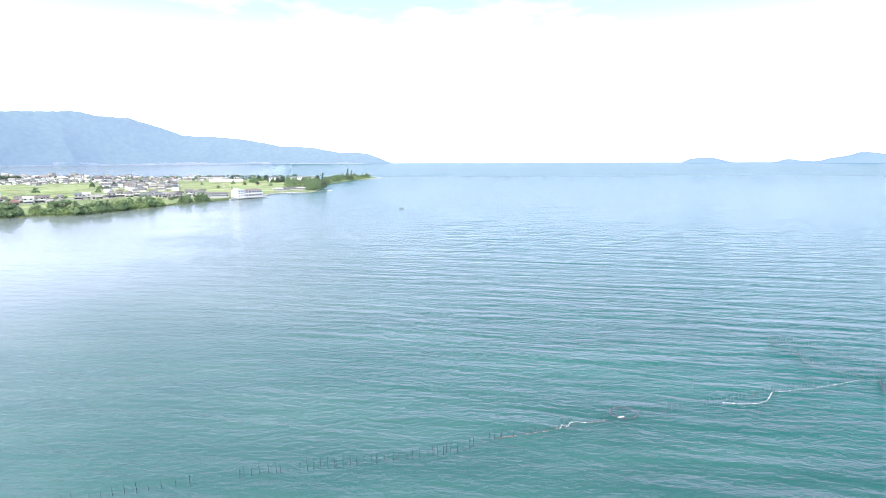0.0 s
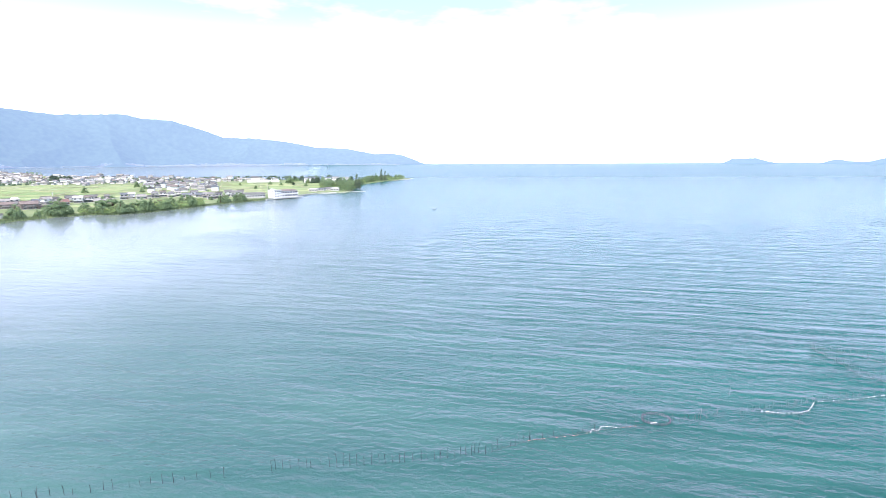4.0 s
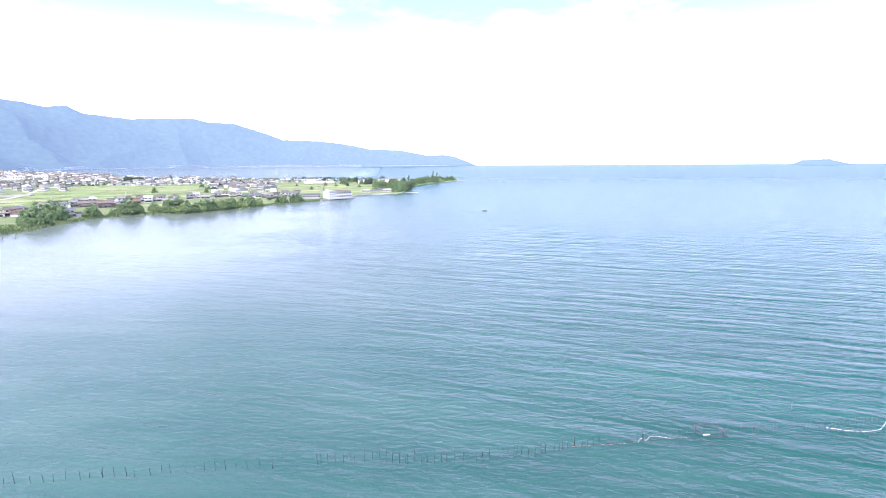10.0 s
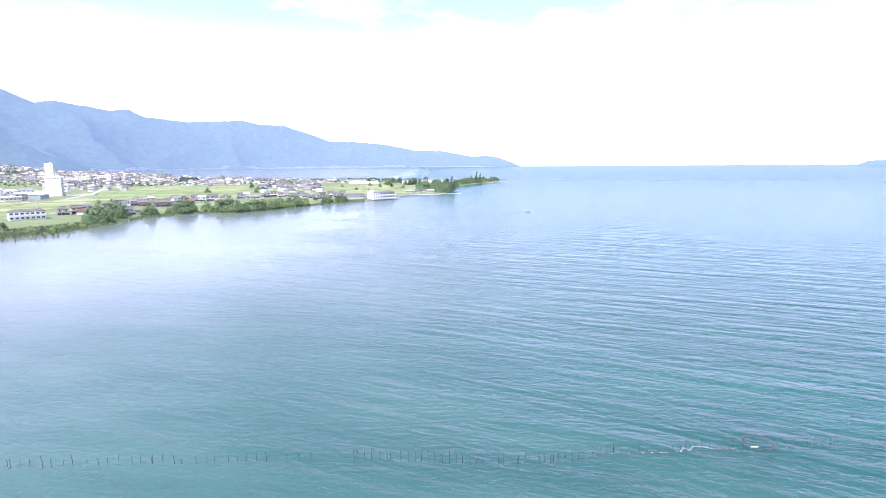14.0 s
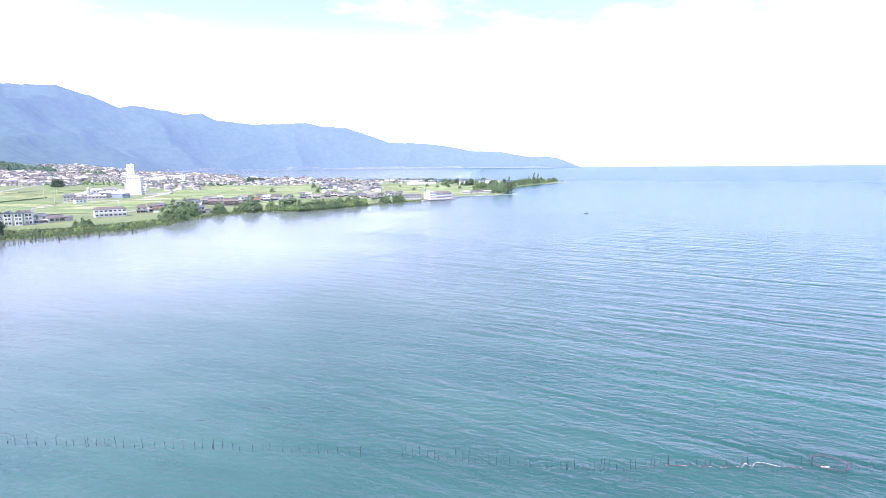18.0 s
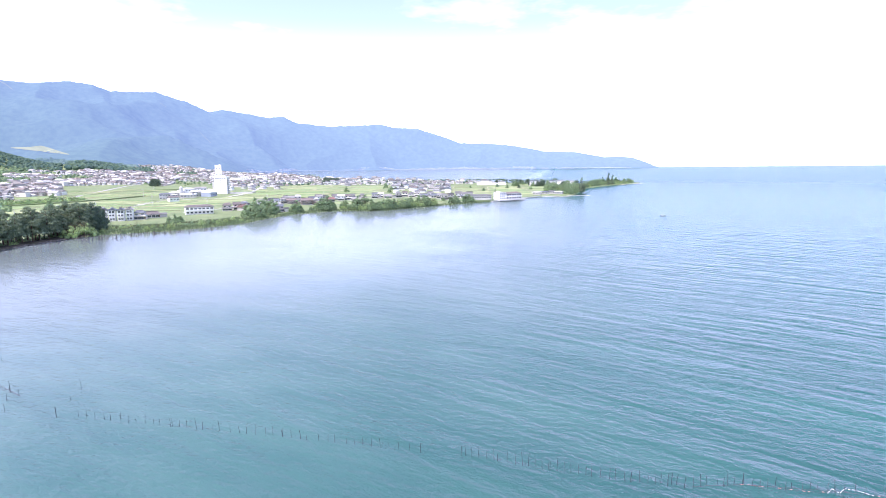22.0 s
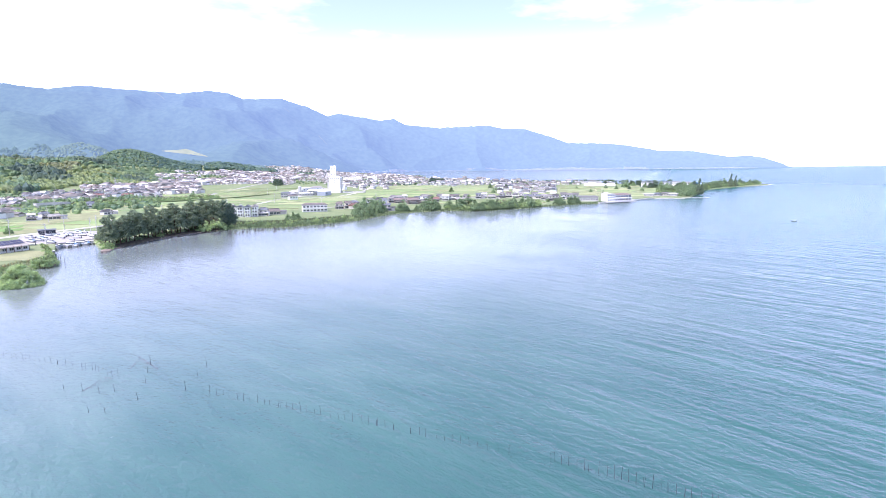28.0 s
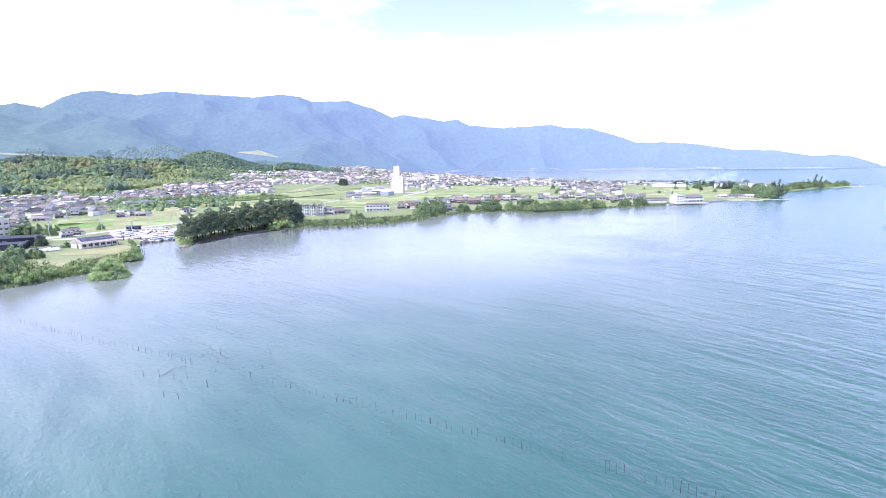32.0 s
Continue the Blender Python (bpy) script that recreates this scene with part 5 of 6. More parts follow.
settle(BROWN, 42.6, 566, -5, 0.62, 17, "dark weathered house with brown roof by the water")
for az_, r_, t_ in ((70.6, 882, 10), (70.1, 872, 60), (69.6, 868, 20), (69.1, 860, 30), (68.6, 872, 10), (68.1, 880, 40), (70.9, 895, 0), (69.4, 892, 30)):
    settle(RED, az_, r_, t_, 0.85, 11, "village house with a dull red roof")
# houses behind the harbour
for az_, r_, k_, t_ in ((79.9, 380, 0, 10), (79.25, 388, 1, 20), (75.7, 514, 1, 0), (74.8, 524, 0, 30), (74.1, 516, 3, 0), (71.4, 648, 2, 0), (70.2, 540, 3, 30), (82.9, 508, 0, 15), (81.8, 520, 3, 0), (80.4, 540, 1, 10), (79.2, 560, 2, 0), (78.4, 572, 3, 12), (83.6, 470, 1, 0)):
    settle(NEAR[k_], az_, r_, t_, 0.60 if r_ < 420 else 0.74, 10)


def slab_block(name, label, category, az, r, w, d, h, floors, bays, turn=0.0, wall=None, roof=None, size=(1.7, 1.25), band=False, gap=25):
    """A plain block of rooms with rows of windows, a parapet and a roof hut."""
    t = thing(name, label, category)
    x, y = polar(az, r)
    t.matrix_basis = at(x, y, ground_z(x, y), az + turn)
    TAKEN.append((x, y, gap))
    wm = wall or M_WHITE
    part("wall", Shape().box(0, 0, -1, w, d, h + 1), wm, t)
    if roof:
        part("roof", Shape().gable(0, 0, h + 0.1, w + 1.2, d + 1.2, d * 0.16, 0.25, d * 0.3), roof, t)
    else:
        p = Shape()
        for a, b, c, e in ((0, -d / 2 + 0.15, w, 0.3), (0, d / 2 - 0.15, w, 0.3), (-w / 2 + 0.15, 0, 0.3, d - 0.6), (w / 2 - 0.15, 0, 0.3, d - 0.6)):
            p.box(a, b, h, c, e, 0.9)
        part("parapet", p, wm, t)
        part("roof_hut", Shape().box(w * 0.22, 0, h, w * 0.22, d * 0.4, 2.6), wm, t)
    fh = h / floors
    for f in range(floors):
        for k in range(bays):
            put_window(t, size, -w / 2 + w * (k + 0.5) / bays, -d / 2 - 0.02, fh * (f + 0.52))
        if d > 8:
            for k in range(max(1, int(d / 5))):
                put_window(t, size, w / 2 + 0.02, -d / 2 + d * (k + 0.5) / max(1, int(d / 5)), fh * (f + 0.52), 90)
        if band and f:
            part("balcony", Shape().box(0, -d / 2 - 0.7, fh * f - 0.1, w, 1.4, 0.16).box(0, -d / 2 - 1.36, fh * f, w, 0.08, 1.0), wm, t)
    return t


# the white tower block: nearly blank lit face, open galleries on its side
tower = slab_block("tower_block", "tall white windowless tower block rising from the fields", "building", 49.25, 818, 16.5, 12, 23.0, 8, 1, turn=-14, size=(0.9, 1.0), gap=40)
for f in range(8):
    part("gallery", Shape().box(8.25 + 1.0, 0, 2.85 * f + 0.9, 2.0, 11, 0.25).box(8.25 + 1.9, 0, 2.85 * f + 1.1, 0.12, 11, 1.0), M_CONCRETE, tower)
for k in range(5):
    put_window(tower, (1.7, 1.25), -6 + 3 * k, -6.02, 21.4)
part("annex", Shape().box(-10.2, 2, -1, 4, 8, 17), M_CONCRETE, tower, "grey stair annex")
yard = Shape()
for a_, b_, c_, e_ in ((27, -6, 30, 0.4), (27, 14, 30, 0.4), (12.2, 4, 0.4, 20), (42, 4, 0.4, 20)):
    yard.box(a_, b_, -1, c_, e_, 2.8)
part("yard_wall", yard, M_CONCRETE, tower, "low pale wall round the yard")
slab_block("apartment_block", "distant tall white apartment block in the town", "building", 49.55, 1240, 13, 12, 38, 3, 2, wall=M_WHITE, gap=30)
slab_block("wide_white_hall", "wide white hall among the far town's roofs", "building", 47.2, 1500, 30, 18, 9, 3, 7, wall=M_WALL, gap=45)
slab_block("wide_white_block", "white block beside the far hall", "building", 45.6, 1460, 26, 20, 13, 4, 5, gap=40)
for az_, r_, w_, d_, h_, t_, wall_, roof_, label_ in ((54.3, 722, 12, 9, 6, 0, M_CONCRETE, M_ROOF, "low grey workshop with dark roof beside the tower"),
                                                       (53.3, 770, 17, 12, 5, 8, M_WALL, M_ROOF, "long low workshop with grey roof beside the tower"), (52.9, 790, 9, 9, 7, 0, M_WHITE, None, "small white flat-roofed workshop beside the tower"),
                                                       (52.3, 800, 14, 11, 8.5, 0, M_WHITE, M_PALE, "white two-storey workshop beside the tower"), (51.5, 765, 15, 13, 6.5, 15, M_CONCRETE, M_PALE, "pale grey workshop with light roof beside the tower"),
                                                       (51.2, 812, 16, 11, 9, -5, M_WHITE, M_ROOF, "white workshop with grey roof behind the yard"), (50.6, 770, 12, 11, 7, 20, M_WALL, None, "flat-roofed workshop by the tower's yard"),
                                                       (53.7, 740, 9, 8, 4, 30, M_WHITE, M_ROOF, "small white workshop with grey roof by the drive"), (52.0, 742, 8, 7, 3.5, -15, M_DARKSHED, None, "small dark shed among the workshops")):
    slab_block("workshop", label_, "building", az_, r_, w_, d_, h_, 2, 4, t_, wall=wall_, roof=roof_, gap=20)
silo = thing("silo", "slim pale concrete silo among the workshops", "silo")
silo.matrix_basis = at(*polar(52.9, 762), 1.4, 0)
part("shaft", Shape().tube([(0, 0, -1), (0, 0, 12), (0, 0, 13.5)], [2.2, 2.2, 0.8], n=14), M_CONCRETE, silo)
part("ladder", Shape().box(0, -2.3, 0, 0.5, 0.12, 12), M_STEEL, silo)
# lake hotel and its low neighbour
hotel = slab_block("lake_hotel", "white lakeside hotel with a three-storey head and long two-storey wing", "hotel", 19.7, 600, 26, 11, 7.2, 2, 7, turn=38, roof=M_ROOF_BROWN, size=(2.6, 1.9), gap=32)
hotel.matrix_basis = hotel.matrix_basis @ Matrix.Diagonal((0.9, 0.9, 0.88, 1))
hx = -16.8
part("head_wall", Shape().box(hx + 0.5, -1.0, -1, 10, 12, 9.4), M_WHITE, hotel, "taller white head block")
part("head_parapet", Shape().box(hx + 0.5, -1.0, 8.4, 10.6, 12.6, 0.5), M_CONCRETE, hotel)
part("roof_hut", Shape().box(hx - 1, 1, 8.9, 3.5, 3.5, 1.4), M_WHITE, hotel)
for f in range(3):
    for k in range(3):
        put_window(hotel, (1.7, 1.25), hx - 2.6 + 3.1 * k, -7.02, 1.7 + 2.7 * f)
    for k in range(2):
        put_window(hotel, (1.3, 1.7), hx - 4.52, -4 + 5.0 * k, 1.7 + 2.7 * f, -90)
for k in range(6):
    part("column", Shape().box(-12.5 + 5 * k, -7.1, -0.5, 0.4, 0.4, 4.2), M_WHITE, hotel)
part("balcony", Shape().box(0, -6.4, 3.5, 26, 1.8, 0.3).box(0, -7.2, 3.8, 26, 0.12, 0.9), M_WHITE, hotel)
part("terrace", Shape().box(-4, -10, -1, 40, 5, 1.2), M_CONCRETE, hotel)
slab_block("lake_hostel", "long two-storey hostel with grey roof", "building", 22.9, 588, 24, 8, 4.6, 1, 9, turn=8, wall=M_CONCRETE, roof=M_ROOF, gap=24)
slab_block("lake_apartments", "long two-storey white apartment row with grey roof", "building", 51.35, 480, 21, 9, 6.0, 2, 7, turn=6, wall=M_WHITE, roof=M_ROOF, band=True, gap=22)
for az_, r_ in ((16.9, 690), (16.2, 700), (15.4, 712), (14.7, 700)):
    slab_block("boat_shed", "low white boat shed by the jetty", "shed", az_, r_, 10, 7, 2.8, 1, 3, turn=-14, wall=M_CONCRETE, roof=M_ROOF, gap=16)
for az_, r_, w_ in ((14.6, 985, 14), (15.6, 960, 16), (17.2, 965, 20), (13.6, 960, 12)):
    slab_block("white_lodge", "white lodge among the trees of the point", "building", az_, r_, w_, 9, 8, 2, 4, roof=M_ROOF, gap=16)
slab_block("long_hall", "long low white hall behind the paddies", "building", 22.9, 1130, 50, 10, 3.2, 1, 14, wall=M_CONCRETE, gap=40)
for k in range(4):
    g_ = thing("greenhouse", "long white plastic greenhouse in the paddies", "greenhouse", "greenhouses")
    x, y = polar(21.8, 1010 + 12 * k)
    g_.matrix_basis = at(x, y, 1.5, 21.8)
    TAKEN.append((x, y, 30))
    s = Shape()
    prof = [(math.cos(math.pi * i / 10) * -3.2, math.sin(math.pi * i / 10) * 3.0) for i in range(11)]
    s.add([(e * 27, a, b) for e in (-1, 1) for a, b in prof], [(i, i + 1, i + 12, i + 11) for i in range(10)] + [tuple(range(10, -1, -1)), tuple(range(11, 22))])
    part("skin", s, M_FRAME, g_)
    part("door", Shape().box(27.05, 0, 0, 0.1, 1.8, 2.0), M_STEEL, g_)


def village(az, rr, count, gap, turn, seed, kinds, spread=8):
    g = random.Random(seed)
    got = 0
    for _ in range(count * 12):
        a, r = g.uniform(*az), g.uniform(*rr)
        x, y = polar(a, r)
        if r > np.interp(a, B_AZ, B_R) - 25 or r < shore(a) + 28 or not free(x, y, gap):
            continue
        TAKEN.append((x, y, gap * 0.8))
        g.choice(kinds).put(at(x, y, ground_z(x, y), turn + 90 * g.randint(0, 3) + g.uniform(-spread, spread), g.uniform(0.72, 0.98)))
        got += 1
        if got == count:
            break


village((26.2, 32.4), (740, 1080), 52, 13, 20, 1, MID)
village((34, 39), (1000, 1200), 14, 15, 20, 2, MID)
village((14.5, 40), (1060, 1500), 30, 17, 10, 3, MID)
village((76.8, 87), (545, 800), 84, 10.5, 30, 4, MID)
village((66, 76), (830, 1000), 56, 11, 30, 5, MID)
village((40, 49), (900, 1250), 30, 17, 15, 6, MID)


# far houses joined by quarter
def house_cloud(name, label, az, rr, n, seed, gap=11.0, big=0.06):
    g = np.random.default_rng(seed)
    cells, W, R = set(), Shape(), Shape()
    for _ in range(n * 3):
        a, r = g.uniform(*az), math.sqrt(g.uniform(rr[0] ** 2, rr[1] ** 2))
        x, y = polar(a, r)
        key = (round(x / gap), round(y / gap))
        if key in cells or r > np.interp(a, B_AZ, B_R) - 20 or not free(x, y, 10):
            continue
        bare = 1.5 + max(r - 900, 0) * float(slope_of(a))
        if noise.noise((x / 130, y / 130, seed)) < -0.12 or ground_z(x, y) - bare > 5:
            continue
        cells.add(key)
        w, d, h = g.uniform(3.8, 6.6), g.uniform(3.4, 5.2), g.choice([2.2, 2.6, 3.8, 4.2])
        if g.random() < big:
            w, d, h = g.uniform(9, 17), g.uniform(7, 10), g.uniform(4, 7)
        z, t = ground_z(x, y) - 0.5, 15 + 90 * int(g.integers(0, 2)) + g.uniform(-12, 12)
        W.box(x, y, z, w, d, h + 0.5, t)
        s = Shape()
        flat = g.random() < 0.15
        s.gable(0, 0, h + 0.1, w + 1.3, d + 1.3, 0.3 if flat else d * 0.3, 0.25, 0 if g.random() < 0.5 else 2.0)
        c, q = math.cos(radians(t)), math.sin(radians(t))
        R.add([(x + c * p[0] - q * p[1], y + q * p[0] + c * p[1], z + 0.5 + p[2]) for p in s.v], s.f)
        if len(cells) >= n:
            break
    ob = new(name, W.mesh(name, M_WALL_FAR))
    tagged(ob, label, "houses", kind="stuff")
    rf = new("far_roofs", R.mesh("far_roofs", M_ROOF_FAR))
    rf.parent = ob
    tagged(rf, kind="stuff")
    return ob


M_WALL_FAR = mat("far_house_wall", (0.64, 0.63, 0.62), (0.73, 0.72, 0.70), scale=0.4, fine=0.06, island=True,
                 rnd=[(1, 1, 1), (0.9, 0.88, 0.84), (0.7, 0.68, 0.66), (1.0, 1.0, 1.0), (0.6, 0.6, 0.58), (0.95, 0.92, 0.90)])
M_ROOF_FAR = mat("far_house_roof", (0.212, 0.203, 0.192), (0.300, 0.288, 0.272), scale=0.5, rough=0.6, spec=0.3, fine=0.15, island=True,
                 rnd=[(0.6, 0.6, 0.6), (0.95, 0.92, 0.9), (0.45, 0.45, 0.48), (0.84, 0.74, 0.68), (1.6, 1.6, 1.6), (0.8, 0.78, 0.76), (2.9, 2.9, 2.9), (0.78, 0.70, 0.66), (1.9, 1.95, 2.0)])
house_cloud("far_town_houses", "dense far town of tiled houses on the rising plain", (53.5, 66), (1140, 1750), 2100, 31, 7)
house_cloud("wood_edge_houses", "tiled houses along the edge of the hill woods", (66, 72), (960, 1180), 300, 36, 7.5)
house_cloud("mid_town_houses", "dense town of pale houses behind the paddies", (40, 55), (1080, 2500), 2600, 32, 8, 0.06)
house_cloud("hill_foot_houses", "tiled houses at the foot of the wooded hill", (71, 88), (740, 960), 430, 33, 8)
house_cloud("near_village_houses", "small tiled houses packed between the village lanes", (76.4, 88), (560, 880), 300, 37, 8, 0.02)
house_cloud("town_edge_houses", "tiled houses along the town's edge above the paddies", (62.4, 69.2), (905, 1160), 520, 38, 7.5, 0.04)
house_cloud("upland_houses", "scattered houses on the upland below the mountains", (47, 66), (1900, 2950), 800, 34, 16, 0.1)
house_cloud("back_shore_houses", "row of houses along the peninsula's far shore", (15, 40), (1060, 1560), 420, 35, 12)


# ---------------------------------------------------------------- fields and roads
FIELD_TURN = 24.0
M_BANK = mat("dry_bank_grass", (0.36, 0.36, 0.22), (0.48, 0.45, 0.31), scale=0.06, bump=0.2)


def paddies():
    c, s = math.cos(radians(FIELD_TURN)), math.sin(radians(FIELD_TURN))
    g = random.Random(5)
    banks = Shape()
    big = [bpy.data.meshes.new("paddy") for _ in range(4)]
    for i, me in enumerate(big):
        w, d = (54.0, 54.0, 40.0, 26.0)[i], (24.5, 12.0, 24.5, 24.5)[i]
        b = Shape().box(0, 0, 0, w, d, 0.10)
        me.from_pydata(b.v, [], b.f)
        me.materials.append(M_PADDY)
    n = 0
    for i in range(-40, 40):
        for j in range(-60, 90):
            u, v = i * 56.0, j * 26.0
            x, y = c * u - s * v, s * u + c * v
            az, r = math.degrees(math.atan2(-x, y)), math.hypot(x, y)
            if not 15 < az < 86 or r > min(1180 if az < 44 else 1010 if az < 62.5 else 885, np.interp(az, B_AZ, B_R) - 55) or r < shore(az) + 62:
                continue
            if not free(x, y, 20) or not all(free(x + c * e, y + s * e, 14) for e in (-20, 20)):
                continue
            if az > 71 and r < 440:
                continue
            ob = new("paddy_field", g.choice(big[:3] if g.random() < 0.8 else big))
            tilt = Euler((0, 0, radians(FIELD_TURN)))
            ob.matrix_basis = Matrix.Translation((x, y, ground_z(x, y) + 0.02)) @ tilt.to_matrix().to_4x4()
            tagged(ob, "bright green young rice paddy between low banks", "field", "paddy fields", "structure")
            n += 1
            z = ground_z(x, y) - 0.2
            for e, w, d in ((-13.0, 55.5, 0.45), (13.0, 55.5, 0.45)):
                if g.random() < 0.45:
                    banks.box(x - s * e, y + c * e, z, w, d, 0.5, FIELD_TURN)
            if g.random() < 0.6:
                banks.box(x - c * 28.0, y - s * 28.0, z, 0.6 if g.random() < 0.8 else 2.2, 25.5, 0.5, FIELD_TURN)
    tagged(new("field_banks", banks.mesh("field_banks", M_BANK)), "low pale grass banks between the paddies", "banks", kind="stuff")
    return n


paddies()


def ribbon(name, label, pts, width, material, lift=0.12, kind="structure", category="road", level=None, deep=0.3):
    """A strip with real edges along plan points, laid on the land."""
    P = []
    for a, b in zip(pts, pts[1:]):
        k = max(1, int(math.hypot(b[0] - a[0], b[1] - a[1]) / 12))
        P += [(a[0] + (b[0] - a[0]) * i / k, a[1] + (b[1] - a[1]) * i / k) for i in range(k)]
    P.append(pts[-1])
    v, f = [], []
    for i, (x, y) in enumerate(P):
        a, b = P[max(i - 1, 0)], P[min(i + 1, len(P) - 1)]
        dx, dy = b[0] - a[0], b[1] - a[1]
        q = math.hypot(dx, dy) or 1
        nx, ny = -dy / q * width / 2, dx / q * width / 2
        z = ground_z(x, y) if level is None else level
        v += [(x + nx, y + ny, z - deep), (x + nx, y + ny, z + lift), (x - nx, y - ny, z + lift), (x - nx, y - ny, z - deep)]
        if i:
            k = 4 * i
            f += [(k - 4 + e, k - 3 + e, k + 1 + e, k + e) for e in range(3)]
    me = bpy.data.meshes.new(name)
    me.from_pydata(v, [], f)
    me.materials.append(material)
    return tagged(new(name, me), label, category, kind=kind)


ribbon("road_plain", "pale farm road across the paddies", [(-455, 262), (-472, 290), (-499, 319), (-541, 368), (-565, 403), (-590, 450)], 5.5, M_CONCRETE)
ribbon("road_tower", "pale wall-lined road past the tower block", [(-542, 472), (-572, 520), (-608, 575), (-764, 752)], 5.0, M_CONCRETE)
ribbon("road_field", "straight pale farm lane between paddies", [(-565, 403), (-552, 430), (-526, 459), (-472, 495), (-426, 520), (-380, 545)], 4.0, M_CONCRETE)
ribbon("road_upper", "curved pale road on the upper plain", [(-640, 330), (-779, 431), (-925, 591), (-1011, 716)], 6.0, M_ASPHALT)
ribbon("road_harbour", "pale road behind the harbour", [(-372, 20), (-377, 70), (-392, 100), (-404, 140), (-420, 200), (-455, 262)], 6.0, M_CONCRETE)
ribbon("road_village", "village road behind the lake houses", [(-395, 300), (-402, 360), (-398, 420), (-385, 480), (-372, 540), (-340, 590), (-300, 610), (-250, 612), (-228, 640)], 4.0, M_ASPHALT)
ribbon("beach_point", "pale sandy beach at the tip of the point", [polar(6.75, 1150), polar(7.3, 1122), polar(8.0, 1094), polar(8.8, 1055)], 9.0, M_SAND, 0.3, category="beach", level=0.15, deep=1.5)
ribbon("bank_spit", "dark needle-covered bank under the pines", [polar(a, shore(a) + 9 + q) for a, q in ((70.0, 3), (69.4, 0), (68, 1), (66.6, 0), (65, 1.5), (63.5, 0.5), (62.2, 1), (60.8, 0))], 13.0, M_FLOOR, 0.06, category="bank", level=1.1, deep=1.9)

from mathutils.bvhtree import BVHTree
# ---------------------------------------------------------------- harbour and near bank


def quay(pts, width, top, label):
    v, f = [], []
    q = thing("quay_wall", label, "quay", kind="structure")
    for (x0, y0), (x1, y1) in zip(pts, pts[1:]):
        d = math.hypot(x1 - x0, y1 - y0)
        a = math.degrees(math.atan2(y1 - y0, x1 - x0))
        n = max(1, round(d / 4.0))
        for k in range(n):
            u = (k + 0.5) / n
            part("kerb_block", Shape().box(0, 0, -2, d / n - 0.06, width, top + 2), M_CONCRETE, q, at=at(x0 + (x1 - x0) * u, y0 + (y1 - y0) * u, 0, a))


quay([polar(74.0, 334), polar(72.6, 345), polar(71.3, 349)], 3.0, 1.1, "concrete quay of the small harbour")
quay([polar(72.9, 343), polar(72.75, 331)], 2.2, 0.9, "short concrete pier in the harbour")
quay([polar(72.1, 347), polar(71.95, 336)], 2.2, 0.9, "second short concrete pier in the harbour")


def boat_builder(label, length, cabin, tarp, seed, hull=None):
    def build():
        t = thing("boat", label, "boat", "boats in the harbour")
        L, w = length, length * 0.27
        st = [(-0.5, 0.85, 0.0), (-0.2, 1.0, 0.0), (0.15, 0.95, 0.05), (0.38, 0.55, 0.18), (0.5, 0.04, 0.32)]
        v, f = [], []
        for u, k, up in st:
            v += [(u * L, -w / 2 * k, 0.75 + up * 1.5), (u * L, -w / 2 * k * 0.6, 0.0), (u * L, 0, -0.25 + up * 0.6), (u * L, w / 2 * k * 0.6, 0.0), (u * L, w / 2 * k, 0.75 + up * 1.5),
                  (u * L, w / 2 * k * 0.82, 0.6 + up * 1.5), (u * L, -w / 2 * k * 0.82, 0.6 + up * 1.5)]
        for i in range(4):
            for e in range(7):
                a, b = i * 7 + e, i * 7 + (e + 1) % 7
                f.append((a, b, b + 7, a + 7))
        f += [tuple(range(6, -1, -1)), tuple(range(28, 35))]
        part("hull", Shape().add(v, f), hull or M_HULL, t)
        part("rub_rail", Shape().tube([(u * L, -w / 2 * k - 0.02, 0.72 + up * 1.5) for u, k, up in st], [0.05] * 5, n=4).tube([(u * L, w / 2 * k + 0.02, 0.72 + up * 1.5) for u, k, up in st], [0.05] * 5, n=4), M_STEEL, t)
        if cabin:
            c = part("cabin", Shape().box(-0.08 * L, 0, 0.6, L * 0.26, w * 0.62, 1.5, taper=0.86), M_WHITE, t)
            part("cabin_window", Shape().box(-0.08 * L, 0, 1.35, L * 0.25, w * 0.60, 0.42, taper=0.95), M_WINDOW, c)
            part("mast", Shape().tube([(-0.1 * L, 0, 2.0), (-0.1 * L, 0, 3.6)], [0.05, 0.03], n=6), M_STEEL, t)
        if tarp:
            s = Shape().gable(-0.03 * L, 0, 0.85, L * 0.8, w * 0.95, 0.75, 0.25, 0.8)
            part("cover", s, M_TARP, t, "tied-down tarpaulin cover")
        part("outboard", Shape().box(-0.53 * L, 0, 0.1, 0.4, 0.35, 1.0, taper=0.8), M_DARKSHED, t)
        return t
    return Kind(build)


BOATS = [boat_builder("white motor boat with small cabin", 7.0, True, False, 1), boat_builder("open white fishing boat with coloured cover", 6.0, False, True, 2),
         boat_builder("open white fishing boat", 6.5, False, False, 3), boat_builder("white cabin boat under a cover", 8.0, True, True, 4)]
gb = random.Random(12)
for i in range(17):
    a = 71.35 + i * 0.168
    x, y = polar(a, shore(a) - 5.0 - gb.uniform(0, 2))
    gb.choice(BOATS).put(at(x, y, 0.0, a - 90 + gb.uniform(-12, 12), gb.uniform(0.85, 1.1)))
for i in range(34):
    a = 71.0 + gb.uniform(0, 5.4)
    r = shore(a) if a < 74.1 else 336
    x, y = polar(a, r + 6 + gb.uniform(0, 46))
    if not free(x, y, 3.6):
        continue
    TAKEN.append((x, y, 3.6))
    gb.choice(BOATS).put(at(x, y, 1.62, 200 + gb.uniform(-15, 15), gb.uniform(0.8, 1.05)), "boat laid up ashore behind the quay")
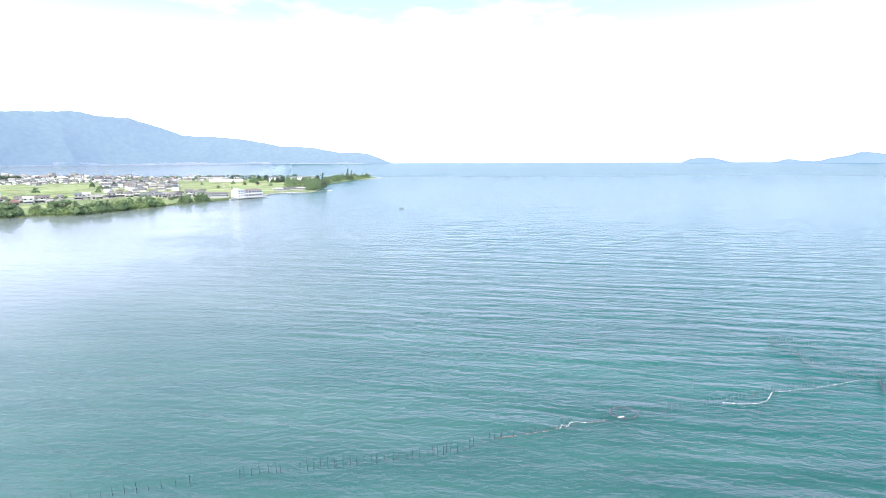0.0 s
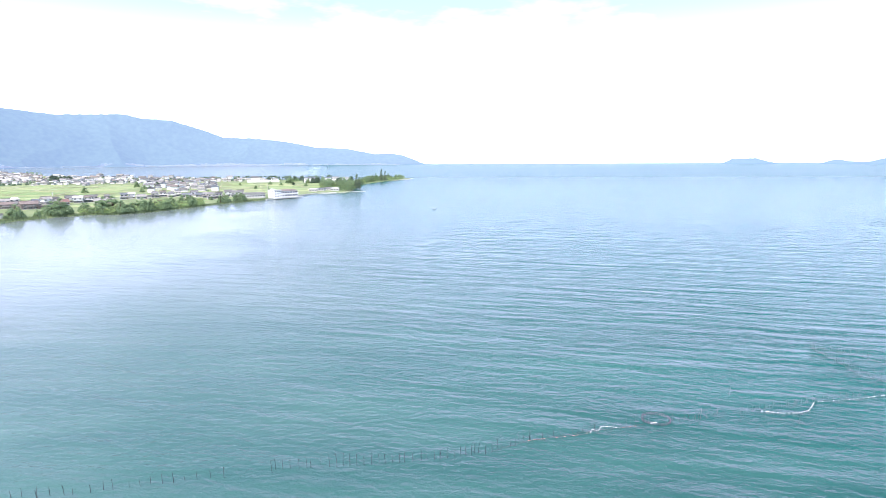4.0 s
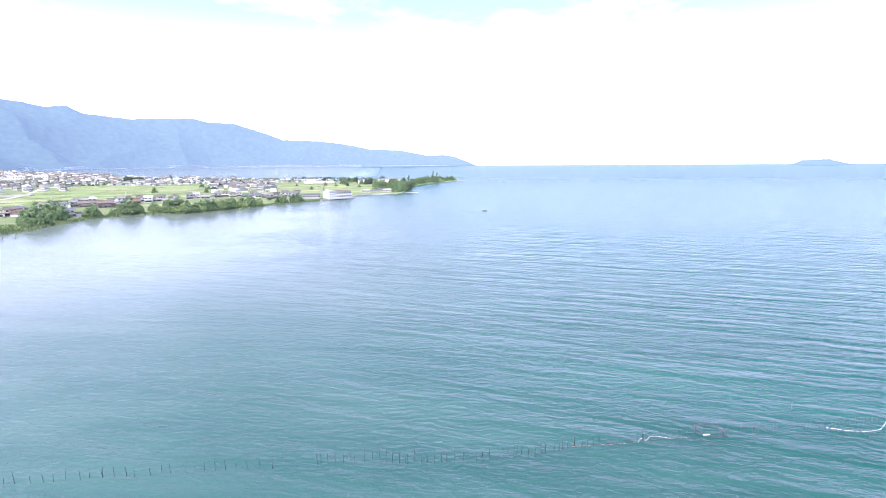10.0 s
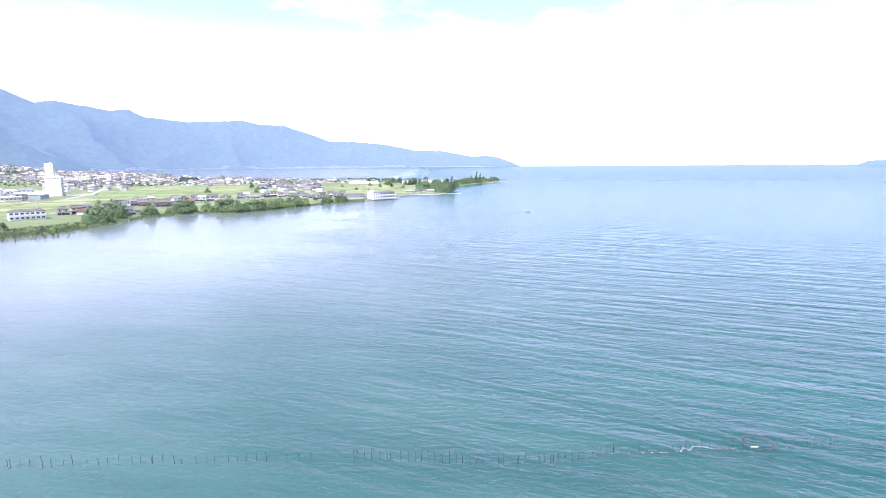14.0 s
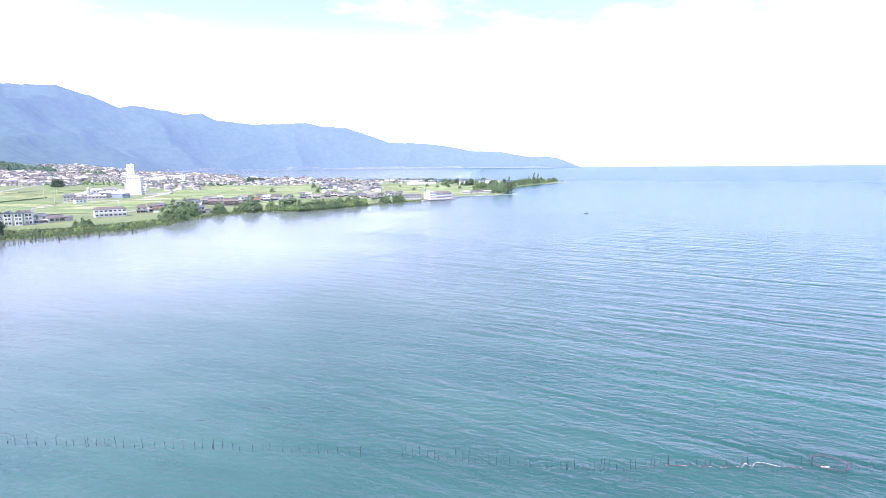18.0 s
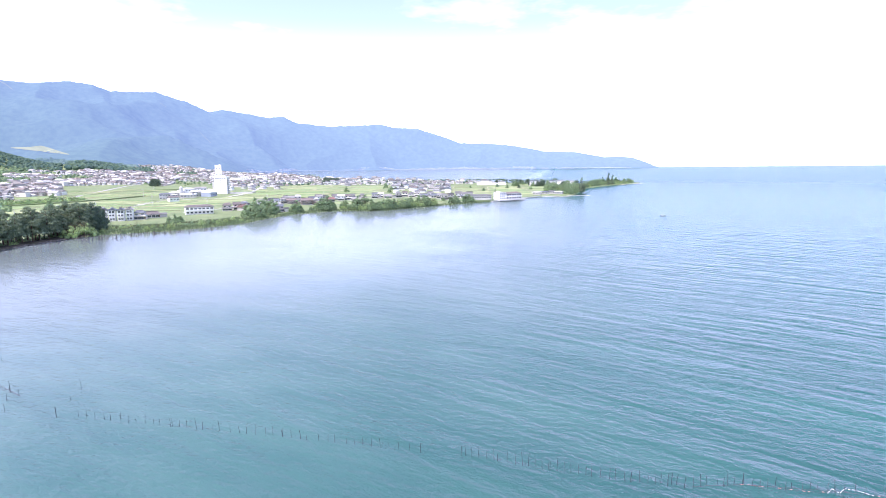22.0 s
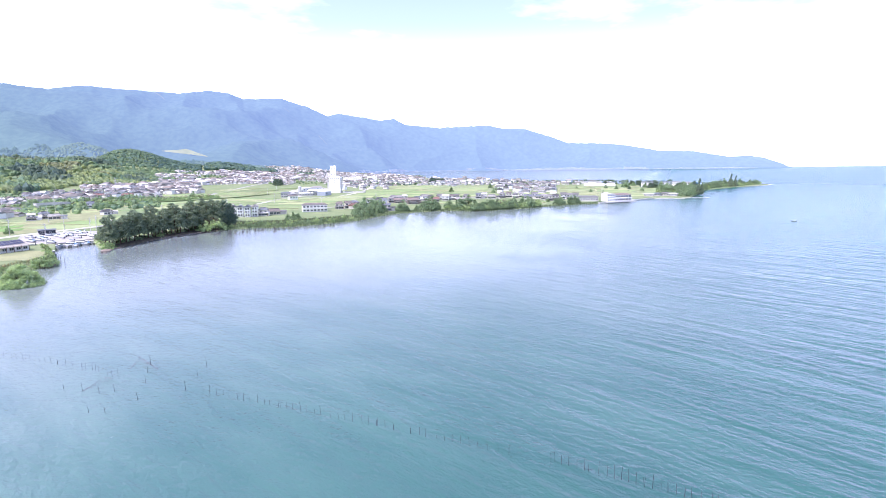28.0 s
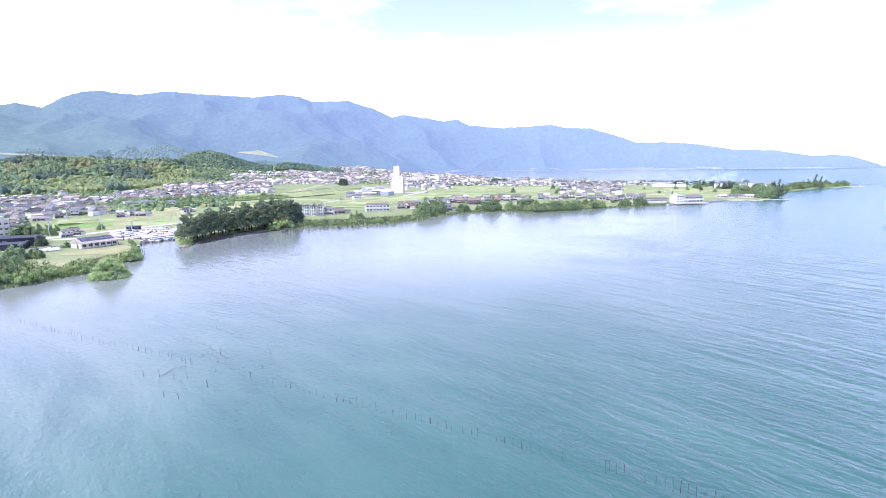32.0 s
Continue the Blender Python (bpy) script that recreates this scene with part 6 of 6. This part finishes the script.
BOATS[0].put(at(-295.4, 83.1, 0.0, 160, 1.1), "white motor boat moored at the harbour mouth")
boat_builder("small grey fishing boat out on the lake", 4.6, False, False, 5, M_STEEL).put(at(*polar(4.3, 437), -0.1, 10, 0.75))


FLANK = bpy.data.objects["backdrop_mountains"].data
FLANK = BVHTree.FromPolygons([v.co for v in FLANK.vertices], [p.vertices for p in FLANK.polygons])


def draped(name, label, category, stations, material, rows=4):
    """Bare ground lying on the mountain's flank. stations: az, lower and upper rise per metre of distance from the lake."""
    v, f, n = [], [], 0
    az = [q[0] for q in stations]
    for i in range(41):
        a = az[0] + (az[-1] - az[0]) * i / 40
        lo, hi = (float(np.interp(-a, [-q for q in az], [q[k] for q in stations])) for k in (1, 2))
        x, y = polar(a, 1.0)
        row = []
        for k in range(rows):
            d = Vector((x, y, lo + (hi - lo) * k / (rows - 1))).normalized()
            hit = FLANK.ray_cast(Vector((0, 0, 40)) + d * 1500, d)[0]
            if hit is None:
                break
            row.append(hit - d * 5 + Vector((0, 0, 1)))
        if len(row) < rows:
            continue
        v += row
        n += 1
        if n > 1:
            f += [((n - 2) * rows + k, (n - 2) * rows + k + 1, (n - 1) * rows + k + 1, (n - 1) * rows + k) for k in range(rows - 1)]
    q = bpy.data.meshes.new(name)
    q.from_pydata(v, [], f)
    q.materials.append(material)
    tagged(new(name, q), label, category, kind="structure")


draped("bare_slope", "hazy pale cleared slope below the mountains", "clearing", [(65.5, 0.0282, 0.0288), (64.9, 0.0268, 0.0296), (64.2, 0.0252, 0.0300), (63.5, 0.0238, 0.0322), (63.0, 0.0222, 0.0296), (62.3, 0.0208, 0.0244), (61.6, 0.0188, 0.0200)], M_SCREE)
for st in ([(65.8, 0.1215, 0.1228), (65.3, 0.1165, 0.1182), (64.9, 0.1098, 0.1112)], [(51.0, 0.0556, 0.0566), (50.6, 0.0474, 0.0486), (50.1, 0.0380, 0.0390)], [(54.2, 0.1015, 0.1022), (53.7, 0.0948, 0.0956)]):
    draped("rock_scar", "hazy pale landslip scar on the mountain's flank", "scar", st, M_SCAR)

draped("pale_field", "long hazy pale field strip on the upland below the mountains", "field", [(86.0, 0.0252, 0.0280), (84.0, 0.0244, 0.0268), (82.5, 0.0231, 0.0252), (80.9, 0.0226, 0.0244), (80.2, 0.0216, 0.0224), (79.4, 0.0214, 0.0226), (78.8, 0.0212, 0.0216)], M_SCREE)
# haze over the foothill woods is painted as blue-green emission
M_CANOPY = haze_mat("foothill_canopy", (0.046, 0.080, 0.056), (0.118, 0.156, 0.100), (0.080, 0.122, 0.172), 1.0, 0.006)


def foothill_canopy():
    """Hazy woods on the lower flank of the mountains, thinning out upwards."""
    g = np.random.default_rng(61)
    rows = []
    for _ in range(9500):
        a, q = g.uniform(56.5, 90), g.uniform(0, 1) ** 1.5
        r = 2330 + 1050 * q * float(np.interp(a, [56, 62, 68, 90], [0.14, 0.30, 0.75, 0.95]))
        x, y = polar(a, r)
        if q > 0.72 + 0.25 * noise.noise((a * 0.5, 3.0, 3.0)):
            continue
        hit = FLANK.ray_cast(Vector((x, y, 2000)), Vector((0, 0, -1)))[0]
        z = max(hit.z if hit else 0.0, ground_z(x, y)) + 1
        rise = (z - 33) / r
        # the pale fields lie open between the woods
        if (a > 78.3 and 0.016 < rise < 0.029) or (61.4 < a < 65.8 and 0.015 < rise < 0.033):
            continue
        rows.append((x, y, z, g.uniform(4, 9)))
    q = np.array(rows)
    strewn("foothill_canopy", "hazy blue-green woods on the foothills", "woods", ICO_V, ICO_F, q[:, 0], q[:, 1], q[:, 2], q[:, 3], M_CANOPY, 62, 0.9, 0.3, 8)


foothill_canopy()


# the town across the bay
def far_town():
    """Specks of the town across the bay, pale blue with painted haze."""
    g = np.random.default_rng(77)
    W = Shape()
    for _ in range(2600):
        a = g.uniform(8, 47)
        if noise.noise((a * 1.6, 3.3, 1.0)) < -0.5 + (0.25 if a < 20 else 0):
            continue
        r0 = float(np.interp(a, FOOT_AZ, FOOT_R))
        up = g.uniform(0.0, 0.10) * g.uniform(0.1, 1)
        r = r0 + (4720 - r0) * up
        x, y = polar(a, r)
        hit = FLANK.ray_cast(Vector((x, y, 2000)), Vector((0, 0, -1)))[0]
        z = max(hit.z if hit else 1.0, 1.0)
        if z > 20:
            continue
        h = g.uniform(1.5, 4) if g.random() < 0.97 else g.uniform(5, 9)
        W.box(x, y, z - 2, g.uniform(4, 12), g.uniform(5, 10), h + 2, a + g.uniform(-20, 20))
    tagged(new("far_shore_town", W.mesh("far_shore_town", M_FAR_TOWN)), "pale haze-tinted buildings of the town across the bay", "houses", kind="stuff")


far_town()

# navy sheds, hall with solar roof, tanks and garages


def long_shed(name, label, x, y, turn, w, d, h, wall, roof, rise=1.6, bays=5):
    t = thing(name, label, "shed")
    t.matrix_basis = at(x, y, ground_z(x, y), turn)
    TAKEN.append((x, y, max(w, d) / 2))
    part("wall", Shape().box(0, 0, -0.5, w, d, h + 0.5), wall, t)
    r = part("roof", Shape().gable(0, 0, h + 0.1, w + 1.0, d + 1.2, rise, 0.25), roof, t)
    for e in (-1, 1):
        x_ = e * (w / 2 - 0.1)
        part("gable_wall", Shape().add([(x_, -d / 2, h - 0.1), (x_, d / 2, h - 0.1), (x_, 0, h + rise * 0.92), (x_ - e * 0.2, -d / 2, h - 0.1), (x_ - e * 0.2, d / 2, h - 0.1), (x_ - e * 0.2, 0, h + rise * 0.92)],
                                       [(0, 1, 2), (5, 4, 3), (0, 3, 4, 1), (1, 4, 5, 2), (2, 5, 3, 0)]), wall, t)
    for k in range(bays):
        put_window(t, (1.7, 1.25), -w / 2 + w * (k + 0.5) / bays, -d / 2 - 0.02, h * 0.55)
    return t, r


def face(x, y):
    return math.degrees(math.atan2(-x, y))


hall, hroof = long_shed("boathouse", "white gabled hall with solar panels on its roof", -315.5, 68.3, face(-315.5, 68.3) + 26, 17.5, 10, 2.7, M_WHITE, M_BEIGE, 2.2, 6)
pitch_ = math.degrees(math.atan2(2.2, 5.6))
for i in range(20):
    m = Matrix.Translation((-7.4 + (i % 10) * 1.62, -2.0 - 1.15 + 2.2 * (i // 10), 2.92 + (3.6 - 1.15 + 2.2 * (i // 10)) * 2.2 / 5.6)) @ Euler((radians(pitch_), 0, 0)).to_matrix().to_4x4()
    pan = part("solar_panel", Shape().box(0, 0, 0, 1.45, 2.0, 0.07), M_SOLAR, hroof, at=m)
for k in range(6):
    part("veranda_post", Shape().box(-8 + k * 3.2, -6.9, -0.5, 0.2, 0.2, 3.4), M_WOOD, hall)
part("veranda_roof", Shape().add([(-8.7, -5, 2.6), (8.7, -5, 2.6), (8.7, -7.2, 2.6), (-8.7, -7.2, 2.6), (-8.7, -5, 2.75), (8.7, -5, 2.75), (8.7, -7.2, 2.75), (-8.7, -7.2, 2.75)],
                                 [(0, 1, 2, 3), (7, 6, 5, 4), (0, 4, 5, 1), (1, 5, 6, 2), (2, 6, 7, 3), (3, 7, 4, 0)]), M_BEIGE, hall)
part("door", Shape().box(-8.8, -1.5, 0, 0.14, 1.6, 2.1), M_WOOD, hall)
long_shed("warehouse", "long dark navy metal warehouse", -340.5, 27, face(-340.5, 27) - 16, 34, 10, 2.9, M_DARKSHED, M_DARKSHED, 0.6, 3)
long_shed("warehouse", "second dark navy metal warehouse behind the first", -354, 33, face(-354, 33) - 14, 38, 12, 4.4, M_DARKSHED, M_DARKSHED, 0.8, 4)
block = slab_block("apartment_house", "grey apartment house beyond the navy warehouses", "building", 84.6, 412, 12, 12, 9.5, 3, 4, wall=M_CONCRETE, gap=20)
for x, y, n in ((-381, 104.5, 2),):
    gset, _ = long_shed("garage_row", "dark row of garages by the harbour road", x, y, face(x, y), 4.2 * n, 6, 2.8, M_DARKSHED, M_ROOF, 0.5, n)
covered = thing("covered_load", "white tarpaulin-covered load beside the warehouse", "stack")
covered.matrix_basis = at(-312, 48.5, 1.5, face(-312, 48.5) + 10, 1.0, 0.6)
s = Shape()
for k in range(5):
    s.tube([(-3.4 + k * 1.7, -1.3, 0), (-3.4 + k * 1.7, -1.1, 1.3 + 0.3 * (k % 2)), (-3.4 + k * 1.7, 0, 2.0 + 0.3 * (k % 3)), (-3.4 + k * 1.7, 1.1, 1.3), (-3.4 + k * 1.7, 1.3, 0)], [0.9, 1.0, 0.8, 1.0, 0.9], n=8)
part("tarpaulin", s, M_FLOAT_W, covered, smooth=True)
part("pallet", Shape().box(0, 0, -0.2, 8.5, 3.2, 0.3), M_WOOD, covered)
# wall-side fence of the yard
fence = thing("yard_fence", "low grey panel fence along the yard", "fence")
fence.matrix_basis = at(-312, 44, 1.4, 0)
for k in range(9):
    x, y = -4 + k * 0.4 - 8, -2 + k * 3.0
    part("panel", Shape().box(x, y + 1.5, 0, 0.08, 2.85, 1.3), M_STEEL, fence)
    part("post", Shape().box(x, y, -0.2, 0.14, 0.14, 1.6), M_CONCRETE, fence)


def flat_patch(name, label, corners, material, lift, category):
    c = [Vector((*p, 0)) for p in corners]
    n = len(c)
    mid = sum(c, Vector()) / n
    v, f = [], []
    for p in c:
        v += [(p.x, p.y, ground_z(p.x, p.y) + lift), (p.x, p.y, ground_z(p.x, p.y) - 0.6)]
    v.append((mid.x, mid.y, ground_z(mid.x, mid.y) + lift))
    for i in range(n):
        j = (i + 1) % n
        f += [(2 * i, 2 * j, 2 * n), (2 * i + 1, 2 * j + 1, 2 * j, 2 * i)]
    me = bpy.data.meshes.new(name)
    me.from_pydata(v, [], f)
    me.materials.append(material)
    return tagged(new(name, me), label, category, kind="structure")


flat_patch("lawn_harbour", "mown olive-green lawn before the boathouse", [polar(74.8, 312), polar(76.3, 322), polar(79.3, 308), polar(80.6, 303), polar(80.2, 296), polar(78.6, 291), polar(75.9, 286), polar(75.0, 296)], M_LAWN, 0.08, "lawn")
flat_patch("lawn_lower", "dry olive lawn among the shrubs", [polar(79.9, 258), polar(79.7, 275), polar(82.2, 286), polar(82.6, 268), polar(81.9, 261)], M_LAWN, 0.08, "lawn")
flat_patch("yard_harbour", "pale gravel yard behind the quay", [polar(71.2, 352), polar(71.0, 395), polar(73, 405), polar(76.5, 400), polar(77, 352), polar(74.2, 340), polar(72.6, 348)], M_GRAVEL, 0.05, "yard")
flat_patch("road_yard", "pale concrete lane behind the boathouse", [polar(76.6, 358), polar(76.6, 366), polar(80.9, 372), polar(80.9, 366)], M_CONCRETE, 0.07, "road")
flat_patch("field_dry", "dry olive meadow behind the harbour", [polar(71.0, 420), polar(70.6, 470), polar(74, 520), polar(80.4, 480), polar(81.2, 420), polar(76, 410)], M_LAWN, 0.05, "field")
for r0, r1, m_ in ((428, 446, M_STRIP), (452, 470, M_STRIP), (486, 506, M_PADDY)):
    flat_patch("field_strip", "bright green vegetable strip behind the harbour", [polar(76.4, r0 + 6), polar(76.2, r1 + 2), polar(80.4, r1 + 10), polar(80.6, r0 + 4)], m_, 0.12, "field")
flat_patch("field_grass", "grassy meadow between harbour and railway", [polar(70.6, 480), polar(70.2, 620), polar(73.4, 620), polar(76, 560), polar(75.6, 500), polar(73, 470)], M_LAWN, 0.10, "field")

# stones of the spit's edge and of the harbour mouth
_bm = bmesh.new()
bmesh.ops.create_icosphere(_bm, subdivisions=1, radius=1.0)
for v in _bm.verts:
    v.co *= 1 + 0.25 * noise.noise(v.co * 1.7)
    v.co.z *= 0.6
rock_me = bpy.data.meshes.new("rock")
_bm.to_mesh(rock_me)
_bm.free()
rock_me.materials.append(M_ROCK)
gr = random.Random(4)
for i in range(96):
    if i < 70:
        a = 70.4 - (i / 69) ** 1.3 * 9.5
        r = shore(a) - gr.uniform(-1.2, 1.0)
        s_ = gr.uniform(0.5, 1.1)
    elif i < 82:
        a, r, s_ = 70.38 + gr.uniform(-0.22, 0.12), 304 + gr.uniform(-2, 3), gr.uniform(1.1, 2.0)
    else:
        a, r, s_ = 74.35 + gr.uniform(-0.1, 0.35), 273 + gr.uniform(-3, 16), gr.uniform(1.0, 1.7)
    x, y = polar(a, r)
    ob = new("shore_rock", rock_me)
    ob.matrix_basis = at(x, y, 0.1, gr.uniform(0, 360), s_ * 1.2, s_)
    tagged(ob, "brown boulder on the water's edge", "rock", "shore rocks")

# jetties and breakwater by the hotel
for (x0, y0), (x1, y1), w_ in (((-176, 652), (-138, 676), 2.4), ((-186, 640), (-156, 646), 2.4)):
    j = thing("jetty", "low concrete jetty running out from the point", "jetty")
    d = math.hypot(x1 - x0, y1 - y0)
    j.matrix_basis = at((x0 + x1) / 2, (y0 + y1) / 2, 0, math.degrees(math.atan2(y1 - y0, x1 - x0)))
    part("deck", Shape().box(0, 0, 0.5, d, w_, 0.35), M_CONCRETE, j)
    for k in range(7):
        part("pile", Shape().tube([(-d / 2 + d * (k + 0.5) / 7, 0, -2), (-d / 2 + d * (k + 0.5) / 7, 0, 0.55)], [0.3, 0.3], n=8), M_CONCRETE, j)
quay([polar(21.6, 573), polar(20.4, 590), polar(18.2, 630), polar(16.4, 664), polar(14.6, 666)], 2.0, 1.2, "pale sea wall below the hotel")

# green embankment with viaduct behind the harbour plain
ribbon("embankment", "grassy railway embankment across the plain", [(-655, 120), (-652, 166), (-642, 216), (-641, 266), (-632, 320), (-640, 380), (-670, 450)], 6, M_GROUND, 1.3, category="embankment")
ge = random.Random(9)
for i in range(150):
    u = (i // 2) / 74
    x, y = -652 + 14 * u - 34 * max(0, u - 0.5) + (4 if i % 2 else -4) + ge.uniform(-2, 2), 122 + 240 * u + ge.uniform(-1.5, 1.5)
    if 160 < y < 200:
        continue
    HEDGES[i % 2].put(at(x, y, 1.5, ge.uniform(0, 360), ge.uniform(1.5, 2.2)))
via = thing("viaduct", "grey concrete viaduct span with dark underpass", "bridge")
via.matrix_basis = at(-642, 182, 1.5, 96)
part("deck", Shape().box(0, 0, 3.6, 30, 7, 1.2).box(0, -3.4, 4.8, 30, 0.25, 1.0).box(0, 3.4, 4.8, 30, 0.25, 1.0), M_CONCRETE, via)
for k in range(5):
    part("pier", Shape().box(-13 + 6.5 * k, 0, -1, 1.2, 6, 4.6), M_CONCRETE, via)


def pole_builder():
    t = thing("utility_pole", "grey concrete utility pole with crossarms", "utility pole", "utility poles")
    part("shaft", Shape().tube([(0, 0, -1), (0, 0, 11)], [0.20, 0.12], n=8), M_CONCRETE, t)
    for z in (9.4, 10.3):
        part("crossarm", Shape().box(0, 0, z, 2.0, 0.12, 0.12), M_STEEL, t)
    part("transformer", Shape().tube([(0.3, 0, 8.0), (0.3, 0, 8.8)], [0.25, 0.25], n=8), M_STEEL, t)
    return t


UPOLE = Kind(pole_builder)
for x, y in ((-383, 60), (-388, 88), (-396, 118), (-408, 150), (-420, 190), (-436, 225), (-452, 262), (-500, 345), (-545, 415), (-402, 330), (-400, 400), (-386, 470), (-350, 575), (-240, 612), (-700, 200), (-760, 190), (-720, 260), (-820, 260), (-900, 330), (-655, 440), (-720, 500), (-560, 96), (-590, 128), (-600, 70), (-640, 100), (-680, 150), (-575, 165), (-330, 90), (-352, 118), (-366, 126), (-470, 130), (-500, 90), (-800, 230), (-860, 300), (-660, 60)):
    UPOLE.put(at(x, y, ground_z(x, y), face(x, y)))
pylon = thing("pylon", "tall lattice transmission mast behind the village roofs", "pylon")
pylon.matrix_basis = at(*polar(69.4, 985), 3, 20)
for sx, sy in ((-1, -1), (1, -1), (1, 1), (-1, 1)):
    part("leg", Shape().tube([(sx * 2.2, sy * 2.2, -1), (sx * 0.5, sy * 0.5, 24)], [0.16, 0.10], n=5), M_STEEL, pylon)
for k in range(7):
    z, q = 2 + 3.2 * k, 2.2 - 1.7 * (3 + 3.2 * k) / 25
    part("brace", Shape().tube([(-q, -q, z), (q, -q, z + 3), (q, q, z), (-q, q, z + 3), (-q, -q, z)], [0.06] * 5, n=4), M_STEEL, pylon)
for k in range(3):
    part("arm", Shape().box(0, 0, 16 + 3 * k, 7 - k, 0.2, 0.2), M_STEEL, pylon)

# sheds and walls by the tower block
M_BLUEWALL = mat("blue_grey_siding", (0.30, 0.34, 0.42), (0.36, 0.40, 0.47), scale=0.3, rough=0.5, fine=0.1)
x, y = polar(50.45, 756)
long_shed("gabled_hall", "blue-grey gabled hall with white roof beside the tower", x, y, 50.45 + 60, 16, 13, 5.5, M_BLUEWALL, M_WHITE, 3.0, 4)
x, y = polar(53.6, 668)
long_shed("gabled_hall", "small white hall on the field road", x, y, 53.6 + 20, 10, 7, 4.5, M_WHITE, M_ROOF, 1.6, 3)
x, y = polar(52.3, 742)
long_shed("gabled_hall", "grey concrete workshop with a pale sheet roof by the tower", x, y, 52.3, 18, 11, 4.0, M_CONCRETE, M_PALE, 1.2, 5)
